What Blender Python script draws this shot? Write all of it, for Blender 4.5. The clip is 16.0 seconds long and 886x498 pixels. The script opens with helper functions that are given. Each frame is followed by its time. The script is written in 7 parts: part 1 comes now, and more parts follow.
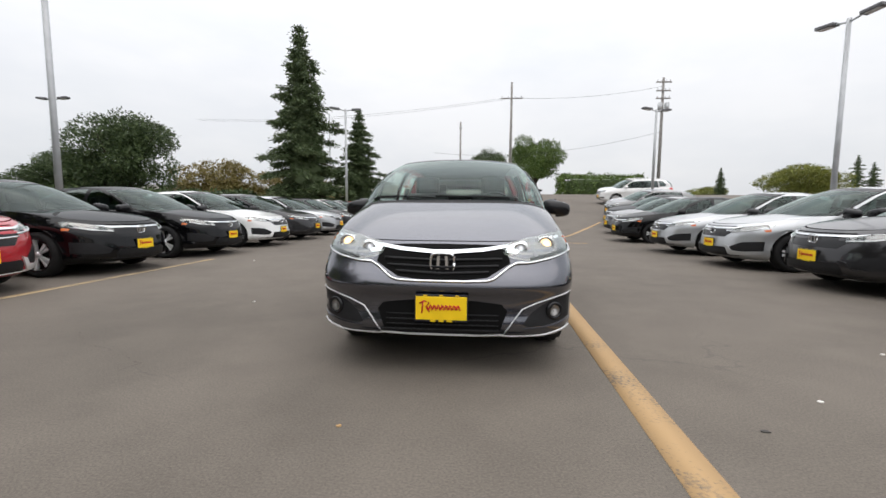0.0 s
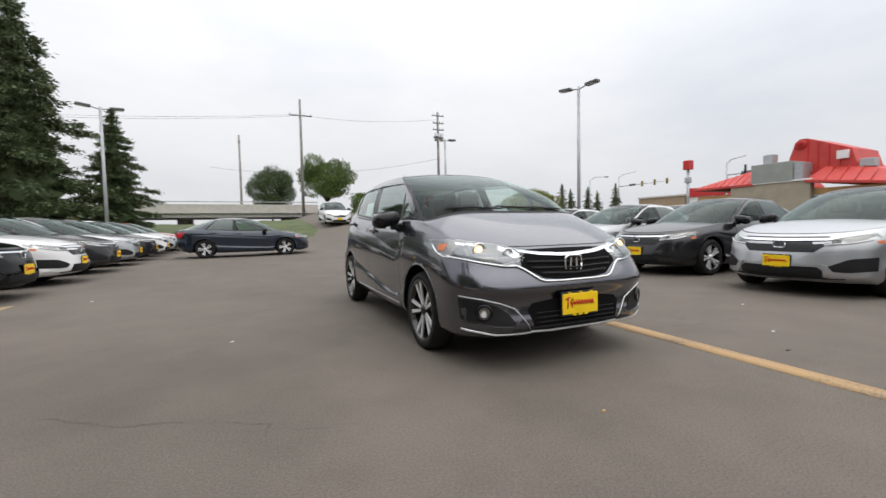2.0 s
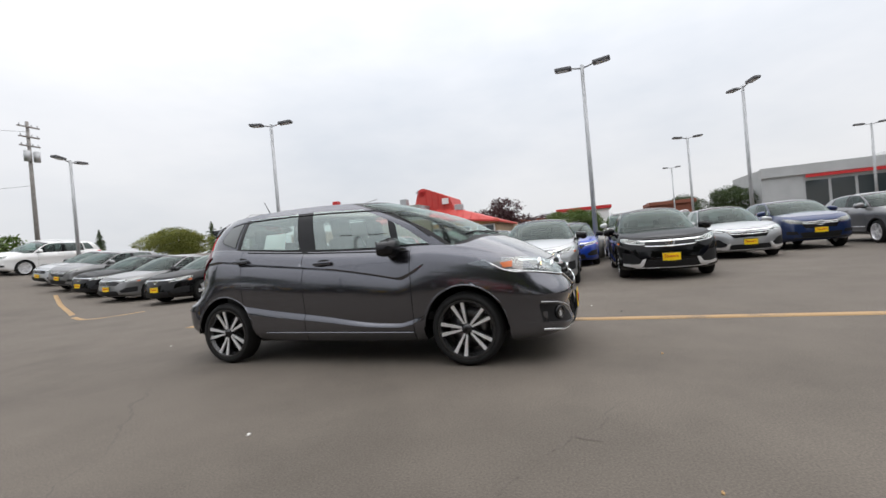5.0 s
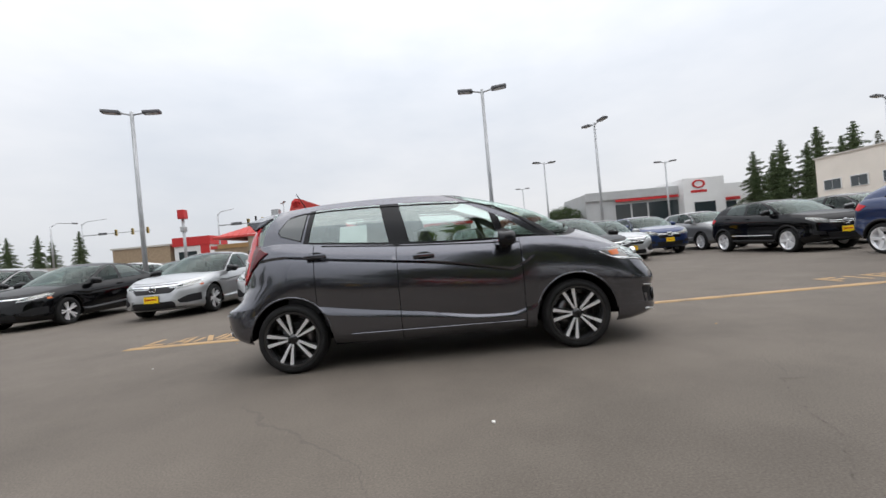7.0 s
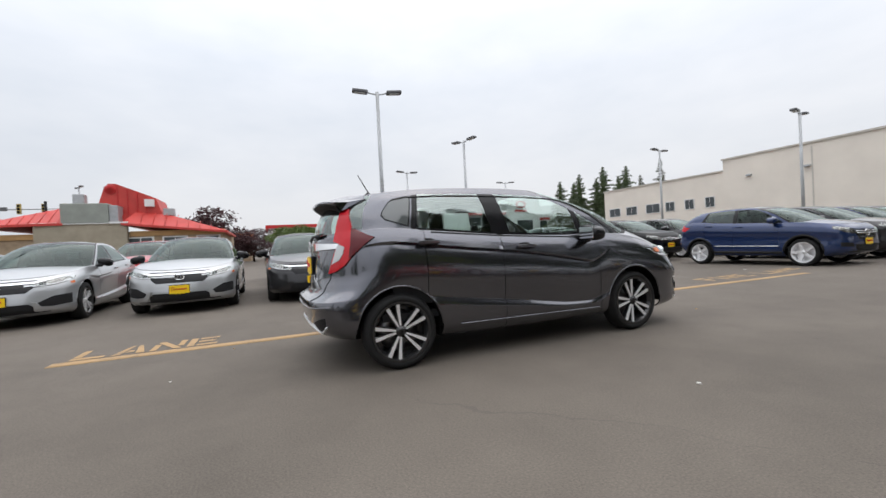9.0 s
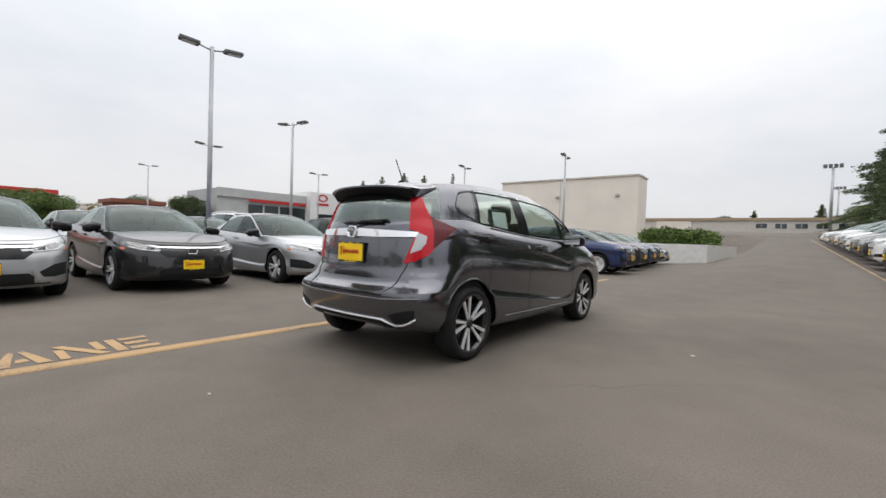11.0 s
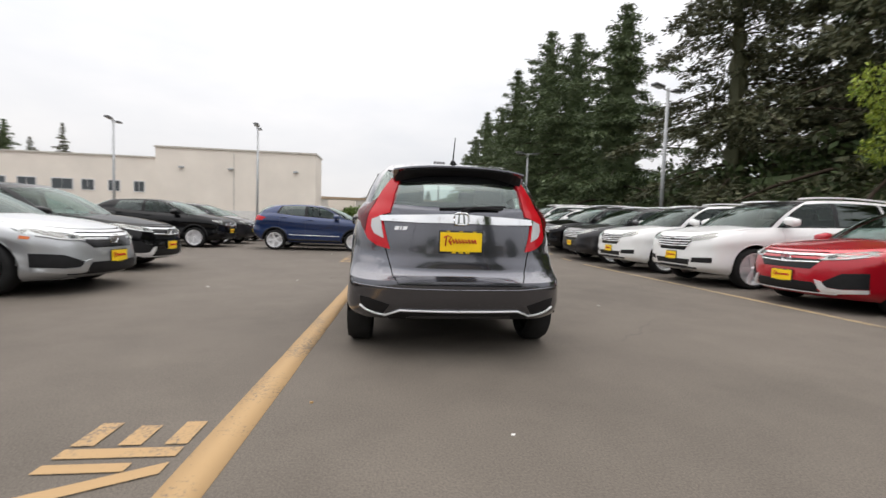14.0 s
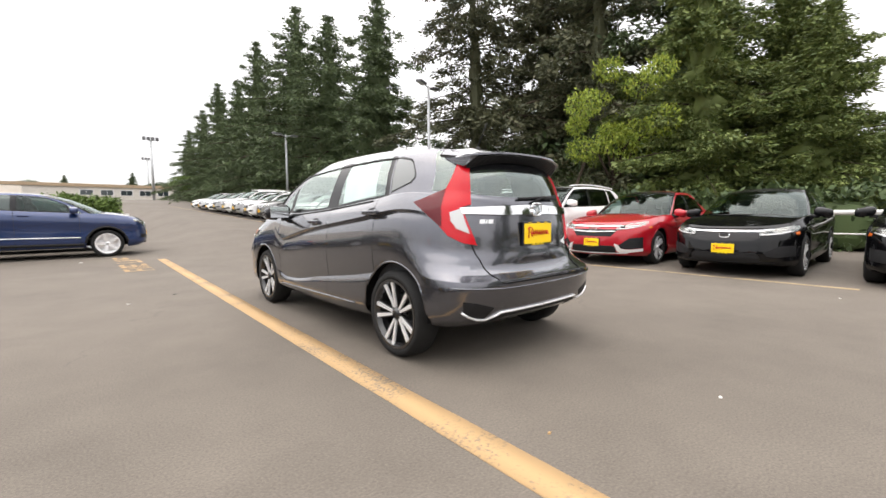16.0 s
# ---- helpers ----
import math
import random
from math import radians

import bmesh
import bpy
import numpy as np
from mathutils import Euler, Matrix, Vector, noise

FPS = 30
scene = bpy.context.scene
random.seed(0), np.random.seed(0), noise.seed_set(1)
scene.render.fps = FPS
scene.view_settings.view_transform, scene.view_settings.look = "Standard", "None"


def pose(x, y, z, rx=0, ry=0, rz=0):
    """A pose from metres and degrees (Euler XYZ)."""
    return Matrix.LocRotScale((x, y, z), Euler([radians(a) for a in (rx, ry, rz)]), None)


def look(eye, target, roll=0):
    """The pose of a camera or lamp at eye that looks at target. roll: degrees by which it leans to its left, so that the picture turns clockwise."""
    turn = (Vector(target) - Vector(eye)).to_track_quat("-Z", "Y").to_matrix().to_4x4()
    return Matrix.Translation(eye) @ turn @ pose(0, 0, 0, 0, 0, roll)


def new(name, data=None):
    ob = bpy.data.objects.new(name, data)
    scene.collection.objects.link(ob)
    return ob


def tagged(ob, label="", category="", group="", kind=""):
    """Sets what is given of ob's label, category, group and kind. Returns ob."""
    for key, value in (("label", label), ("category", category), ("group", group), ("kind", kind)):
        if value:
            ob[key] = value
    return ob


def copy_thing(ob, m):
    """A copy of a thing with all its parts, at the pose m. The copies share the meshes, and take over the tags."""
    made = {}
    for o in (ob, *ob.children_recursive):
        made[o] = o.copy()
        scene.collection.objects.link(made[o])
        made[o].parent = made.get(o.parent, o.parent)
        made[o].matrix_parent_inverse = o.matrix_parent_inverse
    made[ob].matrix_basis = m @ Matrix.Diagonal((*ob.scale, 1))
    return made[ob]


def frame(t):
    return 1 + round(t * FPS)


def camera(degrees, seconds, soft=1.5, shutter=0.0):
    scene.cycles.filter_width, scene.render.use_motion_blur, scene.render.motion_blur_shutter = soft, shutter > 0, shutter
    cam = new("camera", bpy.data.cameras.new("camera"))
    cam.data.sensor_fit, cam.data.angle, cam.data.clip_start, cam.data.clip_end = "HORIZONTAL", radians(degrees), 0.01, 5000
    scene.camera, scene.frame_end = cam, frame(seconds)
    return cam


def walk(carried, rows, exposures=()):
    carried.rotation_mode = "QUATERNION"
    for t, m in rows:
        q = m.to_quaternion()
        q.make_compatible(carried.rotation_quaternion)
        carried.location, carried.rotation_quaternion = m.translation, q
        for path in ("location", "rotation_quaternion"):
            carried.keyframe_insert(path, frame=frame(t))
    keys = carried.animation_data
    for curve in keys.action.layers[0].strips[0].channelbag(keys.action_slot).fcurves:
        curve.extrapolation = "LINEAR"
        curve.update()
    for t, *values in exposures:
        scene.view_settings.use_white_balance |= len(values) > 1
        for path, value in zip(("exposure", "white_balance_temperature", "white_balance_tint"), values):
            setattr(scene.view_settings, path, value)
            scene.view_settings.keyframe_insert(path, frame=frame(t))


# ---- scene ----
cam = camera(93.2, 16.0, 1.5, 0.25)
PATH = [
    (0, (0.223, -4.57, 1.014), (0.049, -2.586, 0.824), 0.4),
    (0.5, (-0.3, -4.515, 1.002), (-0.264, -2.525, 0.802), 0.9),
    (1, (-0.872, -4.456, 0.995), (-0.529, -2.487, 0.931), 0.6),
    (1.5, (-1.459, -4.377, 0.956), (-0.866, -2.469, 0.873), -1.5),
    (2, (-2.023, -4.318, 0.956), (-1.191, -2.502, 0.852), -1.1),
    (2.5, (-2.536, -4.174, 0.946), (-1.462, -2.493, 0.806), -1.4),
    (3, (-3.028, -3.969, 0.976), (-1.723, -2.467, 0.78), -0.3),
    (3.5, (-3.457, -3.68, 1.009), (-1.962, -2.364, 0.829), 0.6),
    (4, (-3.759, -3.24, 1.029), (-2.07, -2.175, 0.913), -3.7),
    (4.5, (-3.974, -2.751, 1.041), (-2.158, -1.918, 0.946), -3.5),
    (5, (-4.116, -2.245, 0.999), (-2.223, -1.599, 0.987), -4.9),
    (5.2, (-4.163, -2.04, 1.011), (-2.247, -1.468, 0.985), -3.7),
    (7.3, (-4.530, 0.301, 0.981), (-2.534, 0.185, 0.969), -3.7),
    (7.5, (-4.499, 0.558, 0.998), (-2.507, 0.382, 0.970), -1.8),
    (8, (-4.458, 1.113, 1.007), (-2.503, 0.696, 0.985), -1.1),
    (8.5, (-4.289, 1.682, 0.988), (-2.386, 1.067, 0.935), -1.8),
    (9, (-4.065, 2.251, 0.992), (-2.225, 1.467, 0.969), -3.0),
    (9.5, (-3.801, 2.757, 0.948), (-2.069, 1.758, 0.916), -1.4),
    (10, (-3.485, 3.209, 0.967), (-1.935, 1.946, 0.937), -2.3),
    (10.2, (-3.372, 3.396, 0.987), (-1.889, 2.055, 0.931), -0.4),
    (12.3, (-1.449, 4.927, 1.001), (-0.534, 3.149, 0.989), -1.4),
    (12.5, (-1.238, 4.996, 1.008), (-0.385, 3.187, 0.976), -0.6),
    (13, (-0.696, 5.055, 0.986), (-0.137, 3.136, 0.911), 0.0),
    (13.5, (-0.112, 5.022, 0.972), (0.056, 3.035, 0.819), 1.2),
    (14, (0.48, 4.868, 0.971), (0.248, 2.884, 0.863), 1.9),
    (14.5, (1.047, 4.645, 0.975), (0.396, 2.755, 0.914), 3.2),
    (15, (1.559, 4.367, 0.966), (0.56, 2.637, 0.877), 0.6),
    (15.5, (2.049, 4.053, 0.994), (0.867, 2.444, 0.865), -0.2),
    (16, (2.466, 3.658, 0.996), (1.15, 2.161, 0.832), -0.4),
]
walk(cam, [(t, look(eye, target, roll)) for t, eye, target, roll in PATH], ((0.0, 0.15, 6550, 11), (2.0, 0.07, 6550, 11), (9.0, 0.06, 6420, 11), (12.5, 0.06, 6700, 11.5), (14.0, 0.2, 6720, 12), (15.0, 0.5, 6780, 12.5), (16.0, 0.85, 6850, 12.5)))

# ---- world and light: bright overcast sky ----
from mathutils.bvhtree import BVHTree
from mathutils.geometry import delaunay_2d_cdt

world = bpy.data.worlds.new("overcast_sky")
scene.world = world
world.use_nodes = True
wn, wl = world.node_tree.nodes, world.node_tree.links
wn.clear()
w_out = wn.new("ShaderNodeOutputWorld")
w_bg = wn.new("ShaderNodeBackground")
w_sky = wn.new("ShaderNodeTexSky")
w_sky.sky_type = "NISHITA"
w_sky.sun_disc = False
w_sky.sun_elevation, w_sky.sun_rotation = radians(76), radians(156)
w_sky.dust_density, w_sky.air_density = 4.0, 1.0
w_geo = wn.new("ShaderNodeTexCoord")
w_map = wn.new("ShaderNodeMapping")
w_map.inputs["Scale"].default_value = (1.0, 1.0, 2.6)
w_noise = wn.new("ShaderNodeTexNoise")
w_noise.inputs["Scale"].default_value = 1.6
w_noise.inputs["Detail"].default_value = 5.0
w_noise.inputs["Roughness"].default_value = 0.55
w_ramp = wn.new("ShaderNodeValToRGB")
w_ramp.color_ramp.elements[0].position, w_ramp.color_ramp.elements[0].color = 0.30, (0.80, 0.845, 0.90, 1)
w_ramp.color_ramp.elements[1].position, w_ramp.color_ramp.elements[1].color = 0.66, (1.0, 1.015, 1.035, 1)
w_scale = wn.new("ShaderNodeMixRGB")
w_scale.blend_type = "MIX"
w_scale.inputs[0].default_value = 0.90
wl.new(w_geo.outputs["Generated"], w_map.inputs["Vector"])
wl.new(w_map.outputs[0], w_noise.inputs["Vector"])
wl.new(w_noise.outputs["Fac"], w_ramp.inputs[0])
w_dim = wn.new("ShaderNodeMixRGB")
w_dim.blend_type = "MULTIPLY"
w_dim.inputs[0].default_value = 1.0
w_dim.inputs[2].default_value = (0.12, 0.12, 0.12, 1)
wl.new(w_sky.outputs[0], w_dim.inputs[1])
wl.new(w_dim.outputs[0], w_scale.inputs[1])
wl.new(w_ramp.outputs[0], w_scale.inputs[2])
# an overcast sky is brightest overhead
w_sep = wn.new("ShaderNodeSeparateXYZ")
wl.new(w_geo.outputs["Generated"], w_sep.inputs[0])
w_abs = wn.new("ShaderNodeMath")
w_abs.operation = "MAXIMUM"
w_abs.inputs[1].default_value = 0.0
wl.new(w_sep.outputs["Z"], w_abs.inputs[0])
w_pow = wn.new("ShaderNodeMath")
w_pow.operation = "POWER"
w_pow.inputs[1].default_value = 1.6
wl.new(w_abs.outputs[0], w_pow.inputs[0])
w_lift = wn.new("ShaderNodeMapRange")
w_lift.inputs["To Min"].default_value, w_lift.inputs["To Max"].default_value = 0.81, 2.0
wl.new(w_pow.outputs[0], w_lift.inputs["Value"])
w_all = wn.new("ShaderNodeMixRGB")
w_all.blend_type = "MULTIPLY"
w_all.inputs[0].default_value = 1.0
wl.new(w_scale.outputs[0], w_all.inputs[1])
wl.new(w_lift.outputs[0], w_all.inputs[2])
wl.new(w_all.outputs[0], w_bg.inputs[0])
w_bg.inputs[1].default_value = 1.0
wl.new(w_bg.outputs[0], w_out.inputs[0])

sun_data = bpy.data.lights.new("sun", "SUN")
sun_data.energy, sun_data.angle, sun_data.color = 1.15, radians(110), (1.0, 0.97, 0.93)
sun = new("sun", sun_data)
sun.matrix_world = look((4, -9, 40), (0, 0, 0))

# ---- materials ----
def base_mat(name, color, rough=0.5, metal=0.0, coat=0.0, spec=0.5, noise_scale=0.0, noise_amt=0.0, bump=0.0, bump_scale=60.0, emit=None):
    m = bpy.data.materials.new(name)
    m.use_nodes = True
    nt = m.node_tree
    b = nt.nodes["Principled BSDF"]
    b.inputs["Base Color"].default_value = (*color, 1)
    b.inputs["Roughness"].default_value = rough
    b.inputs["Metallic"].default_value = metal
    b.inputs["Coat Weight"].default_value = coat
    b.inputs["Coat Roughness"].default_value = 0.03
    b.inputs["Specular IOR Level"].default_value = spec
    tc = nt.nodes.new("ShaderNodeTexCoord")
    if noise_amt:
        n = nt.nodes.new("ShaderNodeTexNoise")
        n.inputs["Scale"].default_value, n.inputs["Detail"].default_value = noise_scale, 6
        nt.links.new(tc.outputs["Object"], n.inputs["Vector"])
        r = nt.nodes.new("ShaderNodeMapRange")
        r.inputs["From Min"].default_value, r.inputs["From Max"].default_value = 0.25, 0.75
        r.inputs["To Min"].default_value, r.inputs["To Max"].default_value = 1 - noise_amt, 1 + noise_amt
        nt.links.new(n.outputs["Fac"], r.inputs["Value"])
        mx = nt.nodes.new("ShaderNodeMixRGB")
        mx.blend_type = "MULTIPLY"
        mx.inputs[0].default_value = 1
        mx.inputs[1].default_value = (*color, 1)
        nt.links.new(r.outputs[0], mx.inputs[2])
        nt.links.new(mx.outputs[0], b.inputs["Base Color"])
    if bump:
        n2 = nt.nodes.new("ShaderNodeTexNoise")
        n2.inputs["Scale"].default_value, n2.inputs["Detail"].default_value = bump_scale, 4
        nt.links.new(tc.outputs["Object"], n2.inputs["Vector"])
        bp = nt.nodes.new("ShaderNodeBump")
        bp.inputs["Strength"].default_value, bp.inputs["Distance"].default_value = bump, 0.01
        nt.links.new(n2.outputs["Fac"], bp.inputs["Height"])
        nt.links.new(bp.outputs[0], b.inputs["Normal"])
    if emit:
        b.inputs["Emission Color"].default_value = (*emit[0], 1)
        b.inputs["Emission Strength"].default_value = emit[1]
    return m


def paint_mat(name, color, metal=0.55, rough=0.32, spec=0.25, coat=1.0):
    m = base_mat(name, color, rough, metal, coat, spec)
    nt = m.node_tree
    b = nt.nodes["Principled BSDF"]
    tc = nt.nodes.new("ShaderNodeTexCoord")
    flake = nt.nodes.new("ShaderNodeTexNoise")
    flake.inputs["Scale"].default_value, flake.inputs["Detail"].default_value = 900, 2
    dust = nt.nodes.new("ShaderNodeTexNoise")
    dust.inputs["Scale"].default_value, dust.inputs["Detail"].default_value = 2.2, 6
    nt.links.new(tc.outputs["Object"], flake.inputs["Vector"])
    nt.links.new(tc.outputs["Object"], dust.inputs["Vector"])
    r = nt.nodes.new("ShaderNodeMapRange")
    r.inputs["To Min"].default_value, r.inputs["To Max"].default_value = 0.80, 1.2
    nt.links.new(flake.outputs["Fac"], r.inputs["Value"])
    mx = nt.nodes.new("ShaderNodeMixRGB")
    mx.blend_type = "MULTIPLY"
    mx.inputs[0].default_value = 1
    mx.inputs[1].default_value = (*color, 1)
    nt.links.new(r.outputs[0], mx.inputs[2])
    nt.links.new(mx.outputs[0], b.inputs["Base Color"])
    rr = nt.nodes.new("ShaderNodeMapRange")
    rr.inputs["From Min"].default_value, rr.inputs["From Max"].default_value = 0.35, 0.7
    rr.inputs["To Min"].default_value, rr.inputs["To Max"].default_value = 0.02, 0.08
    nt.links.new(dust.outputs["Fac"], rr.inputs["Value"])
    nt.links.new(rr.outputs[0], b.inputs["Coat Roughness"])
    b.inputs["Coat IOR"].default_value = 1.58
    return m


def glass_mat(name, tint, gloss=0.08, power=4.0):
    m = bpy.data.materials.new(name)
    m.use_nodes = True
    nt = m.node_tree
    nt.nodes.clear()
    out = nt.nodes.new("ShaderNodeOutputMaterial")
    tr = nt.nodes.new("ShaderNodeBsdfTransparent")
    tr.inputs[0].default_value = (*tint, 1)
    gl = nt.nodes.new("ShaderNodeBsdfGlossy")
    gl.inputs["Roughness"].default_value = 0.015
    gl.inputs["Color"].default_value = (0.86, 0.96, 0.92, 1)
    lw = nt.nodes.new("ShaderNodeLayerWeight")
    lw.inputs["Blend"].default_value = 0.5
    pw = nt.nodes.new("ShaderNodeMath")
    pw.operation = "POWER"
    pw.inputs[1].default_value = power
    nt.links.new(lw.outputs["Facing"], pw.inputs[0])
    rng_ = nt.nodes.new("ShaderNodeMapRange")
    rng_.inputs["To Min"].default_value, rng_.inputs["To Max"].default_value = gloss, 0.95
    nt.links.new(pw.outputs[0], rng_.inputs["Value"])
    mix = nt.nodes.new("ShaderNodeMixShader")
    nt.links.new(rng_.outputs[0], mix.inputs[0])
    nt.links.new(tr.outputs[0], mix.inputs[1])
    nt.links.new(gl.outputs[0], mix.inputs[2])
    nt.links.new(mix.outputs[0], out.inputs[0])
    return m


PAINT = {
    "grey_metal": paint_mat("paint_grey_metallic", (0.108, 0.110, 0.126), 0.93, 0.21),
    "silver": paint_mat("paint_silver", (0.46, 0.47, 0.48), 0.7, 0.35),
    "black": paint_mat("paint_black", (0.003, 0.003, 0.0035), 0.0, 0.6, 0.0, 0.6),
    "white": paint_mat("paint_white", (0.78, 0.78, 0.77), 0.0, 0.4),
    "dark_grey": paint_mat("paint_dark_grey", (0.028, 0.027, 0.029), 0.6, 0.3, 0.25, 0.8),
    "warm_grey": paint_mat("paint_warm_grey", (0.20, 0.20, 0.20), 0.55),
    "navy": paint_mat("paint_navy", (0.011, 0.028, 0.098), 0.4),
    "blue": paint_mat("paint_blue", (0.01, 0.05, 0.38), 0.4),
    "teal": paint_mat("paint_teal_navy", (0.012, 0.022, 0.038), 0.4),
    "red": paint_mat("paint_red", (0.42, 0.006, 0.016), 0.25),
}
BASE_PAINT = PAINT["grey_metal"]
GLASS = glass_mat("window_glass", (0.84, 0.93, 0.90), 0.27)
GLASS_REAR = glass_mat("rear_window_glass", (0.66, 0.75, 0.72), 0.16)
GLASS_MID = glass_mat("green_tinted_glass", (0.40, 0.50, 0.47), 0.04, 5.0)
GLASS_DARK = glass_mat("tinted_window_glass", (0.16, 0.20, 0.19), 0.10)
GLASS_FRONT = glass_mat("windshield_glass", (0.84, 0.93, 0.89), 0.015, 5.0)
PANE_GREY = base_mat("grey_quarter_pane", (0.10, 0.11, 0.11), 0.04, 0.0, 0.8, 0.6)
LENS = glass_mat("clear_lamp_lens", (0.95, 0.96, 0.96), 0.05)
CHROME = base_mat("chrome", (0.82, 0.83, 0.84), 0.08, 1.0)
ALLOY = base_mat("machined_alloy", (0.84, 0.84, 0.85), 0.32, 0.45, bump=0.05, bump_scale=220)
RIM_BLACK = base_mat("gloss_black_rim", (0.02, 0.02, 0.021), 0.25, 0.2, 0.5)
TYRE = base_mat("tyre_rubber", (0.016, 0.016, 0.016), 0.8, spec=0.25, noise_scale=9, noise_amt=0.25, bump=0.3, bump_scale=120)
PLASTIC = base_mat("black_plastic", (0.012, 0.012, 0.013), 0.55, spec=0.25, noise_scale=14, noise_amt=0.2, bump=0.12, bump_scale=300)
GLOSS_BLACK = base_mat("gloss_black_trim", (0.008, 0.008, 0.009), 0.22, 0.0, 0.0, 0.35)
UNDER = base_mat("underbody_black", (0.006, 0.006, 0.006), 0.95, spec=0.1)
INTERIOR = base_mat("interior_fabric_dark", (0.035, 0.035, 0.037), 0.85, noise_scale=30, noise_amt=0.25)
HEADLINER = base_mat("grey_headliner_cloth", (0.16, 0.16, 0.155), 1.0, spec=0.0, noise_scale=25, noise_amt=0.1)
RED_LAMP = base_mat("red_lamp_lens", (0.52, 0.008, 0.016), 0.16, 0.0, 0.15, 0.35)
RED_DARK = base_mat("dark_red_lamp_lens", (0.10, 0.002, 0.005), 0.14, 0.0, 0.15, 0.35)
CLEAR_LAMP = base_mat("white_lamp_lens", (0.518, 0.526, 0.533), 0.12, 0.0, 0.8)
LAMP_MID = base_mat("lamp_reflector_shaded", (0.24, 0.23, 0.22), 0.18, 0.7)
LAMP_GREY = base_mat("lamp_housing_grey", (0.20, 0.20, 0.21), 0.25, 0.7)
LAMP_BOWL = base_mat("lamp_reflector", (0.66, 0.67, 0.69), 0.22, 0.35)
AMBER = base_mat("amber_lamp", (0.62, 0.13, 0.015), 0.2, 0.0, 0.5)
BULB = base_mat("lit_headlamp_bulb", (1.0, 0.8, 0.5), 0.3, emit=((1.0, 0.66, 0.32), 1.8))
PLATE_Y = base_mat("yellow_dealer_plate", (0.95, 0.63, 0.008), 0.4, noise_scale=12, noise_amt=0.06)
PLATE_FRAME = base_mat("plate_frame", (0.012, 0.014, 0.03), 0.4)
PLATE_RED = base_mat("plate_red_print", (0.55, 0.01, 0.012), 0.45)
PAPER = base_mat("window_sticker_paper", (0.80, 0.84, 0.82), 0.8, noise_scale=6, noise_amt=0.08)
BRAKE = base_mat("brake_disc_steel", (0.25, 0.25, 0.26), 0.35, 1.0)

# ---- building tools ----
def mesh_from(name, verts, faces, smooth=True):
    me = bpy.data.meshes.new(name)
    me.from_pydata([tuple(map(float, v)) for v in verts], [], [tuple(map(int, f)) for f in faces])
    me.validate()
    if smooth:
        me.shade_smooth()
    me.update()
    return me


def bm_mesh(name, bm, smooth=False):
    bmesh.ops.recalc_face_normals(bm, faces=bm.faces[:])
    me = bpy.data.meshes.new(name)
    bm.to_mesh(me)
    bm.free()
    if smooth:
        me.shade_smooth()
    return me


def part(name, data, material, parent, label="", thick=0.0):
    """One mesh object under a thing or under a part; data is a bmesh or a mesh."""
    me = bm_mesh(name, data) if isinstance(data, bmesh.types.BMesh) else data
    ob = new(name, me)
    if not me.materials:
        me.materials.append(material)
    ob.material_slots[0].link = "OBJECT"
    ob.material_slots[0].material = material
    if parent:
        ob.parent = parent
    if label:
        ob["label"] = label
    if thick:
        sol = ob.modifiers.new("thickness", "SOLIDIFY")
        sol.thickness, sol.offset = thick, -1
        cut = ob.modifiers.new("crisp_edges", "EDGE_SPLIT")
        cut.split_angle = radians(82)
    return ob


def thing(name, label, category, group="", kind=""):
    return tagged(new(name), label, category, group, kind)


def box(bm, cx, cy, cz, sx, sy, sz, bevel=0.0, rot=None):
    geo = bmesh.ops.create_cube(bm, size=1.0)
    vs = geo["verts"]
    for v in vs:
        v.co = Vector((v.co.x * sx, v.co.y * sy, v.co.z * sz))
    if bevel:
        es = list({e for v in vs for e in v.link_edges})
        r = bmesh.ops.bevel(bm, geom=es, offset=bevel, segments=2, affect="EDGES", profile=0.6)
        vs = list({v for f in r["faces"] for v in f.verts} | {v for v in vs if v.is_valid})
    m = Matrix.Translation((cx, cy, cz))
    if rot is not None:
        m = m @ rot
    for v in vs:
        v.co = m @ v.co
    return vs


def lathe(profile, n=48, axis="x", closed=True):
    """Verts and faces of a profile of (radius, along) turned about an axis."""
    verts, faces = [], []
    k = len(profile)
    for i in range(n):
        a = 2 * math.pi * i / n
        for r, h in profile:
            c, s = r * math.cos(a), r * math.sin(a)
            verts.append((h, c, s) if axis == "x" else ((c, h, s) if axis == "y" else (c, s, h)))
    last = k if closed else k - 1
    for i in range(n):
        for j in range(last):
            a, b = i * k + j, i * k + (j + 1) % k
            c, d = ((i + 1) % n) * k + (j + 1) % k, ((i + 1) % n) * k + j
            faces.append((a, b, c, d))
    return verts, faces


def tube(points, r, n=8):
    """Verts and faces of a round rod along points; r is a number or one per point."""
    pts = [Vector(p) for p in points]
    rs = r if isinstance(r, (list, tuple)) else [r] * len(pts)
    verts, faces = [], []
    for i, p in enumerate(pts):
        d = (pts[min(i + 1, len(pts) - 1)] - pts[max(i - 1, 0)]).normalized()
        u = d.orthogonal().normalized() if abs(d.z) > 0.9 else Vector((0, 0, 1)).cross(d).normalized()
        w = d.cross(u)
        for k in range(n):
            a = 2 * math.pi * k / n
            verts.append(p + float(rs[i]) * (math.cos(a) * u + math.sin(a) * w))
    for i in range(len(pts) - 1):
        for k in range(n):
            faces.append((i * n + k, i * n + (k + 1) % n, (i + 1) * n + (k + 1) % n, (i + 1) * n + k))
    faces.append(tuple(range(n))[::-1])
    faces.append(tuple((len(pts) - 1) * n + k for k in range(n)))
    return verts, faces


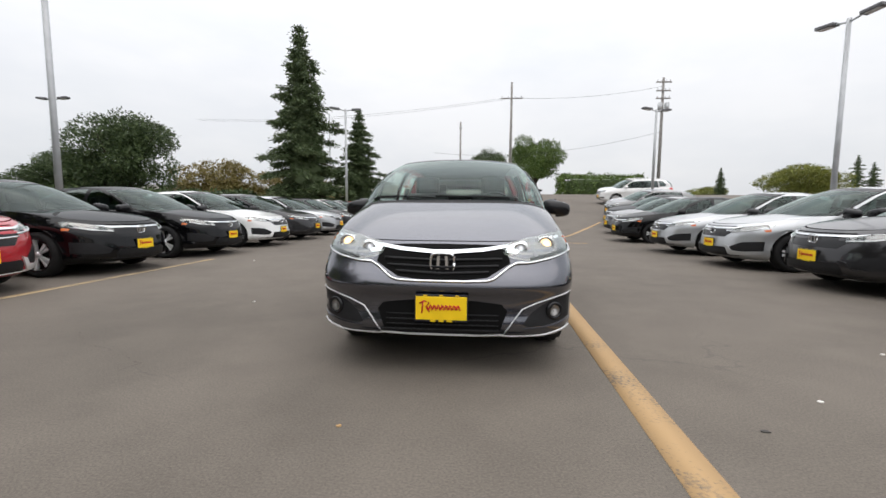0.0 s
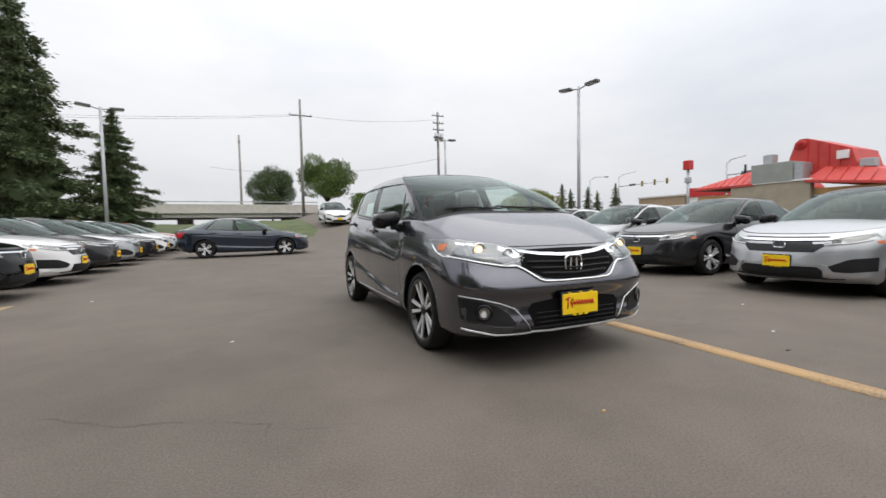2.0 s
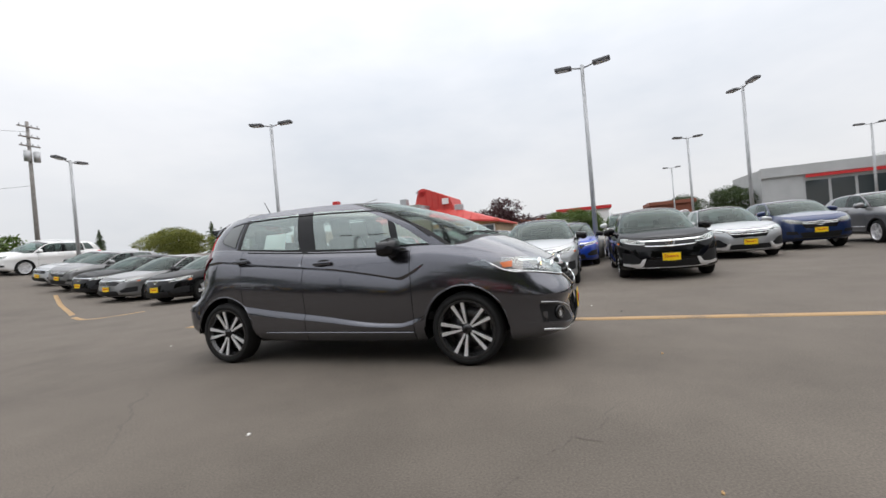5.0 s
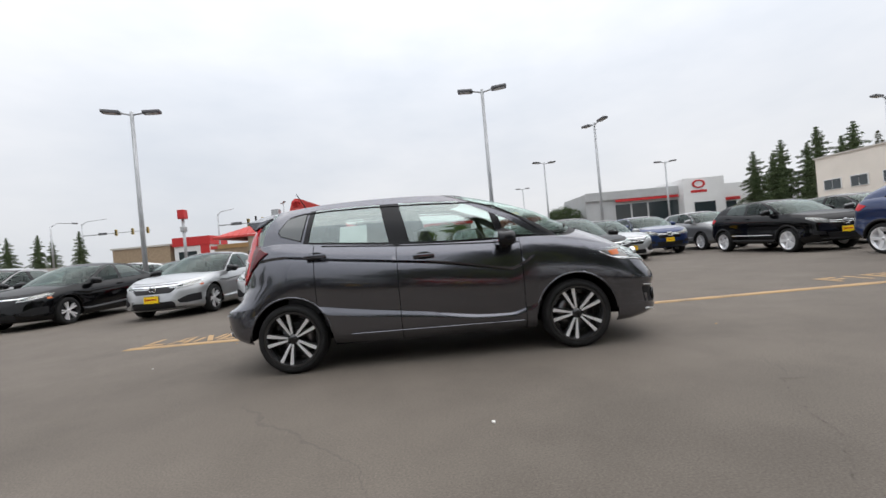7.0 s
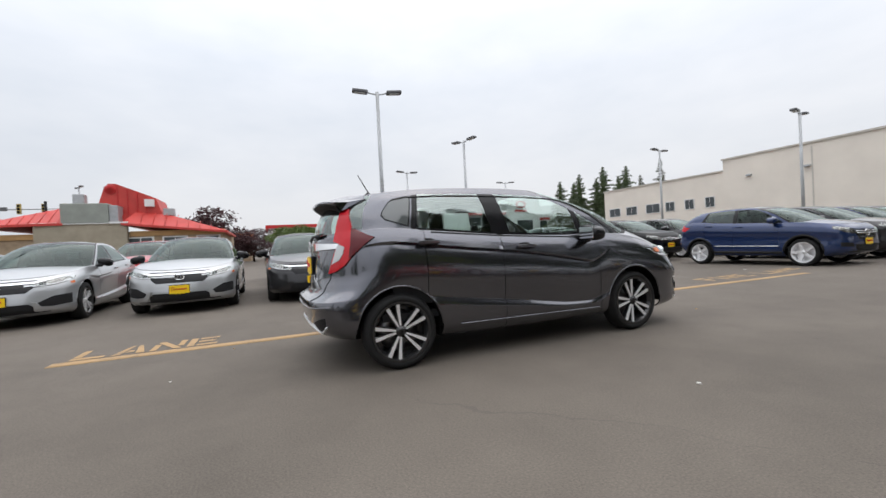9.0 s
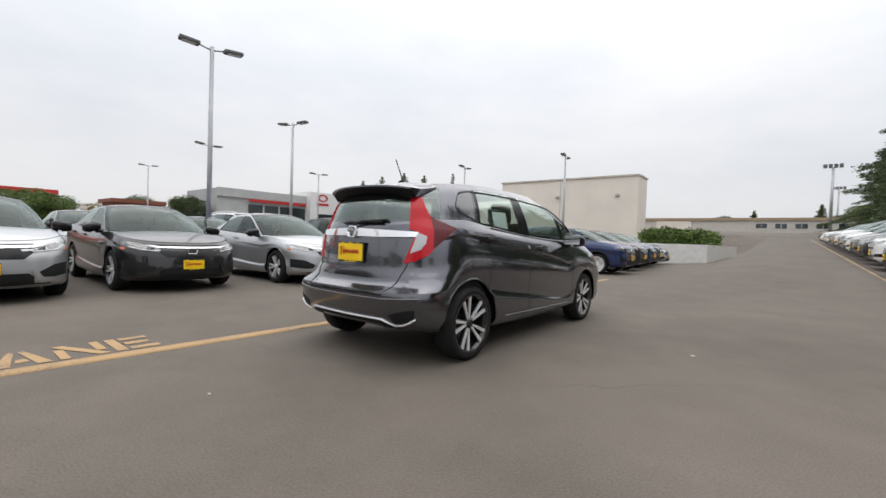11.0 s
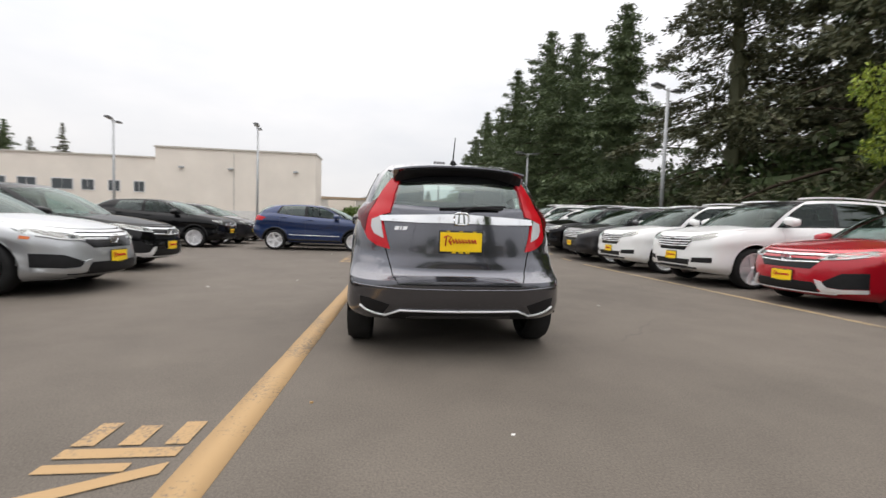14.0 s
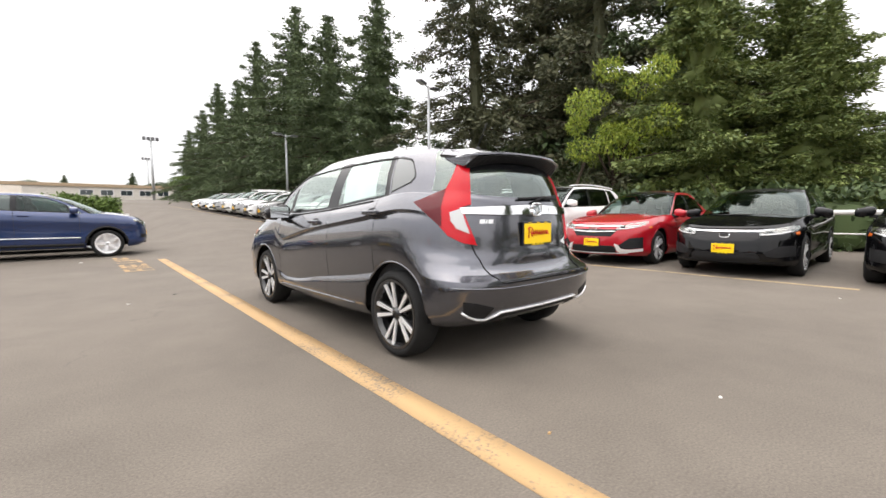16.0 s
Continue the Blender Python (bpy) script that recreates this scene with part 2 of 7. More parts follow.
def joined(name, chunks, smooth=True):
    verts, faces = [], []
    for v, f in chunks:
        o = len(verts)
        verts += [tuple(p) for p in v]
        faces += [tuple(i + o for i in q) for q in f]
    return mesh_from(name, verts, faces, smooth)


def placed(chunk, m):
    return [m @ Vector(v) for v in chunk[0]], chunk[1]


# ---- vehicles ----
def curve(table):
    xs, ys = [a for a, _ in table], [b for _, b in table]
    return lambda t: np.interp(t, xs, ys)


def smooth_curve(table):
    xs, ys = np.array([a for a, _ in table], float), np.array([b for _, b in table], float)
    d = np.gradient(ys, xs)

    def f(t):
        t = np.clip(np.asarray(t, float), xs[0], xs[-1])
        i = np.clip(np.searchsorted(xs, t, "right") - 1, 0, len(xs) - 2)
        h = xs[i + 1] - xs[i]
        s = (t - xs[i]) / h
        return ((1 + 2 * s) * (1 - s) ** 2 * ys[i] + s * (1 - s) ** 2 * h * d[i] + s * s * (3 - 2 * s) * ys[i + 1] + s * s * (s - 1) * h * d[i + 1])

    return f


HATCH = dict(
    axle=1.265, wheel_r=0.305, arch=0.365, track=0.735, tyre_w=0.185, mirror=(-0.66, 1.02), ride=0.0,
    low_w=[(0, 0.775), (0.05, 0.822), (0.12, 0.842), (0.25, 0.850), (0.45, 0.855), (0.62, 0.856), (0.76, 0.847), (0.88, 0.826), (0.95, 0.804), (1, 0.774)],
    low_yf=[(0, -1.99), (0.06, -2.07), (0.14, -2.10), (0.30, -2.088), (0.45, -2.085), (0.57, -2.118), (0.66, -2.10), (0.78, -2.055), (0.92, -2.0), (1, -1.93)],
    low_yr=[(0, 1.84), (0.06, 1.895), (0.14, 1.925), (0.25, 1.945), (0.35, 1.952), (0.39, 1.945), (0.43, 1.885), (0.55, 1.862), (0.75, 1.85), (1, 1.83)],
    low_cf=0.60, low_cr=0.38, nf=3.9, nr=3.5, taper=0.022, tail_round=(0.50, 2.4),
    zb=[(-2.2, 0.22), (-1.7, 0.20), (-0.9, 0.21), (0.9, 0.23), (1.5, 0.27), (2, 0.30)],
    belt=[(-2.15, 0.785), (-1.9, 0.815), (-1.6, 0.893), (-1.27, 0.97), (-1.0, 1.008), (-0.5, 1.012), (0.25, 1.045), (0.95, 1.105), (1.35, 1.14), (1.6, 1.11), (1.9, 1.03)],
    up_yf=[(0, -1.37), (0.5, -0.95), (0.85, -0.56), (1, -0.32)],
    up_yr=[(0, 1.815), (0.5, 1.765), (1, 1.64)],
    up_w=[(0, 0.762), (0.5, 0.703), (0.85, 0.628), (1, 0.568)],
    up_cf=[(0, 0.38), (0.5, 0.29), (1, 0.26)], up_cr=[(0, 0.50), (1, 0.42)], unf=3.8, unr=2.5,
    rail=[(-1.3, 1.43), (-0.4, 1.458), (0, 1.484), (0.5, 1.494), (1.1, 1.474), (1.7, 1.408)], crown=0.036, crown_tail=0.3, cowl=0.125, cowl_pow=6, bulge=0.03,
    seams=[-0.81, 0.29, 1.02], pillars=[((-0.70, -0.630), (-0.60, -0.530)), ((0.160, 0.350), (0.265, 0.435)), ((1.07, 1.12), (1.0, 1.05))],
    rear_side=None, trunk=False, seats=((-0.10, 0.0), (0.85, 0.0)),
)


def variant(base, **kw):
    d = dict(base)
    d.update(kw)
    return d


SEDAN = variant(
    HATCH, tail_round=None, taper=0.035, crown_tail=1.0, cowl_pow=2, axle=1.35, wheel_r=0.325, arch=0.385, track=0.77, tyre_w=0.205, mirror=(-0.62, 0.98),
    low_w=[(0, 0.82), (0.05, 0.865), (0.12, 0.885), (0.3, 0.885), (0.5, 0.886), (0.62, 0.892), (0.72, 0.90), (0.82, 0.89), (0.92, 0.865), (1, 0.825)],
    low_yf=[(0, -2.14), (0.06, -2.22), (0.25, -2.27), (0.5, -2.26), (0.75, -2.22), (0.92, -2.16), (1, -2.08)],
    low_yr=[(0, 2.16), (0.1, 2.24), (0.3, 2.35), (0.45, 2.36), (0.6, 2.33), (0.85, 2.34), (1, 2.30)],
    low_cf=0.78, low_cr=0.62, nf=2.55, nr=2.5,
    zb=[(-2.3, 0.20), (-1.7, 0.18), (-0.9, 0.18), (0.9, 0.19), (1.7, 0.22), (2.4, 0.28)],
    belt=[(-2.3, 0.745), (-2.1, 0.775), (-1.7, 0.84), (-1.3, 0.885), (-0.9, 0.915), (0, 0.945), (0.9, 0.99), (1.5, 1.02), (2.0, 1.02), (2.4, 0.98)],
    up_yf=[(0, -1.12), (0.5, -0.66), (0.85, -0.28), (1, -0.02)],
    up_yr=[(0, 2.02), (0.5, 1.62), (0.85, 1.22), (1, 0.98)],
    up_w=[(0, 0.80), (0.5, 0.72), (0.85, 0.635), (1, 0.575)],
    up_cf=[(0, 0.5), (1, 0.36)], up_cr=[(0, 0.5), (1, 0.4)], unf=2.5, unr=2.6,
    rail=[(-1.2, 1.36), (0.0, 1.375), (0.4, 1.395), (0.8, 1.385), (1.3, 1.34), (2, 1.28)], crown=0.055, cowl=0.065, bulge=0.03,
    seams=[-0.68, 0.42, 1.22], pillars=[((-0.62, -0.56), (-0.30, -0.26)), ((0.36, 0.46), (0.34, 0.43)), ((1.30, 1.36), (0.98, 1.02))],
    rear_side=None, trunk=True, seats=((0.15, -0.02), (1.0, -0.02)),
)
BIG_SEDAN = variant(
    SEDAN, axle=1.39, wheel_r=0.33,
    low_w=[(0, 0.85), (0.05, 0.89), (0.12, 0.91), (0.3, 0.912), (0.5, 0.915), (0.62, 0.922), (0.72, 0.928), (0.82, 0.915), (0.92, 0.89), (1, 0.845)],
    low_yf=[(0, -2.22), (0.06, -2.30), (0.25, -2.35), (0.5, -2.35), (0.75, -2.32), (0.92, -2.26), (1, -2.16)],
    low_yr=[(0, 2.3), (0.1, 2.4), (0.3, 2.5), (0.45, 2.52), (0.6, 2.49), (0.85, 2.48), (1, 2.42)],
    belt=[(-2.4, 0.785), (-2.1, 0.825), (-1.7, 0.88), (-1.3, 0.915), (-0.9, 0.935), (0, 0.95), (0.9, 0.985), (1.5, 1.02), (2.0, 1.03), (2.5, 1.0)],
    up_yf=[(0, -1.10), (0.5, -0.70), (0.85, -0.34), (1, -0.1)],
    rail=[(-1.2, 1.41), (0.0, 1.425), (0.4, 1.445), (0.8, 1.44), (1.3, 1.39), (2, 1.32)],
)
CROSSOVER = variant(
    HATCH, unr=3.4, tail_round=None, taper=0.035, crown_tail=0.8, cowl=0.07, cowl_pow=2, axle=1.305, wheel_r=0.335, arch=0.41, track=0.765, tyre_w=0.215, mirror=(-0.70, 1.15),
    low_w=[(0, 0.80), (0.05, 0.85), (0.12, 0.875), (0.32, 0.88), (0.5, 0.872), (0.62, 0.876), (0.74, 0.89), (0.82, 0.88), (0.92, 0.855), (1, 0.81)],
    low_yf=[(0, -2.0), (0.06, -2.1), (0.25, -2.16), (0.5, -2.16), (0.75, -2.13), (0.92, -2.07), (1, -1.98)],
    low_yr=[(0, 1.9), (0.1, 2.0), (0.25, 2.1), (0.4, 2.12), (0.55, 2.08), (0.8, 2.05), (1, 2.02)],
    zb=[(-2.2, 0.27), (-1.7, 0.24), (-0.9, 0.25), (0.9, 0.27), (1.5, 0.30), (2.1, 0.36)],
    belt=[(-2.2, 0.955), (-1.9, 0.985), (-1.6, 1.02), (-1.27, 1.05), (-1.0, 1.06), (-0.5, 1.09), (0.25, 1.13), (0.95, 1.18), (1.35, 1.22), (1.7, 1.2), (2.0, 1.12)],
    up_yf=[(0, -1.26), (0.5, -0.88), (0.85, -0.54), (1, -0.30)],
    up_yr=[(0, 2.0), (0.5, 1.86), (1, 1.56)],
    up_w=[(0, 0.79), (0.5, 0.73), (0.85, 0.665), (1, 0.61)], up_cr=[(0, 0.4), (1, 0.4)],
    rail=[(-1.3, 1.46), (-0.3, 1.49), (0, 1.52), (0.5, 1.535), (1.1, 1.51), (1.7, 1.45)],
    seams=[-0.80, 0.32, 1.15], pillars=[((-0.70, -0.65), (-0.50, -0.45)), ((0.27, 0.37), (0.25, 0.35)), ((1.2, 1.28), (1.05, 1.12))],
    rear_side=None,
)
SUV = variant(
    CROSSOVER, axle=1.41, wheel_r=0.375, arch=0.45, track=0.84, tyre_w=0.235, mirror=(-0.80, 1.25),
    low_w=[(0, 0.90), (0.05, 0.95), (0.12, 0.975), (0.32, 0.985), (0.5, 0.98), (0.62, 0.985), (0.74, 0.998), (0.82, 0.985), (0.92, 0.955), (1, 0.905)],
    low_yf=[(0, -2.2), (0.06, -2.3), (0.25, -2.37), (0.5, -2.37), (0.75, -2.35), (0.92, -2.29), (1, -2.2)],
    low_yr=[(0, 2.35), (0.1, 2.45), (0.25, 2.53), (0.4, 2.55), (0.55, 2.5), (0.8, 2.47), (1, 2.45)],
    belt=[(-2.4, 1.0), (-2.1, 1.03), (-1.6, 1.08), (-1.27, 1.11), (-1.0, 1.13), (-0.5, 1.15), (0.25, 1.17), (0.95, 1.19), (1.6, 1.22), (2.1, 1.22), (2.5, 1.18)],
    up_yf=[(0, -1.32), (0.5, -0.95), (0.85, -0.62), (1, -0.38)],
    up_yr=[(0, 2.43), (0.5, 2.33), (1, 2.1)],
    up_w=[(0, 0.885), (0.5, 0.83), (0.85, 0.765), (1, 0.70)],
    rail=[(-1.3, 1.62), (-0.3, 1.65), (0, 1.68), (0.5, 1.70), (1.3, 1.69), (2.2, 1.63)],
    seams=[-0.86, 0.32, 1.30], pillars=[((-0.74, -0.69), (-0.56, -0.51)), ((0.27, 0.37), (0.25, 0.35)), ((1.30, 1.38), (1.22, 1.30))],
    rear_side=(0.05, 0.80),
)


def car_shell(S, fine):
    """Rings of half outlines from sill to roof. Returns rings (n, m, 3) for the x < 0 half, the bands of rows and the kinds of columns."""
    nfc, nrc = (26, 20) if fine else (14, 11)
    segs = (18, 26, 18, 20) if fine else (9, 12, 9, 10)
    angs_f = np.linspace(0, math.pi / 2, nfc + 1)[:-1]
    angs_r = np.linspace(math.pi / 2, 0, nrc + 1)[1:]

    def side_ys(k0, gaps, k4):
        edges, out = list(np.maximum.accumulate([k0] + [g for pair in gaps for g in pair] + [k4])), []
        for i, n in enumerate(segs):
            out.append(np.linspace(edges[2 * i], edges[2 * i + 1], n + 1))
        return np.concatenate(out)

    kinds = ["front"] * nfc
    for i, n in enumerate(segs):
        kinds += ["s%d" % i] * n + (["g%d" % (i + 1)] if i < 3 else [])
    kinds += ["rear"] * nrc

    def outline(yf, yr, w, cf, cr, nf, nr, gaps, taper):
        sy = side_ys(yf + cf, gaps, yr - cr)
        fy = yf + cf * (1 - np.cos(angs_f) ** (2 / nf))
        ry = yr - cr * (1 - np.cos(angs_r) ** (2 / nr))
        y = np.concatenate([fy, sy, ry])
        x = np.concatenate([w * np.sin(angs_f) ** (2 / nf), np.full(len(sy), w), w * np.sin(angs_r) ** (2 / nr)])
        return x * (1 - taper * (y / 2.0) ** 2), y

    lw, lyf, lyr = smooth_curve(S["low_w"]), smooth_curve(S["low_yf"]), smooth_curve(S["low_yr"])
    zb, belt, rail = smooth_curve(S["zb"]), smooth_curve(S["belt"]), smooth_curve(S["rail"])
    crown = lambda q: S["crown"] * np.interp(q, [-0.3, 1.6], [1.0, S.get("crown_tail", 1.0)])
    uyf, uyr, uw = smooth_curve(S["up_yf"]), smooth_curve(S["up_yr"]), smooth_curve(S["up_w"])
    rings, bands = [], []
    vs = np.linspace(0, 1, 27 if fine else 15)
    cr = S.get("crease")
    if cr:
        vs = np.unique(np.round(np.concatenate([vs, [0.235, 0.24, 0.27, 0.295, 0.30, 0.822, 0.84]]), 4))
        z_up, z_low = smooth_curve(cr[0]), smooth_curve(cr[1])
        ramp = curve(cr[2])
    gaps_low = [(s - 0.003, s + 0.003) for s in S["seams"]]
    for v in vs:
        cr_v, nr_v = S["low_cr"], S["nr"]
        if S["tail_round"]:
            k_r = float(np.clip((v - 0.36) / 0.22, 0, 1))
            cr_v, nr_v = cr_v + (S["tail_round"][0] - cr_v) * k_r, nr_v + (S["tail_round"][1] - nr_v) * k_r
        x, y = outline(lyf(v), lyr(v), lw(v), S["low_cf"], cr_v, S["nf"], nr_v, gaps_low, S.get("taper", 0.035))
        z = zb(y) + (belt(y) - zb(y)) * v
        if cr:
            tall = belt(y) - zb(y)
            k_up, k_low = (z_up(y) - zb(y)) / tall, (z_low(y) - zb(y)) / tall
            g = np.array([np.interp(v, [0, 0.30, 0.84, 1], [0, a, b, 1]) for a, b in zip(k_low, k_up)])
            wy = ramp(y)
            ve = v * (1 - wy) + g * wy
            z = zb(y) + tall * ve
            out = 0.010 * math.exp(-(v - 0.84) / 0.09) if v >= 0.84 else -0.024 * math.exp(-(0.822 - v) / 0.09) if v <= 0.822 else -0.024
            out += -0.024 * math.exp(-(v - 0.30) / 0.22) if v >= 0.30 else -0.024 * max(0.0, (v - 0.24) / 0.06)
            x = x * lw(ve) / lw(v) + out * wy
            x = x * (1 - S.get("boat_low", 0.0) * ve * np.clip((y - 0.9) / 0.75, 0, 1.2) ** 2)
        rings.append(np.stack([-x, y, z], 1))
        bands.append(("low", v))
    low = rings[-1]
    cfs, crs = curve(S["up_cf"]), curve(S["up_cr"])

    def upper(v):
        gaps = [(b[0] + (t[0] - b[0]) * v, b[1] + (t[1] - b[1]) * v) for b, t in S["pillars"]]
        x, y = outline(uyf(v), uyr(v), uw(v), cfs(v), crs(v), S["unf"], S["unr"], gaps, 0.035)
        x = x * (1 - (S.get("boat_low", 0.0) + S.get("boat", 0.0) * v) * np.clip((y - 0.9) / 0.75, 0, 1.2) ** 2)
        z = belt(y) + 0.008 + (rail(y) - belt(y)) * v
        k = np.clip(1 - (x / uw(v)) ** 2, 0, 1)
        kc = np.clip(1 - (x / uw(v)) ** S.get("cowl_pow", 2), 0, 1)
        front = (np.arange(len(x)) < nfc).astype(float)
        rear = (np.arange(len(x)) >= len(x) - nrc).astype(float)
        z = z + (kc * S["cowl"] * (1 - v) + k * crown(y) * v) * front + k * (crown(y) * v + 0.03 * (1 - v)) * rear
        return np.stack([-x, y, z], 1)

    base = upper(0.0)
    span = np.linalg.norm(base - low, axis=1)
    for s in ([0.015, 0.05, 0.12, 0.22, 0.34, 0.48, 0.62, 0.76, 0.88, 0.97] if fine else [0.03, 0.12, 0.3, 0.5, 0.7, 0.9]):
        p = low * (1 - s) + base * s
        p[:, 2] += S["bulge"] * 4 * s * (1 - s) * np.clip(span / 0.8, 0.15, 1.0)
        rings.append(p)
        bands.append(("deck", s))
    for v in (np.r_[0.0, 0.05, np.linspace(0.10, 0.92, 14), 0.96, 1.0] if fine else np.r_[0.0, 0.06, np.linspace(0.12, 0.9, 7), 1.0]):
        rings.append(upper(v))
        bands.append(("up", v))
    top = rings[-1]
    yc = 0.5 * (top[0, 1] + top[-1, 1])
    for r in ([0.96, 0.88, 0.76, 0.6, 0.42, 0.22, 0.0] if fine else [0.93, 0.75, 0.5, 0.25, 0.0]):
        p = top.copy()
        p[:, 0] = top[:, 0] * r
        p[:, 1] = yc + (top[:, 1] - yc) * (0.25 + 0.75 * r)
        rz = rail(p[:, 1])
        cy = crown(p[:, 1])
        p[:, 2] = (rz + 0.008) + cy * (1 - r * r)
        k = np.clip(1 - (top[:, 0] / uw(1.0)) ** 2, 0, 1)
        ends = np.ones(len(p))
        ends[nfc:-nrc] = 0
        p[:, 2] = np.maximum(p[:, 2], (rz + 0.008) + cy * k * ends * r + cy * (1 - r * r))
        p[:, 2] = np.minimum(p[:, 2], rz + 0.008 + cy)
        rings.append(p)
        bands.append(("roof", r))
    return np.array(rings), bands, kinds


def car_panels(S, fine):
    """Meshes of the panels by name, and a tree of the whole closed skin for laying lamps and trim on it."""
    R, bands, kinds = car_shell(S, fine)
    n, m = R.shape[:2]
    nfc, nrc = kinds.count("front"), kinds.count("rear")
    full_v = np.concatenate([R.reshape(-1, 3), R.reshape(-1, 3) * (-1, 1, 1)])
    quads = [(i * m + j, (i + 1) * m + j, (i + 1) * m + j + 1, i * m + j + 1) for i in range(n - 1) for j in range(m - 1)]
    off = n * m
    tree = BVHTree.FromPolygons([Vector(v) for v in full_v], quads + [tuple(k + off for k in q[::-1]) for q in quads])
    # wheel arches
    V = R.reshape(-1, 3).copy()
    hub = S["wheel_r"] + 0.005
    inside = np.zeros(len(V), bool)
    low_rows = sum(1 for b in bands if b[0] == "low")
    for ya in (-S["axle"], S["axle"]):
        d = np.hypot(V[:, 1] - ya, V[:, 2] - hub)
        near = (d < S["arch"]) & (V[:, 0] < -0.45) & (np.arange(len(V)) < low_rows * m)
        near |= (np.abs(V[:, 1] - ya) < S["arch"]) & (V[:, 2] < hub) & (V[:, 0] < -0.45)
        inside |= near
    panels = {}
    s3_first, s3_n = kinds.index("s3"), kinds.count("s3")

    def s3_at(j):
        return (j - s3_first) / s3_n

    a_col = int(nfc * 0.87)
    g_col = m - 1 - int(nrc * 0.84)
    for i in range(n - 1):
        band, v = bands[i]
        nxt = bands[i + 1][0]
        for j in range(m - 1):
            q = (i * m + j, (i + 1) * m + j, (i + 1) * m + j + 1, i * m + j + 1)
            if all(inside[k] for k in q):
                continue
            kind = kinds[j]
            c = V[list(q)].mean(0)
            name = None
            if band == "low" and nxt == "low":
                if kind[0] == "g":
                    continue
                if kind == "front":
                    name = "front_bumper"
                elif kind == "rear":
                    if S["trunk"]:
                        name = "rear_bumper" if v < 0.62 or c[0] < -0.62 else "trunk_lid"
                    else:
                        name = "rear_bumper" if v < 0.37 else ("tailgate" if c[0] > -0.58 else "quarter")
                else:
                    name = {"s0": "fender", "s1": "front_door", "s2": "rear_door", "s3": "quarter"}[kind]
                    if v < 0.075 and kind in ("s1", "s2"):
                        name = "side_sill"
            elif band in ("low", "deck") and nxt in ("low", "deck", "up") and band != "up":
                if band == "low" and nxt == "deck" and kind in ("front", "rear"):
                    continue
                name = {"front": "hood", "rear": "trunk_lid" if S["trunk"] else "tailgate", "s0": "fender", "s1": "front_door", "s2": "rear_door", "s3": "quarter"}.get(kind)
                if name is None:
                    continue
                if kind == "front" and v >= 0.88:
                    name = "cowl"
                if kind == "rear" and not S["trunk"] and c[0] < -0.60:
                    name = "quarter"
            elif band == "up" and nxt == "up":
                if kind == "front":
                    name = "windshield" if j < a_col and v < (0.955 if fine else 0.89) else ("windshield_seal" if j < a_col + 1 + fine else "a_pillar")
                elif kind == "rear":
                    name = "rear_glass" if j >= g_col and (0.04 <= v < 0.94) else ("tailgate" if j >= g_col else "c_pillar")
                elif kind[0] == "g":
                    name = "window_trim" if v < S.get("rail_from", 0.89) else "roof_side_rail"
                else:
                    frame_row = v < 0.05
                    if v >= S.get("rail_from", 0.89):
                        name = "roof_side_rail"
                    elif kind == "s3":
                        rs = S["rear_side"]
                        name = "quarter_glass" if rs and rs[0] <= s3_at(j) < rs[1] and 0.08 < v < 0.90 else "c_pillar"
                    elif kind == "s0":
                        name = "window_trim" if frame_row or v > 0.7 else "vent_glass"
                    else:
                        name = "window_trim" if frame_row else {"s1": "front_window", "s2": "rear_window"}[kind]
            else:
                name = "roof"
            panels.setdefault(name, []).append(q)
    # push the cut edges of the arches out to the circle
    used = {k for fs in panels.values() for q in fs for k in q}
    for k in used:
        if inside[k]:
            ya = -S["axle"] if V[k, 1] < 0 else S["axle"]
            dy, dz = V[k, 1] - ya, max(V[k, 2] - hub, 0.0)
            d = math.hypot(dy, dz)
            if V[k, 2] < hub:
                V[k, 1] = ya + math.copysign(S["arch"], dy)
            elif d > 1e-4:
                V[k, 1], V[k, 2] = ya + dy / d * S["arch"], hub + dz / d * S["arch"]
    out = {}
    for name, fs in panels.items():
        ids = sorted({k for q in fs for k in q})
        at = {k: i for i, k in enumerate(ids)}
        vs = V[ids]
        out[name] = (vs, [tuple(at[k] for k in q) for q in fs])
    return out, tree


def both_halves(vs, fs):
    k = len(vs)
    return np.concatenate([vs, vs * (-1, 1, 1)]), fs + [tuple(i + k for i in f[::-1]) for f in fs]


def welded(me, dist=0.0004):
    bm = bmesh.new()
    bm.from_mesh(me)
    bmesh.ops.remove_doubles(bm, verts=bm.verts[:], dist=dist)
    bm.to_mesh(me)
    bm.free()
    me.shade_smooth()
    return me


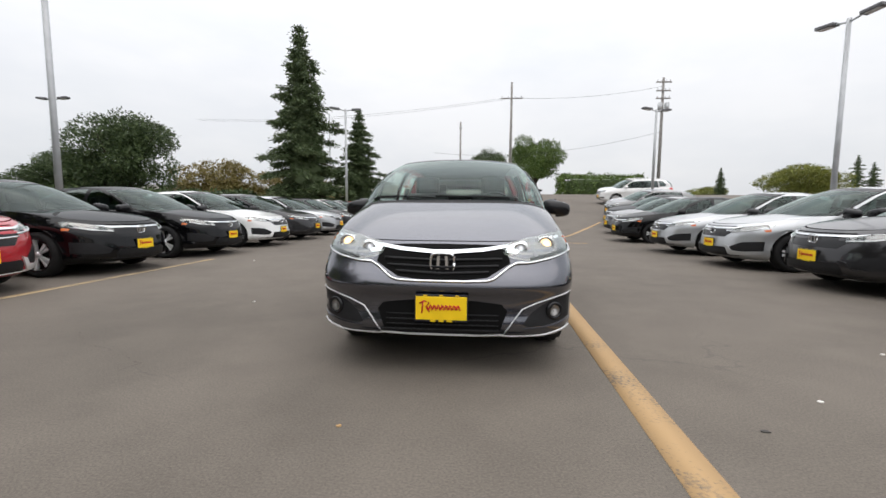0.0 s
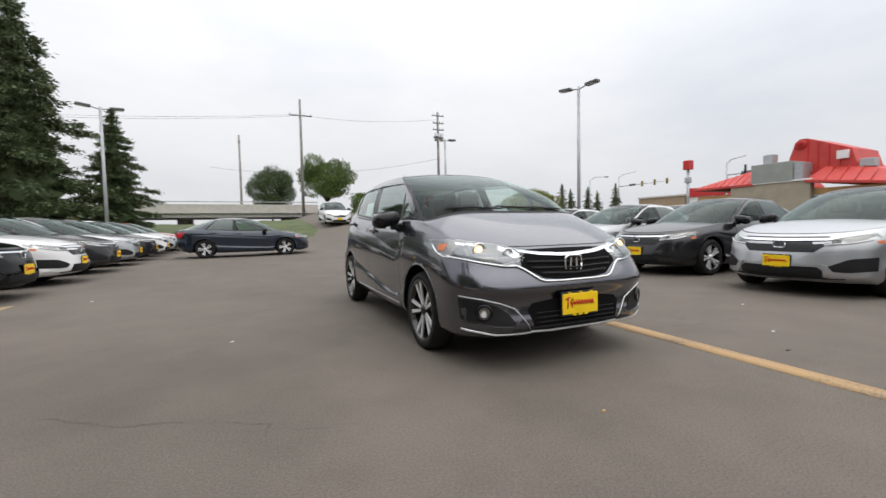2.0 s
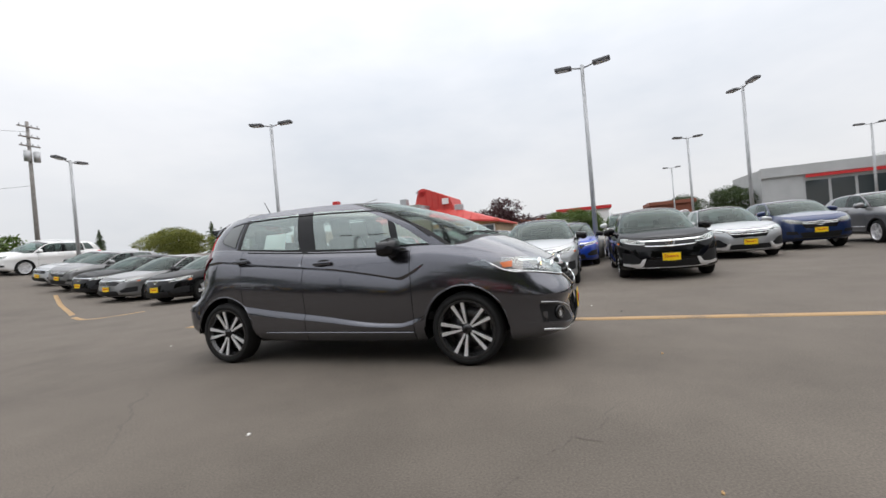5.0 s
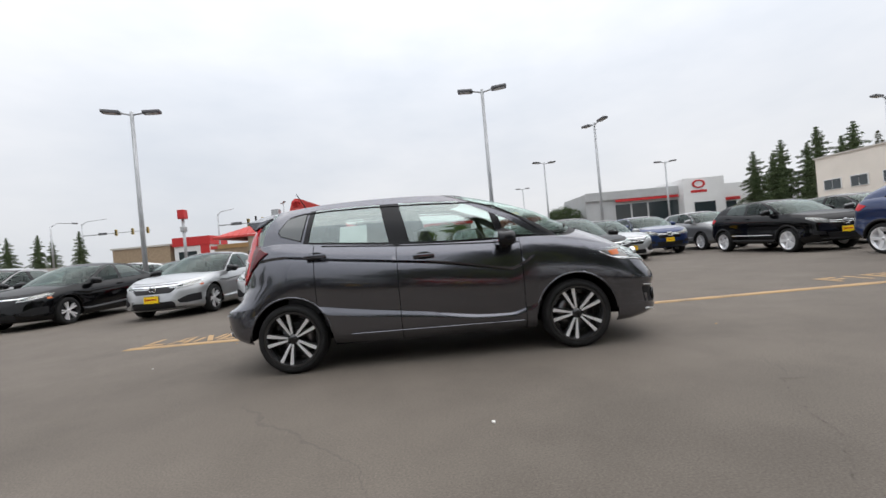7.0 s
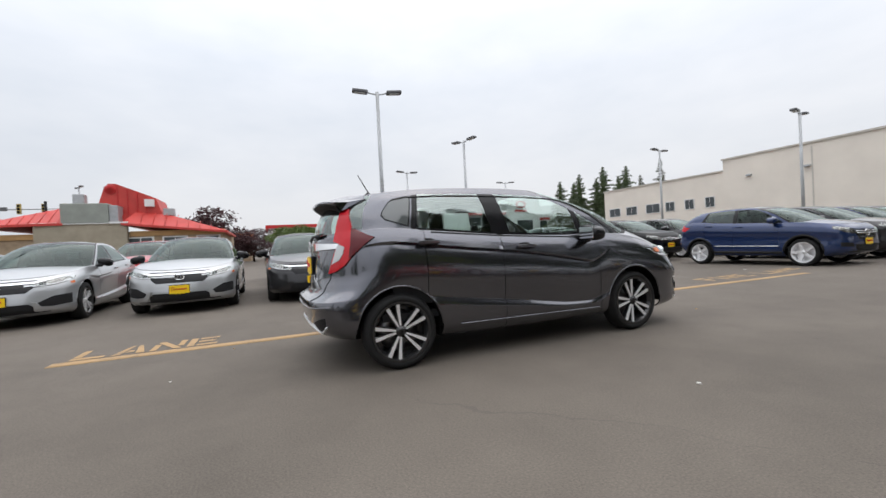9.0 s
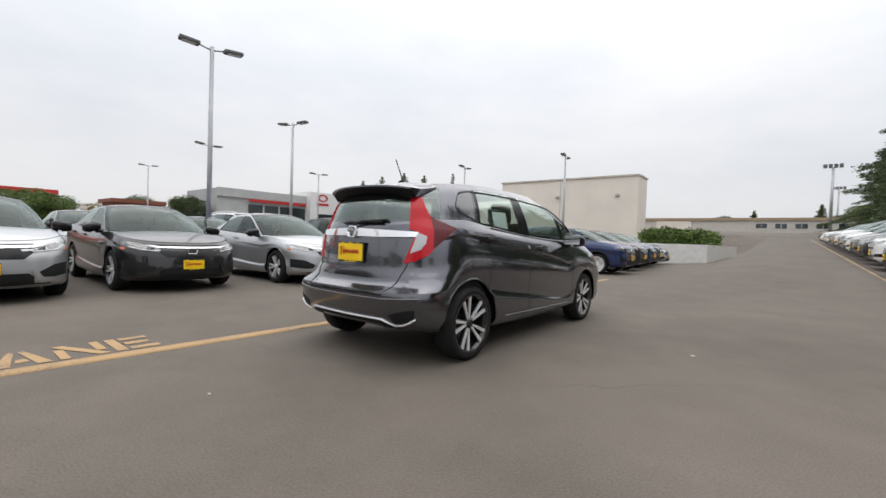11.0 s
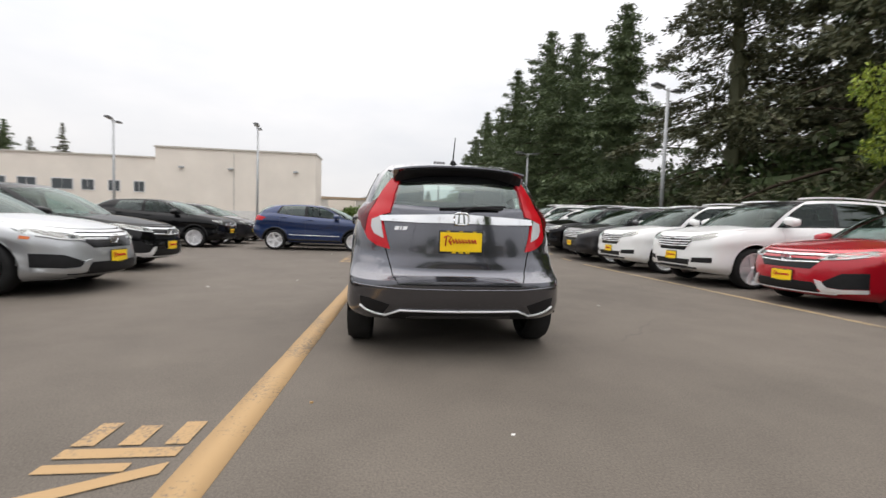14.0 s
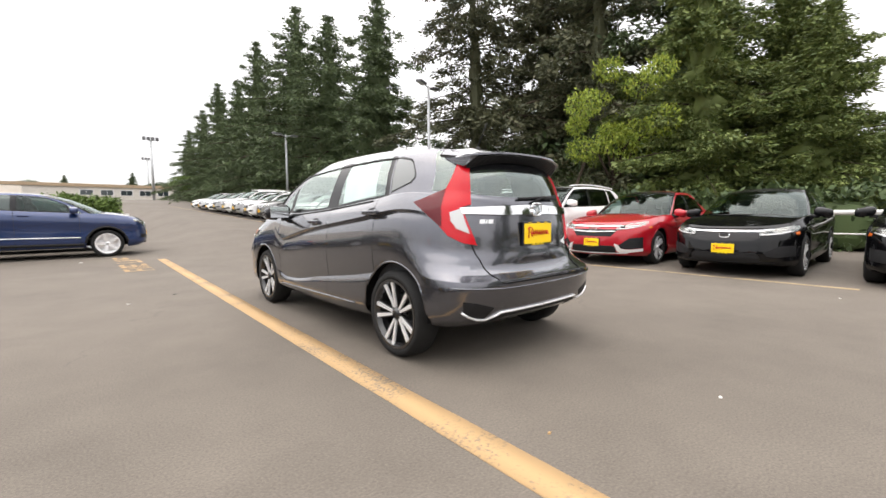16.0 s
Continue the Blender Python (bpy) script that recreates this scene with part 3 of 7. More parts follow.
def drape(tree, outline, side, out=0.006, deep=0.02, step=0.03, sheet=False):
    """A plate with the given outline laid on a skin. side: 'front' or 'rear' (outline in x, z) or 'x-' / 'x+' (outline in y, z)."""
    pts = []
    for i, a in enumerate(outline):
        b = outline[(i + 1) % len(outline)]
        k = max(1, int(math.dist(a, b) / step))
        pts += [Vector((a[0] + (b[0] - a[0]) * s / k, a[1] + (b[1] - a[1]) * s / k)) for s in range(k)]
    nb = len(pts)
    us, vs = [p.x for p in pts], [p.y for p in pts]
    inner = []
    for u in np.arange(min(us) + step * 0.5, max(us), step):
        for v in np.arange(min(vs) + step * 0.5, max(vs), step):
            c = False
            for i in range(nb):
                p, q = pts[i], pts[i - 1]
                if (p.y > v) != (q.y > v) and u < (q.x - p.x) * (v - p.y) / (q.y - p.y) + p.x:
                    c = not c
            if c and min((p - Vector((u, v))).length for p in pts) > step * 0.45:
                inner.append(Vector((u, v)))
    co, _, fs, *_ = delaunay_2d_cdt(pts + inner, [(i, (i + 1) % nb) for i in range(nb)], [], 1, 1e-5)
    q = math.sqrt(0.5)
    way = {"corner-": Vector((q, -q, 0)), "corner+": Vector((-q, -q, 0)), "front": Vector((0, 1, 0)), "rear": Vector((0, -1, 0)), "x-": Vector((1, 0, 0)), "x+": Vector((-1, 0, 0))}[side]
    hits = []
    for p in co:
        o = Vector((p.x, -4 if side == "front" else 4, p.y)) if side in ("front", "rear") else Vector((-2 if side == "x-" else 2, p.x, p.y))
        if side[:6] == "corner":
            sx = -1 if side[-1] == "-" else 1
            o = Vector((sx * (4 * q - p.x * q), 4 * q + p.x * q, p.y))
        h = tree.ray_cast(o, way)[0]
        hits.append(h if h is not None else tree.find_nearest(o + way * (2.3 if side in ("front", "rear") else (2.2 if side[:6] == "corner" else 1.2)))[0])
    k = len(hits)
    if sheet:
        turn = side in ("rear", "x-")
        return mesh_from("plate", [h - way * out for h in hits], [tuple(f[::-1]) if turn else tuple(f) for f in fs])
    verts = [h - way * out for h in hits] + [h + way * deep for h in hits]
    faces = [tuple(f) for f in fs] + [tuple(i + k for i in f[::-1]) for f in fs]
    count = {}
    for f in fs:
        for a, b in zip(f, list(f[1:]) + [f[0]]):
            count[(a, b)] = 1
    for a, b in count:
        if (b, a) not in count:
            faces.append((b, a, a + k, b + k))
    me = mesh_from("plate", verts, faces, False)
    bm = bmesh.new()
    bm.from_mesh(me)
    bmesh.ops.recalc_face_normals(bm, faces=bm.faces[:])
    bm.to_mesh(me)
    bm.free()
    me.shade_smooth()
    me.set_sharp_from_angle(angle=radians(40))
    return me


def flip(poly):
    return [(-a, b) for a, b in poly][::-1]


def wheel_parts(S, style, parent, side, ya):
    r, w = S["wheel_r"], S["tyre_w"]
    sgn = -1 if side == "w" else 1
    rim = r - (0.066 if style == "split" else 0.088)
    hub = new("wheel")
    hub.parent = parent
    hub.location = (sgn * S["track"], ya, r)
    if sgn > 0:
        hub.rotation_euler = (0, 0, math.pi)
    o = -w / 2
    prof = [(rim, -o), (rim + 0.03, -o), (r - 0.02, -o - 0.006), (r, -o - 0.03), (r, o + 0.03), (r - 0.02, o + 0.006), (rim + 0.045, o - 0.006), (rim + 0.012, o - 0.002), (rim, o + 0.01)]
    part("tyre", joined("tyre", [lathe(prof, 56)]), TYRE, hub)
    lip = [(rim + 0.006, o + 0.002), (rim + 0.006, o - 0.004), (rim - 0.012, o - 0.002), (rim - 0.03, o + 0.03), (rim - 0.035, 0.03), (0.002, 0.035), (0.002, 0.045), (rim - 0.02, 0.045)]
    part("rim", joined("rim", [lathe(lip, 56)], False), ALLOY if style == "five" else RIM_BLACK, hub)
    if style == "split":
        part("brake_disc", joined("brake_disc", [lathe([(0.03, 0.02), (rim * 0.72, 0.02), (rim * 0.72, 0.035), (0.03, 0.035)], 32)]), BRAKE, hub)
    arms = {"split": 10, "five": 5, "star": 5}[style]
    chunks, dark = [], []
    for k in range(arms):
        if style == "split":
            a = 2 * math.pi * (k // 2) / 5 + (0.205 if k % 2 else -0.205)
            half, tip = 0.0075, 0.0150
        elif style == "five":
            a, half, tip = 2 * math.pi * k / 5, 0.035, 0.03
        else:
            a, half, tip = 2 * math.pi * k / 5, 0.011, 0.020
        c, s = math.cos(a), math.sin(a)
        x0, x1, bk = o + 0.022, o + 0.004, o + 0.05
        r0, r1 = 0.045, rim - 0.004
        vs = []
        for rr, hh, xx in ((r0, half, x0), (r1, tip, x1)):
            for t in (-hh, hh):
                for q in (xx, bk):
                    vs.append((q, rr * c - t * s, rr * s + t * c))
        fs = [(0, 2, 6, 4), (1, 5, 7, 3), (0, 4, 5, 1), (2, 3, 7, 6), (0, 1, 3, 2), (4, 6, 7, 5)]
        prongs = [(vs, fs)]
        if style == "star":
            prongs = [([(p[0], p[1] * math.cos(w) - p[2] * math.sin(w), p[1] * math.sin(w) + p[2] * math.cos(w)) for p in vs], fs) for w in (-0.17, 0.17)]
        part("spoke", joined("spoke", prongs, False), ALLOY, hub)
        if style == "split":
            vs2 = [(v[0] + 0.012, *(Vector((v[1], v[2])) * 1.0 + Vector((-s, c)) * (0.009 if i in (2, 3, 6, 7) else -0.009))) for i, v in enumerate(vs)]
            dark.append((vs2, fs))
    if dark:
        part("spoke_pocket", joined("spoke_pocket", dark, False), RIM_BLACK, hub)
    part("hub_cap", joined("hub_cap", [lathe([(0.0, o + 0.008), (0.028, o + 0.010), (0.033, o + 0.018), (0.05, o + 0.024), (0.05, o + 0.05), (0.0, o + 0.05)], 24)]), RIM_BLACK if style == "split" else ALLOY, hub)
    return hub


def seat_mesh(y, x, z):
    bm = bmesh.new()
    box(bm, x, y - 0.22, z + 0.10, 0.50, 0.52, 0.20, 0.06)
    box(bm, x, y + 0.10, z + 0.44, 0.47, 0.16, 0.62, 0.06, Matrix.Rotation(radians(-16), 4, "X"))
    box(bm, x, y + 0.22, z + 0.83, 0.26, 0.10, 0.19, 0.04, Matrix.Rotation(radians(-10), 4, "X"))
    return bm


def build_car(S, look_of, fine, label, category="car"):
    """One vehicle at the origin, nose towards -y. look_of(car, tree, S) adds lamps, grille and badges."""
    car = thing(category_name(S), label, category)
    panels, tree = car_panels(S, fine)
    paint_names = {"front_bumper": "front_bumper", "rear_bumper": "rear_bumper", "hood": "hood", "roof": "roof", "tailgate": "tailgate", "trunk_lid": "trunk_lid"}
    made = {}
    for name, mat, thick in [(n, BASE_PAINT, 0.012) for n in paint_names] + [("windshield", GLASS_FRONT if S is HATCH else GLASS_MID, 0), ("rear_glass", GLASS_REAR if S is HATCH else GLASS_DARK, 0), ("cowl", PLASTIC, 0.01), ("windshield_seal", GLOSS_BLACK, 0.006)]:
        if name in panels:
            me = welded(mesh_from(name, *both_halves(*panels[name])))
            made[name] = part(paint_names.get(name, name), me, mat, car, thick=thick)
    for name, mat, thick in (("fender", BASE_PAINT, 0.012), ("front_door", BASE_PAINT, 0.012), ("rear_door", BASE_PAINT, 0.012), ("quarter", BASE_PAINT, 0.012), ("side_sill", BASE_PAINT, 0.012), ("a_pillar", BASE_PAINT, 0.012), ("c_pillar", BASE_PAINT, 0.012), ("roof_side_rail", BASE_PAINT, 0.012), ("window_trim", GLOSS_BLACK, 0.010), ("front_window", GLASS if S is HATCH else GLASS_MID, 0), ("rear_window", GLASS if S is HATCH else GLASS_DARK, 0), ("vent_glass", GLASS, 0), ("quarter_glass", GLASS_DARK, 0)):
        if name not in panels:
            continue
        vs, fs = panels[name]
        for side in (1, -1):
            me = welded(mesh_from(name, vs * (side, 1, 1), fs if side > 0 else [f[::-1] for f in fs]))
            key = name + ("_w" if side > 0 else "_e")
            nm = {"quarter": "quarter_panel"}.get(name, name)
            holder = car
            if name in ("front_window", "rear_window"):
                holder = made[name.replace("window", "door") + ("_w" if side > 0 else "_e")]
            made[key] = part(nm, me, mat, holder, thick=thick)
    vs, fs = both_halves(*panels["roof"])
    part("headliner", welded(mesh_from("headliner", vs * (0.985, 0.985, 1) - (0, 0, 0.022), fs)), HEADLINER, car)
    # floor, wheel wells and cabin
    bm = bmesh.new()
    ax, ar, tw = S["axle"], S["arch"], S["track"]
    zb = S["zb"][2][1]
    yf, yr = S["low_yf"][0][1], S["low_yr"][0][1]
    box(bm, 0, 0, zb + 0.06, 2 * tw + 0.02, 2 * (ax - ar) , 0.12)
    box(bm, 0, (yf + yr) / 2, zb + 0.10, 2 * (tw - 0.16), (yr - yf) - 0.5, 0.14)
    box(bm, 0, -(ax) - 0.1, 0.58, 2 * (tw - 0.17), 0.9, 0.30)
    box(bm, 0, ax + 0.05, 0.55, 2 * (tw - 0.17), 0.8, 0.36)
    part("underbody", bm, UNDER, car)
    for ya in (-ax, ax):
        for sg in (-1, 1):
            vs, fs = [], []
            k = 20
            for i in range(k + 1):
                a = math.pi * i / k
                for xx in (S["low_w"][2][1] - 0.02, tw - 0.20):
                    vs.append((sg * xx, ya + (ar + 0.004) * math.cos(a), S["wheel_r"] + (ar + 0.004) * math.sin(a)))
            c0 = len(vs)
            vs.append((sg * (tw - 0.20), ya, S["wheel_r"]))
            for i in range(k):
                fs.append((2 * i, 2 * i + 1, 2 * i + 3, 2 * i + 2))
                fs.append((2 * i + 1, c0, 2 * i + 3))
            part("wheel_well", joined("wheel_well", [(vs, fs)]), UNDER, car)
    for ya in (-ax, ax):
        for sg in (-1, 1):
            pts = []
            for i in range(25):
                a = math.pi * (0.02 + 0.96 * i / 24)
                y, z = ya + (ar - 0.003) * math.cos(a), S["wheel_r"] + 0.005 + (ar - 0.003) * math.sin(a)
                h = tree.ray_cast(Vector((sg * 3, y, z)), Vector((-sg, 0, 0)))[0]
                pts.append((h.x - sg * 0.006, y, z) if h else (sg * 0.8, y, z))
            part("wheel_arch_lip", joined("wheel_arch_lip", [tube(pts, 0.010 if S is not CROSSOVER else 0.03, 6)]), BASE_PAINT if S is not CROSSOVER else PLASTIC, car)
    belt = smooth_curve(S["belt"])
    bm = bmesh.new()
    cw = S["up_w"][0][1]
    box(bm, 0, 0.15, zb + 0.20, 2 * cw - 0.04, 2.5, 0.06)
    box(bm, 0, float(S["up_yf"][0][1]) + 0.42, float(belt(-0.9)) - 0.10, 2 * cw - 0.10, 0.62, 0.22, 0.06)
    for sg in (-1, 1):
        box(bm, sg * (cw - 0.03), 0.2, float(belt(0)) - 0.28, 0.05, 2.2, 0.5, 0.02)
    if S["trunk"]:
        box(bm, 0, S["up_yr"][0][1] - 0.35, float(belt(1.5)) - 0.06, 2 * cw - 0.2, 0.5, 0.04)
    part("cabin_trim", bm, INTERIOR, car)
    fy, fz = S["seats"][0]
    for sg in (-1, 1):
        part("front_seat", seat_mesh(fy, sg * 0.36, zb + 0.20 + float(belt(0)) - 1.0), INTERIOR, car)
    bm = bmesh.new()
    ry = S["seats"][1][0]
    zz = zb + 0.22 + float(belt(0)) - 1.0
    box(bm, 0, ry - 0.2, zz + 0.12, 1.2, 0.5, 0.2, 0.06)
    box(bm, 0, ry + 0.12, zz + 0.44, 1.2, 0.16, 0.6, 0.05, Matrix.Rotation(radians(-20), 4, "X"))
    for xx in (-0.36, 0.36):
        box(bm, xx, ry + 0.24, zz + 0.80, 0.26, 0.09, 0.16, 0.03)
    part("rear_bench", bm, INTERIOR, car)
    ring = lathe([(0.175, -0.012), (0.187, 0), (0.175, 0.012), (0.163, 0)], 28, "y")
    spk = lathe([(0.0, -0.01), (0.06, -0.01), (0.06, 0.01), (0.0, 0.01)], 16, "y")
    bar = ([(-0.17, -0.008, -0.015), (0.17, -0.008, -0.015), (0.17, -0.008, 0.015), (-0.17, -0.008, 0.015)], [(0, 1, 2, 3)])
    m = Matrix.Translation((0.36, fy - 0.52, float(belt(0)) - 0.02)) @ Matrix.Rotation(radians(-24), 4, "X")
    part("steering_wheel", joined("steering_wheel", [placed(ring, m), placed(spk, m), placed(bar, m)]), INTERIOR, car)
    # mirrors
    my, mz = S["mirror"]
    for sg in (-1, 1):
        wx = S["low_w"][-1][1]
        bm = bmesh.new()
        grid = []
        for i in range(9):
            la = -math.pi / 2 + math.pi * i / 8
            ring = []
            for j in range(18):
                lo = 2 * math.pi * j / 18
                ce = lambda q: math.copysign(abs(q) ** 0.62, q)
                dy = -0.095 * ce(math.cos(la)) * ce(math.sin(lo))
                ring.append(bm.verts.new((sg * (wx + 0.135) + 0.122 * ce(math.cos(la)) * ce(math.cos(lo)), my + min(dy, 0.062), mz + 0.012 + (0.066 if S is HATCH else 0.074) * ce(math.sin(la)) - 0.015 * sg * math.cos(lo))))
            grid.append(ring)
        for i in range(8):
            for j in range(18):
                bm.faces.new((grid[i][j], grid[i][(j + 1) % 18], grid[i + 1][(j + 1) % 18], grid[i + 1][j]))
        bmesh.ops.remove_doubles(bm, verts=bm.verts[:], dist=0.0005)
        bmesh.ops.recalc_face_normals(bm, faces=bm.faces[:])
        for fc in bm.faces:
            fc.smooth = True
        mir = part("door_mirror", bm, GLOSS_BLACK if S in (HATCH, SEDAN) else BASE_PAINT, car)
        bm = bmesh.new()
        box(bm, sg * (wx + 0.03), my, mz - 0.055, 0.12, 0.07, 0.05, 0.015)
        part("mirror_foot", bm, GLOSS_BLACK, mir)
        bm = bmesh.new()
        box(bm, sg * (wx + 0.135), my + 0.066, mz + 0.01, 0.18, 0.006, 0.11, 0.002)
        part("mirror_glass", bm, CHROME, mir)
    # handles
    for dn, y in (("front_door", S["seams"][1] - (0.24 if S is HATCH else 0.16)), ("rear_door", S["seams"][2] - (0.02 if S is HATCH else 0.14))):
        zz = float(belt(y)) - 0.095
        for key, sg in (("_w", -1), ("_e", 1)):
            h = tree.ray_cast(Vector((sg * 3, y, zz)), Vector((-sg, 0, 0)))[0]
            bm = bmesh.new()
            box(bm, h.x + sg * 0.022, y, zz, 0.022, 0.19, 0.032, 0.010)
            box(bm, h.x + sg * 0.008, y - 0.075, zz, 0.03, 0.03, 0.026, 0.006)
            box(bm, h.x + sg * 0.008, y + 0.075, zz, 0.03, 0.03, 0.026, 0.006)
            part("door_handle", bm, BASE_PAINT, made[dn + key])
            if S is not HATCH:
                continue
            cup = [(y + 0.075 * math.cos(a), zz + 0.035 * math.sin(a)) for a in np.linspace(0, 2 * math.pi, 17)[:-1]]
            part("handle_recess", drape(tree, cup, "x-" if sg < 0 else "x+", 0.0015, 0.004, 0.04), GLOSS_BLACK, made[dn + key])
    style = S.get("rims", "five")
    for ya in (-ax, ax):
        for side in "we":
            wheel_parts(S, style, car, side, ya)
    look_of(car, tree, S, made)
    return car


def category_name(S):
    return "suv" if S is SUV or S is CROSSOVER else ("hatchback" if S is HATCH else "sedan")


def plate(car, y, z, side, tilt=0.0, words=False):
    """Yellow dealer plate in its dark frame; words in red script where near, plain bars else."""
    sg = -1 if side == "front" else 1
    rot = Matrix.Rotation(radians(tilt), 4, "X")
    bm = bmesh.new()
    box(bm, 0, y - sg * 0.004, z, 0.318, 0.014, 0.166, 0.004, rot)
    fr = part("plate_frame", bm, PLATE_FRAME, car)
    bm = bmesh.new()
    box(bm, 0, y + sg * 0.006, z, 0.306, 0.010, 0.140, 0.003, rot)
    part("dealer_plate", bm, PLATE_Y, fr, "yellow dealer plate")
    mir = 1 if sg < 0 else -1
    wave = [(-0.115 + 0.23 * k / 40, 0.006 + 0.018 * math.sin(k * 1.55) * (1 if k > 5 else 0)) for k in range(41)]
    cap = [(-0.115, -0.03), (-0.108, 0.035), (-0.128, 0.03), (-0.10, 0.045), (-0.07, 0.035), (-0.09, 0.008), (-0.07, -0.022)]
    strokes = [tube([(mir * a, y + sg * 0.012, z + b) for a, b in q], 0.005, 5) for q in (wave[6:], cap)]
    part("print_stroke", joined("print_stroke", strokes), PLATE_RED, fr)
    bm = bmesh.new()
    for dx in (-0.05, 0.0, 0.05):
        box(bm, dx, y + sg * 0.004, z - 0.0765, 0.03, 0.014, 0.009, 0.0, rot)
        box(bm, dx * 1.9, y + sg * 0.004, z + 0.0765, 0.022, 0.014, 0.006, 0.0, rot)
    part("frame_print", bm, PLATE_Y, fr)


def badge(car, x, y, z, side, size=0.06, mat=None):
    """Plain chrome maker's badge: a rounded frame with an upright pair of bars."""
    sg = -1 if side == "front" else 1
    pts = [(size * 0.62 * math.copysign(abs(math.cos(a)) ** 0.5, math.cos(a)), size * 0.5 * math.copysign(abs(math.sin(a)) ** 0.5, math.sin(a))) for a in np.linspace(0, 2 * math.pi, 29)]
    ring = tube([(x + a, y, z + b) for a, b in pts], size * 0.075, 6)
    ob = part("badge", joined("badge", [ring]), mat or CHROME, car)
    bm = bmesh.new()
    for k in (-1, 1):
        quad = [(0.17 * k, -0.36), (0.33 * k, -0.36), (0.27 * k, 0.36), (0.13 * k, 0.36)]
        lo, hi = ([bm.verts.new((x + size * a, y + d, z + size * b)) for a, b in quad] for d in (-0.005, 0.005))
        bm.faces.new(lo)
        bm.faces.new(hi[::-1])
        for i in range(4):
            bm.faces.new((lo[i], hi[i], hi[(i + 1) % 4], lo[(i + 1) % 4]))
    part("badge_centre", bm, mat or CHROME, ob)


def ray_y(tree, x, z, side):
    way = Vector((0, 1, 0)) if side == "front" else Vector((0, -1, 0))
    h = tree.ray_cast(Vector((x, -4 if side == "front" else 4, z)), way)[0]
    return h.y if h else (-2.1 if side == "front" else 1.9)


def rod_on(tree, pts, side, r, out=0.004):
    """A rod that follows the skin through points of (x, z) on the front or rear, or (y, z) on a side."""
    res = []
    for i in range(len(pts) - 1):
        k = max(2, int(math.dist(pts[i], pts[i + 1]) / 0.03))
        for s in range(k + (i == len(pts) - 2)):
            a = pts[i][0] + (pts[i + 1][0] - pts[i][0]) * s / k
            b = pts[i][1] + (pts[i + 1][1] - pts[i][1]) * s / k
            if side in ("front", "rear"):
                y = ray_y(tree, a, b, side)
                res.append((a, y + (-out if side == "front" else out), b))
            else:
                sg = -1 if side == "x-" else 1
                h = tree.ray_cast(Vector((sg * 3, a, b)), Vector((-sg, 0, 0)))[0]
                res.append(((h.x if h else sg * 0.8) + sg * out, a, b))
    return tube(res, r, 6)


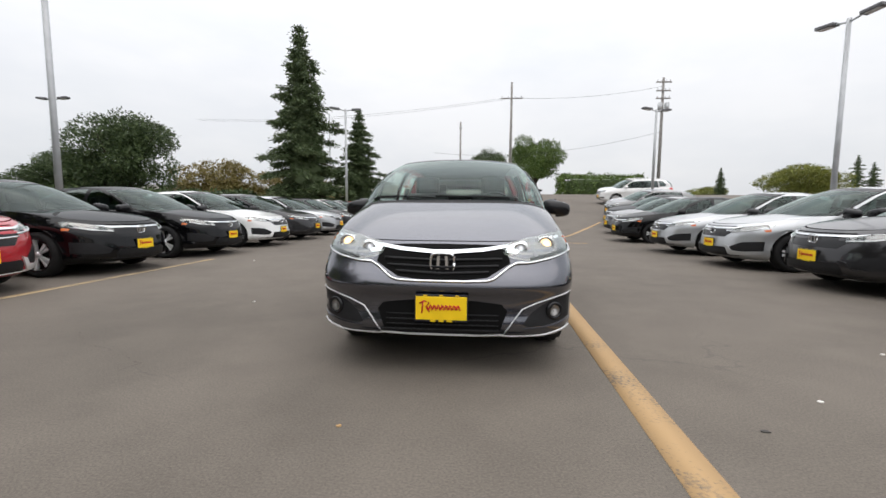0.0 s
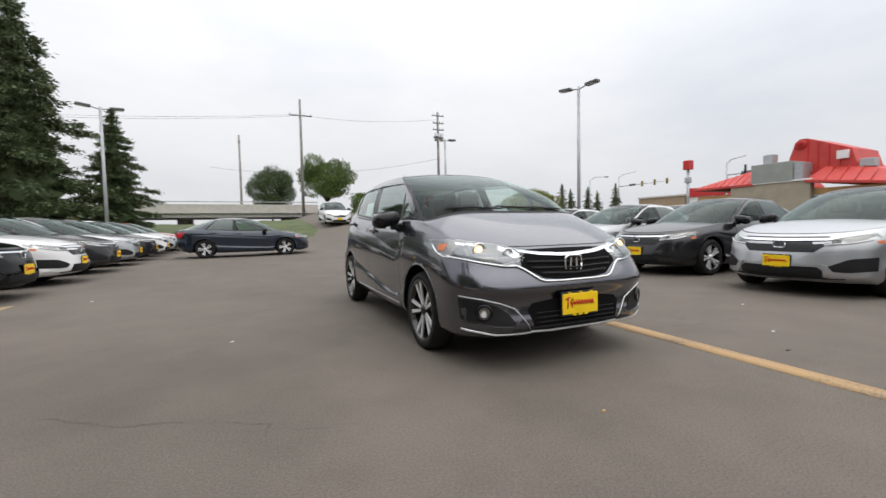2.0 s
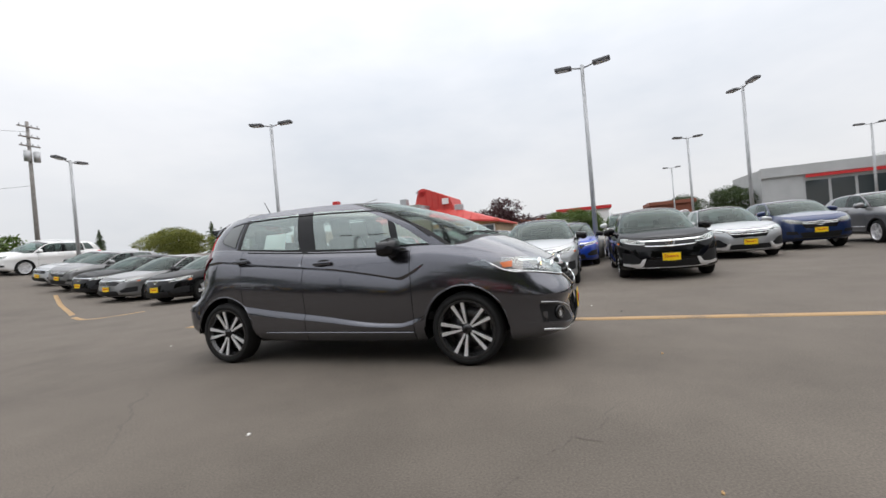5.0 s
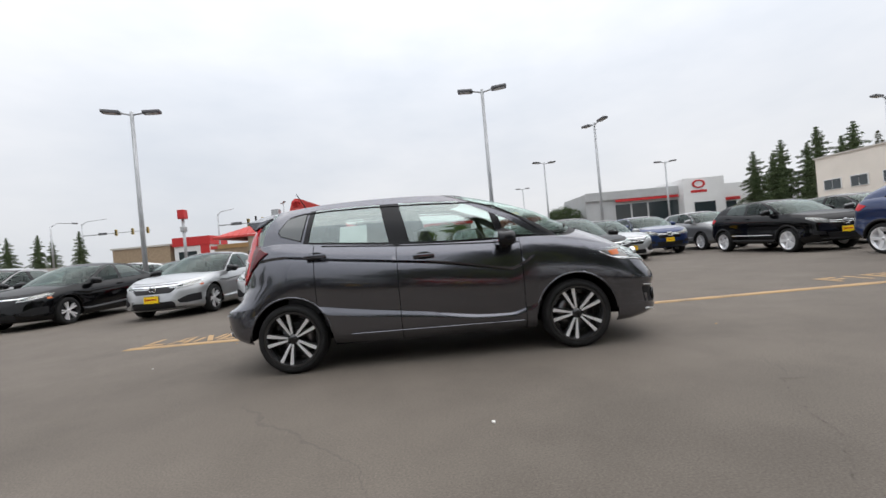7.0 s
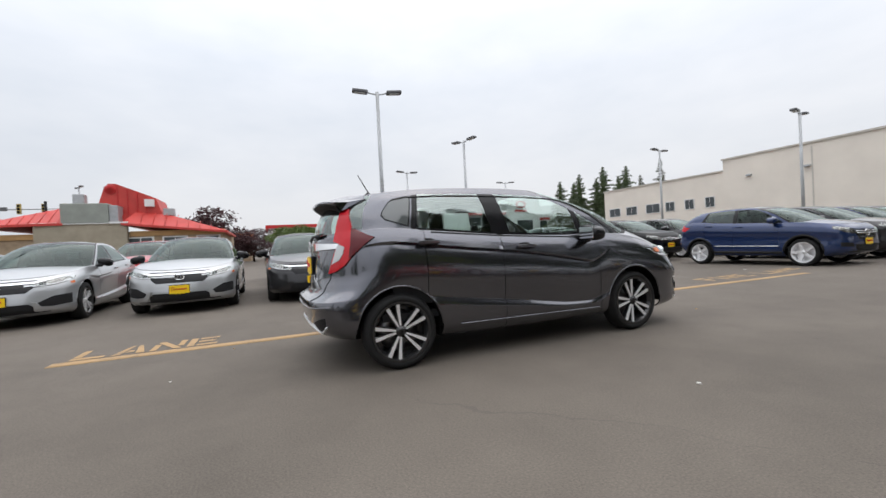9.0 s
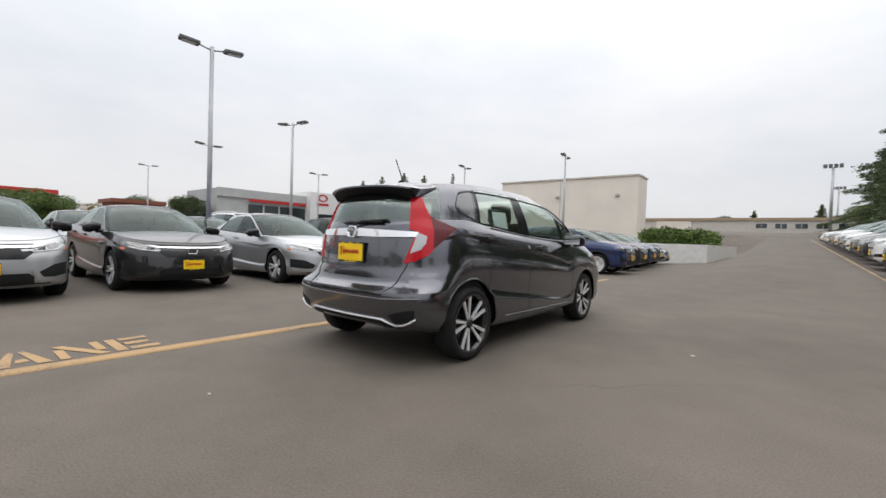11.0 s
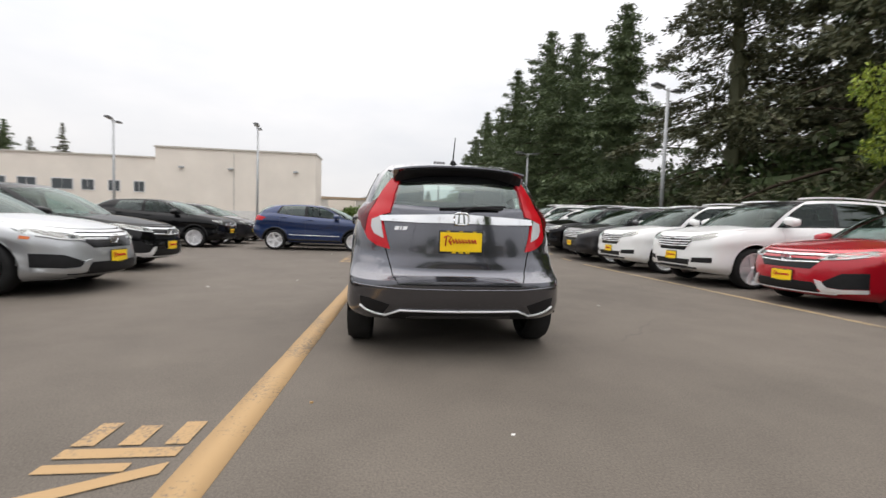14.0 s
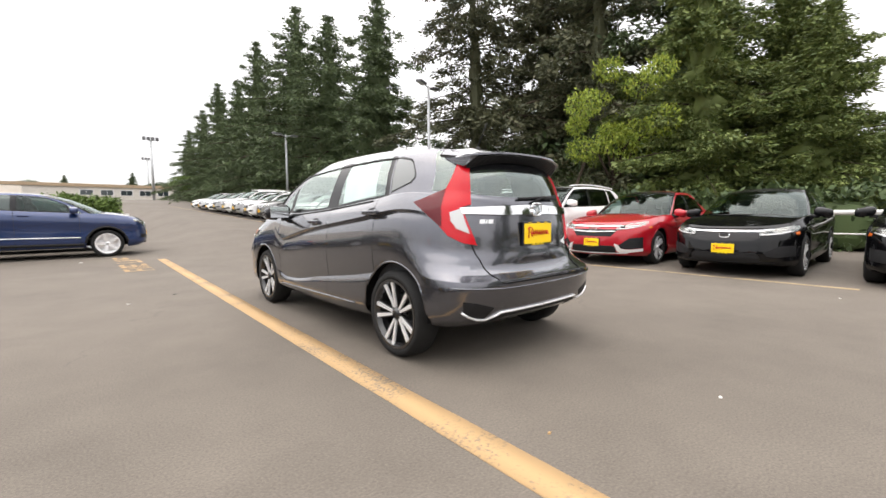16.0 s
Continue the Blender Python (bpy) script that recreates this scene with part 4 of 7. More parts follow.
def hatch_look(car, tree, S, made):
    fb, tg = made["front_bumper"], made["tailgate"]
    for sg in (-1, 1):
        f = (lambda p: p) if sg < 0 else flip
        hl = part("headlight", drape(tree, f([(-0.375, 0.796), (-0.52, 0.832), (-0.70, 0.862), (-0.80, 0.868), (-0.822, 0.84), (-0.822, 0.775), (-0.79, 0.752), (-0.66, 0.722), (-0.53, 0.700), (-0.44, 0.718), (-0.375, 0.742)]), "front", 0.001, 0.014, 0.03), LAMP_MID, car, "clear halogen headlight, lit")
        part("headlight_lens", drape(tree, f([(-0.368, 0.800), (-0.52, 0.837), (-0.70, 0.867), (-0.805, 0.873), (-0.828, 0.84), (-0.828, 0.77), (-0.79, 0.747), (-0.66, 0.717), (-0.53, 0.695), (-0.44, 0.713), (-0.368, 0.738)]), "front", 0.016, -0.010, 0.03, True), LENS, hl)
        for cx, cz, r in ((-0.475, 0.768, 0.036), (-0.640, 0.795, 0.046)):
            yy = ray_y(tree, sg * -cx * -1 if sg < 0 else -cx, cz, "front")
            bowl = placed(lathe([(0.004, 0.012), (r * 0.7, 0.004), (r, -0.010), (r + 0.006, -0.010), (r + 0.006, 0.014), (0.004, 0.016)], 24, "y"), Matrix.Translation((cx if sg < 0 else -cx, yy, cz)))
            part("lamp_bowl", joined("lamp_bowl", [bowl]), CHROME, hl)
            bulb = placed(lathe([(0.0, -0.014), (0.016, -0.011), (0.024, -0.004), (0.026, 0.004), (0.0, 0.008)], 14, "y"), Matrix.Translation((cx if sg < 0 else -cx, yy, cz)))
            part("bulb", joined("bulb", [bulb]), BULB if cx < -0.5 else LAMP_BOWL, hl)
        hs = part("headlight_side", drape(tree, [(-1.505, 0.834), (-1.60, 0.852), (-1.70, 0.864), (-1.76, 0.868), (-1.76, 0.752), (-1.70, 0.755), (-1.62, 0.775), (-1.55, 0.808)], "x-" if sg < 0 else "x+", 0.004, 0.012, 0.03), LAMP_MID, car, "headlight wrapping round the fender")
        part("side_reflector", drape(tree, [(-1.585, 0.832), (-1.68, 0.842), (-1.68, 0.795), (-1.61, 0.793)], "x-" if sg < 0 else "x+", 0.008, 0.004, 0.03), AMBER, hs, "amber side reflector")
        part("side_lamp_rim", joined("side_lamp_rim", [rod_on(tree, [(-1.76, 0.750), (-1.70, 0.752), (-1.62, 0.772), (-1.55, 0.805), (-1.505, 0.833)], "x-" if sg < 0 else "x+", 0.005, 0.006)]), CHROME, hs)
        part("lamp_fin", drape(tree, f([(-0.385, 0.788), (-0.50, 0.818), (-0.52, 0.800), (-0.45, 0.745), (-0.39, 0.752)]), "front", 0.005, 0.004, 0.03), CHROME, hl)
        # dark gaps and bright facets of the reflector
        part("lamp_divider", drape(tree, f([(-0.535, 0.828), (-0.556, 0.832), (-0.582, 0.718), (-0.558, 0.712)]), "front", 0.004, 0.004, 0.02), LAMP_GREY, hl)
        part("lamp_surround", drape(tree, f([(-0.66, 0.728), (-0.79, 0.758), (-0.815, 0.780), (-0.79, 0.776), (-0.655, 0.746), (-0.53, 0.722), (-0.53, 0.706)]), "front", 0.004, 0.004, 0.02), GLOSS_BLACK, hl)
        for q in range(3):
            part("reflector_facet", drape(tree, f([(-0.60 - 0.05 * q, 0.836 + 0.004 * q), (-0.640 - 0.05 * q, 0.843 + 0.004 * q), (-0.645 - 0.05 * q, 0.828 + 0.004 * q), (-0.605 - 0.05 * q, 0.820 + 0.004 * q)]), "front", 0.005, 0.004, 0.02), CHROME, hl)
        part("lamp_underline", joined("lamp_underline", [rod_on(tree, [(sg * 0.822, 0.772), (sg * 0.79, 0.748), (sg * 0.66, 0.717), (sg * 0.53, 0.694), (sg * 0.445, 0.691)], "front", 0.006, 0.010)]), CHROME, hl)
        # fog lamp pod
        pod = part("fog_pod", drape(tree, f([(-0.80, 0.492), (-0.70, 0.474), (-0.60, 0.438), (-0.53, 0.385), (-0.485, 0.325), (-0.52, 0.312), (-0.62, 0.318), (-0.79, 0.350)]), "front", 0.003, 0.02, 0.03), PLASTIC, fb)
        fx = sg * 0.68
        fyy = ray_y(tree, fx, 0.402, "front")
        fog = placed(lathe([(0.0, -0.004), (0.030, -0.006), (0.036, -0.012), (0.040, 0.02), (0.0, 0.02)], 28, "y"), Matrix.Translation((fx, fyy - 0.004, 0.402)) @ Matrix.Rotation(radians(-sg * -28), 4, "Z"))
        part("fog_lamp", joined("fog_lamp", [fog]), LAMP_MID, pod, "round clear fog lamp")
        rimf = placed(lathe([(0.038, -0.016), (0.054, -0.014), (0.060, 0.01), (0.038, 0.01)], 28, "y"), Matrix.Translation((fx, fyy - 0.004, 0.402)) @ Matrix.Rotation(radians(-sg * -28), 4, "Z"))
        part("fog_lamp_ring", joined("fog_lamp_ring", [rimf]), GLOSS_BLACK, pod)
        line = [(sg * 0.80, 0.505), (sg * 0.70, 0.488), (sg * 0.58, 0.456), (sg * 0.485, 0.418), (sg * 0.42, 0.335), (sg * 0.375, 0.268)]
        part("pod_chrome_line", joined("pod_chrome_line", [rod_on(tree, line, "front", 0.0038, 0.003)]), ALLOY, fb)
        blade = f([(-0.80, 0.342), (-0.62, 0.308), (-0.50, 0.302), (-0.44, 0.36), (-0.40, 0.300), (-0.375, 0.262), (-0.62, 0.256), (-0.79, 0.293)])
        part("corner_blade", drape(tree, blade, "front", 0.010, 0.01, 0.03), BASE_PAINT, fb)
        # tail lamp
        cn = "corner-" if sg < 0 else "corner+"
        tl = part("tail_lamp", drape(tree, [(0.640, 1.05), (0.688, 1.168), (0.730, 1.255), (0.775, 1.380), (0.840, 1.370), (0.845, 1.22), (0.850, 1.06), (0.790, 1.045), (0.890, 0.795), (0.80, 0.812), (0.70, 0.862), (0.645, 0.925)], cn, 0.012, 0.02, 0.025), RED_LAMP, car, "tall red boomerang tail lamp")
        part("reverse_lens", drape(tree, [(0.785, 1.035), (0.712, 1.010), (0.720, 0.955), (0.758, 0.905), (0.842, 0.872)], cn, 0.018, 0.005, 0.025), CLEAR_LAMP, tl, "clear reversing lamp")
        sd = "x-" if sg < 0 else "x+"
        part("tail_lamp_tip", drape(tree, [(0.470, 1.080), (0.54, 1.105), (0.62, 1.140), (0.687, 1.168), (0.658, 1.05), (0.662, 0.918), (0.645, 0.925), (0.56, 1.00), (0.51, 1.045)], cn, 0.015, 0.02, 0.025), RED_DARK, tl, "dark red lamp tip")
        part("rear_vent", drape(tree, f([(-0.715, 0.462), (-0.64, 0.448), (-0.50, 0.405), (-0.545, 0.335), (-0.64, 0.356), (-0.705, 0.385)]), "rear", 0.003, 0.02, 0.03), PLASTIC, made["rear_bumper"])
        part("rear_bumper_line", joined("rear_bumper_line", [rod_on(tree, [(sg * 0.715, 0.392), (sg * 0.67, 0.360), (sg * 0.60, 0.332), (sg * 0.53, 0.322), (sg * 0.43, 0.364), (sg * 0.30, 0.362), (0, 0.358)], "rear", 0.008, 0.008)]), ALLOY, made["rear_bumper"])
        part("bumper_step", joined("bumper_step", [rod_on(tree, [(sg * 0.765, 0.545), (sg * 0.45, 0.525), (0, 0.52)], "rear", 0.006, 0.003)]), BASE_PAINT, made["rear_bumper"])
        qg = [(1.145, 1.165), (1.09, 1.40), (1.12, 1.412), (1.22, 1.392), (1.27, 1.365), (1.335, 1.285), (1.345, 1.255), (1.32, 1.222)]
        part("quarter_glass_rim", drape(tree, [(1.23 + (a - 1.23) * 1.10, 1.29 + (b - 1.29) * 1.10) for a, b in qg], sd, 0.002, 0.01, 0.03), GLOSS_BLACK, car)
        part("quarter_glass", drape(tree, qg, sd, 0.005, 0.006, 0.03), PANE_GREY, car, "small grey quarter window")
        # side sculpting; added body-colour rod stands in for the sill edge's reflection
        sd = "x-" if sg < 0 else "x+"
        part("sill_line", joined("sill_line", [rod_on(tree, [(-0.80, 0.288), (0.03, 0.300), (0.74, 0.308)], sd, 0.008, 0.005)]), BASE_PAINT, car)
        part("window_header", joined("window_header", [rod_on(tree, [(-0.98, 1.10), (-0.80, 1.235), (-0.62, 1.335), (-0.42, 1.385), (0.0, 1.406), (0.5, 1.420), (0.85, 1.420), (1.10, 1.412), (1.25, 1.385)], sd, 0.007, 0.003)]), GLOSS_BLACK, car)
        part("belt_moulding", joined("belt_moulding", [rod_on(tree, [(-0.80, 0.985), (0.25, 1.043), (0.95, 1.10)], sd, 0.006, 0.003)]), PLASTIC, car)
    part("rear_diffuser", drape(tree, [(-0.42, 0.350), (0.42, 0.350), (0.525, 0.312), (0.50, 0.275), (-0.50, 0.275), (-0.525, 0.312)], "rear", 0.004, 0.02, 0.03), PLASTIC, made["rear_bumper"], "black lower diffuser")
    # grille
    part("upper_grille", drape(tree, [(-0.39, 0.79), (-0.22, 0.795), (0, 0.797), (0.22, 0.795), (0.39, 0.79), (0.41, 0.69), (0.27, 0.61), (0.14, 0.595), (-0.14, 0.595), (-0.27, 0.61), (-0.41, 0.69)], "front", 0.004, 0.02, 0.03), UNDER, fb, "gloss black upper grille")
    for zz, wd in ((0.715, 0.36), (0.675, 0.34), (0.64, 0.28)):
        part("grille_slat", joined("grille_slat", [rod_on(tree, [(-wd, zz), (0, zz - 0.012), (wd, zz)], "front", 0.009, 0.008)]), PLASTIC, fb)
    part("grille_chrome_bar", drape(tree, [(-0.41, 0.80), (-0.25, 0.778), (-0.07, 0.765), (0.07, 0.765), (0.25, 0.778), (0.41, 0.80), (0.39, 0.780), (0.25, 0.758), (0.07, 0.745), (-0.07, 0.745), (-0.25, 0.758), (-0.39, 0.780)], "front", 0.014, 0.005, 0.03), CHROME, fb, "polished chrome grille bar")
    part("grille_chrome_lip", joined("grille_chrome_lip", [rod_on(tree, [(-0.50, 0.697), (-0.445, 0.691), (-0.40, 0.668), (-0.31, 0.602), (-0.27, 0.590), (-0.15, 0.585), (0.15, 0.585), (0.27, 0.590), (0.31, 0.602), (0.40, 0.668), (0.445, 0.691), (0.50, 0.697)], "front", 0.0085, 0.006)]), CHROME, fb)
    part("lower_grille", drape(tree, [(-0.395, 0.405), (-0.36, 0.445), (-0.20, 0.462), (0.20, 0.462), (0.36, 0.445), (0.395, 0.405), (0.345, 0.275), (0.25, 0.262), (-0.25, 0.262), (-0.345, 0.275)], "front", 0.004, 0.03, 0.03), UNDER, fb, "black lower intake")
    for zz in (0.29, 0.32, 0.35, 0.38):
        part("intake_slat", joined("intake_slat", [rod_on(tree, [(-0.34, zz), (0.34, zz)], "front", 0.004, 0.007)]), PLASTIC, fb)
    part("bumper_lip_line", joined("bumper_lip_line", [rod_on(tree, [(-0.79, 0.290), (-0.62, 0.256), (-0.42, 0.252), (-0.35, 0.262), (-0.2, 0.25), (0.2, 0.25), (0.35, 0.262), (0.42, 0.252), (0.62, 0.256), (0.79, 0.290)], "front", 0.008, 0.008)]), ALLOY, fb, "bright line along the lower lip")
    badge(car, 0, ray_y(tree, 0, 0.69, "front") - 0.022, 0.69, "front", 0.115)
    plate(car, -2.125, 0.425, "front")
    # rear
    part("tailgate_chrome_bar", drape(tree, [(-0.595, 1.040), (0, 1.062), (0.595, 1.040), (0.585, 1.0), (0.3, 0.992), (0, 0.996), (-0.3, 0.992), (-0.585, 1.0)], "rear", 0.022, 0.005, 0.03), CHROME, tg, "bright chrome bar across the tailgate")
    badge(car, 0, ray_y(tree, 0, 1.025, "rear") + 0.028, 1.028, "rear", 0.085)
    py = ray_y(tree, 0, 0.86, "rear")
    part("plate_recess", drape(tree, [(-0.46, 0.975), (0.46, 0.975), (0.34, 0.79), (0.22, 0.77), (-0.22, 0.77), (-0.34, 0.79)], "rear", 0.003, 0.01, 0.03), BASE_PAINT, tg)
    plate(car, py + 0.018, 0.86, "rear")
    part("tailgate_seam", joined("tailgate_seam", [rod_on(tree, [(0.59, 1.0), (0.545, 0.80), (0.485, 0.61), (0.44, 0.555), (-0.44, 0.555), (-0.485, 0.61), (-0.545, 0.80), (-0.59, 1.0)], "rear", 0.004, 0.001)]), UNDER, tg)
    for x0, w in ((0.484, 0.032), (0.444, 0.010), (0.426, 0.032)):
        part("model_mark", drape(tree, [(x0, 0.935), (x0 - 0.010, 0.962), (x0 - 0.010 - w, 0.962), (x0 - w, 0.935)], "rear", 0.006, 0.003, 0.02), ALLOY, tg, "plain chrome model mark")
    # spoiler's shade on the glass top, laid on as a black band
    part("glass_header", drape(tree, [(-0.47, 1.29), (-0.44, 1.375), (0.44, 1.375), (0.47, 1.29), (0.25, 1.30), (-0.25, 1.30)], "rear", 0.004, 0.01, 0.03), GLOSS_BLACK, tg, "black band standing in for the spoiler's shade on the rear glass")
    # spoiler, wiper, aerial
    vs, fs = [], []
    nx = 23
    for k in range(nx):
        x = -0.50 + 1.00 * k / (nx - 1)
        e = abs(x) / 0.50
        h0 = tree.ray_cast(Vector((x * 1.05, 1.45, 3)), Vector((0, 0, -1)))[0].z + 0.003
        h1 = tree.ray_cast(Vector((x * 0.93, 1.56, 3)), Vector((0, 0, -1)))[0].z + 0.012
        tip = 1.80 - 0.10 * e ** 3
        zt = 1.416 - 0.026 * e ** 2.5
        vs += [(x * 1.09, 1.42, h0 - 0.03), (x * 1.09, 1.45, h0), (x, 1.58, max(h1, zt)), (x, tip, zt), (x, tip + 0.002, zt - 0.012), (x, 1.64, zt - 0.075)]
    for k in range(nx - 1):
        for q in range(6):
            fs.append((6 * k + q, 6 * k + (q + 1) % 6, 6 * (k + 1) + (q + 1) % 6, 6 * (k + 1) + q))
    fs += [(0, 1, 2, 3, 4, 5), tuple(6 * (nx - 1) + q for q in (5, 4, 3, 2, 1, 0))]
    bm = bmesh.new()
    bv_ = [bm.verts.new(v) for v in vs]
    for f in fs:
        bm.faces.new([bv_[q] for q in f])
    bmesh.ops.recalc_face_normals(bm, faces=bm.faces[:])
    sp = part("roof_spoiler", bm, BASE_PAINT, car)
    # added black sheet below the spoiler gives its underside a painted shade
    under = [[(x * 0.97, 1.79 - 0.10 * (abs(x) / 0.5) ** 3, 1.416 - 0.026 * (abs(x) / 0.5) ** 2.5 - 0.017), (x * 0.97, 1.645, 1.416 - 0.026 * (abs(x) / 0.5) ** 2.5 - 0.082)] for x in np.linspace(-0.5, 0.5, 23)]
    uv = [(a[0], a[1], a[2] - d) for pair in under for a in pair for d in (0.0, 0.006)]
    uf = []
    for k in range(22):
        o = 4 * k
        uf += [(o + 1, o + 3, o + 7, o + 5), (o, o + 4, o + 6, o + 2), (o, o + 1, o + 5, o + 4), (o + 2, o + 6, o + 7, o + 3)]
    part("spoiler_underside", mesh_from("spoiler_underside", uv, uf, False), PLASTIC, sp, "black sheet under the spoiler, standing in for its shade")
    wp = [(0.0, ray_y(tree, 0.0, 1.09, "rear") + 0.03, 1.085), (-0.10, ray_y(tree, -0.10, 1.12, "rear") + 0.035, 1.115), (-0.30, ray_y(tree, -0.30, 1.115, "rear") + 0.025, 1.11)]
    wip = part("rear_wiper", joined("rear_wiper", [tube(wp, 0.011, 8)]), PLASTIC, tg)
    bl = [(0.16 - 0.5 * s, ray_y(tree, 0.16 - 0.5 * s, 1.10, "rear") + 0.014, 1.10 + 0.03 * s) for s in np.linspace(0, 1, 9)]
    part("wiper_blade", joined("wiper_blade", [tube(bl, 0.008, 6)]), PLASTIC, wip)
    aer = part("aerial_base", joined("aerial_base", [tube([(0.0, 1.30, 1.490), (0.0, 1.28, 1.530)], [0.035, 0.015], 12)]), PLASTIC, car)
    part("aerial_mast", joined("aerial_mast", [tube([(0.0, 1.28, 1.525), (0.0, 1.38, 1.705)], [0.006, 0.004], 8)]), PLASTIC, aer)
    part("window_sticker", drape(tree, [(0.42, 1.095), (0.92, 1.145), (0.86, 1.40), (0.40, 1.405)], "x+", -0.010, 0.014, 0.05), PAPER, made["rear_door_e"], "white price sheet inside the rear window")
    part("window_paper", drape(tree, [(0.55, 1.10), (0.80, 1.12), (0.79, 1.26), (0.55, 1.26)], "x-", -0.03, 0.034, 0.05), PAPER, made["rear_door_w"], "small white paper inside the rear window")
    # windscreen wipers
    for x0, x1 in ((0.50, -0.12), (-0.12, -0.62)):
        pts = []
        for s in np.linspace(0, 1, 10):
            x = x0 + (x1 - x0) * s
            foot = -1.37 + 0.38 * (1 - (1 - min(abs(x) / 0.79, 1) ** 3.3) ** (1 / 3.3))
            h = tree.ray_cast(Vector((x, foot + 0.012 + 0.02 * s, 3)), Vector((0, 0, -1)))[0]
            pts.append((x, h.y, h.z + 0.012))
        part("wiper", joined("wiper", [tube(pts, 0.008, 6)]), PLASTIC, car)


def sedan_look(car, tree, S, made):
    """Plain modern saloon face: slim lamps joined by a chrome wing, black grille, low side intakes."""
    big = S is BIG_SEDAN
    up = 0.085 if big else 0.042
    fb = made["front_bumper"]
    for sg in (-1, 1):
        f = (lambda p: p) if sg < 0 else flip
        hl = part("headlight", drape(tree, f([(-0.41, 0.668 + up), (-0.60, 0.708 + up), (-0.77, 0.750 + up), (-0.825, 0.745 + up), (-0.825, 0.690 + up), (-0.69, 0.635 + up), (-0.45, 0.598 + up)]), "front", 0.006, 0.015, 0.05), LAMP_MID, car)
        part("headlight_lens", drape(tree, f([(-0.40, 0.672 + up), (-0.60, 0.713 + up), (-0.77, 0.755 + up), (-0.83, 0.750 + up), (-0.83, 0.685 + up), (-0.69, 0.630 + up), (-0.44, 0.593 + up)]), "front", 0.018, -0.012, 0.05, True), LENS, hl)
        part("lamp_projector", drape(tree, f([(-0.50, 0.665 + up), (-0.57, 0.675 + up), (-0.58, 0.63 + up), (-0.50, 0.62 + up)]), "front", 0.012, 0.0, 0.05), GLOSS_BLACK, hl)
        part("running_light", joined("running_light", [rod_on(tree, [(sg * 0.44, 0.612 + up), (sg * 0.66, 0.632 + up), (sg * 0.78, 0.672 + up)], "front", 0.010, 0.012)]), LAMP_BOWL, hl)
        part("side_intake", drape(tree, f([(-0.82, 0.465 + up), (-0.66, 0.445 + up), (-0.50, 0.395), (-0.535, 0.335), (-0.66, 0.325), (-0.82, 0.345)]), "front", 0.016, 0.02, 0.05), PLASTIC, fb)
        part("intake_blade", drape(tree, f([(-0.43, 0.425), (-0.495, 0.405), (-0.545, 0.327), (-0.66, 0.318), (-0.82, 0.338), (-0.82, 0.288), (-0.64, 0.258), (-0.51, 0.254), (-0.475, 0.30)]), "front", 0.024, 0.01, 0.05), ALLOY if big else BASE_PAINT, fb)
        part("side_marker", drape(tree, [(-1.83, 0.655 + up), (-1.74, 0.67 + up), (-1.74, 0.63 + up), (-1.82, 0.625 + up)], "x-" if sg < 0 else "x+", 0.005, 0.01, 0.05), AMBER, car)
        part("tail_lamp", drape(tree, f([(-0.40, 0.90), (-0.82, 0.95), (-0.80, 0.78), (-0.60, 0.72), (-0.58, 0.80), (-0.42, 0.82)]), "rear", 0.008, 0.02, 0.05), RED_LAMP, car)
    part("grille", drape(tree, [(-0.44, 0.655 + up), (0.44, 0.655 + up), (0.47, 0.615 + up), (0.36, 0.560), (-0.36, 0.560), (-0.47, 0.615 + up)], "front", 0.004, 0.02, 0.05), GLOSS_BLACK, fb)
    part("hood_gap", joined("hood_gap", [rod_on(tree, [(-0.46, 0.706 + up), (0, 0.698 + up), (0.46, 0.706 + up)], "front", 0.008, 0.002)]), UNDER, fb)
    if big:
        for zz in (0.64,):
            part("grille_bar", joined("grille_bar", [rod_on(tree, [(-0.44, zz + 0.02), (0, zz), (0.44, zz + 0.02)], "front", 0.012, 0.012)]), CHROME, fb)
    part("grille_chrome_wing", drape(tree, [(-0.60, 0.708 + up), (-0.46, 0.688 + up), (0, 0.680 + up), (0.46, 0.688 + up), (0.60, 0.708 + up), (0.46, 0.668 + up), (0, 0.656 + up), (-0.46, 0.668 + up)], "front", 0.020, 0.008, 0.05), CHROME, fb)
    part("lower_grille", drape(tree, [(-0.45, 0.345), (-0.40, 0.385), (0.40, 0.385), (0.45, 0.345), (0.46, 0.25), (-0.46, 0.25)], "front", 0.014, 0.02, 0.05), PLASTIC, fb)
    part("lip_line", joined("lip_line", [rod_on(tree, [(-0.62, 0.25), (0, 0.24), (0.62, 0.25)], "front", 0.012, 0.006)]), ALLOY if big else PLASTIC, fb)
    badge(car, 0, ray_y(tree, 0, 0.62 + up, "front") - 0.016, 0.625 + up, "front", 0.11)
    plate(car, ray_y(tree, 0, 0.44, "front") - 0.012, 0.445, "front")


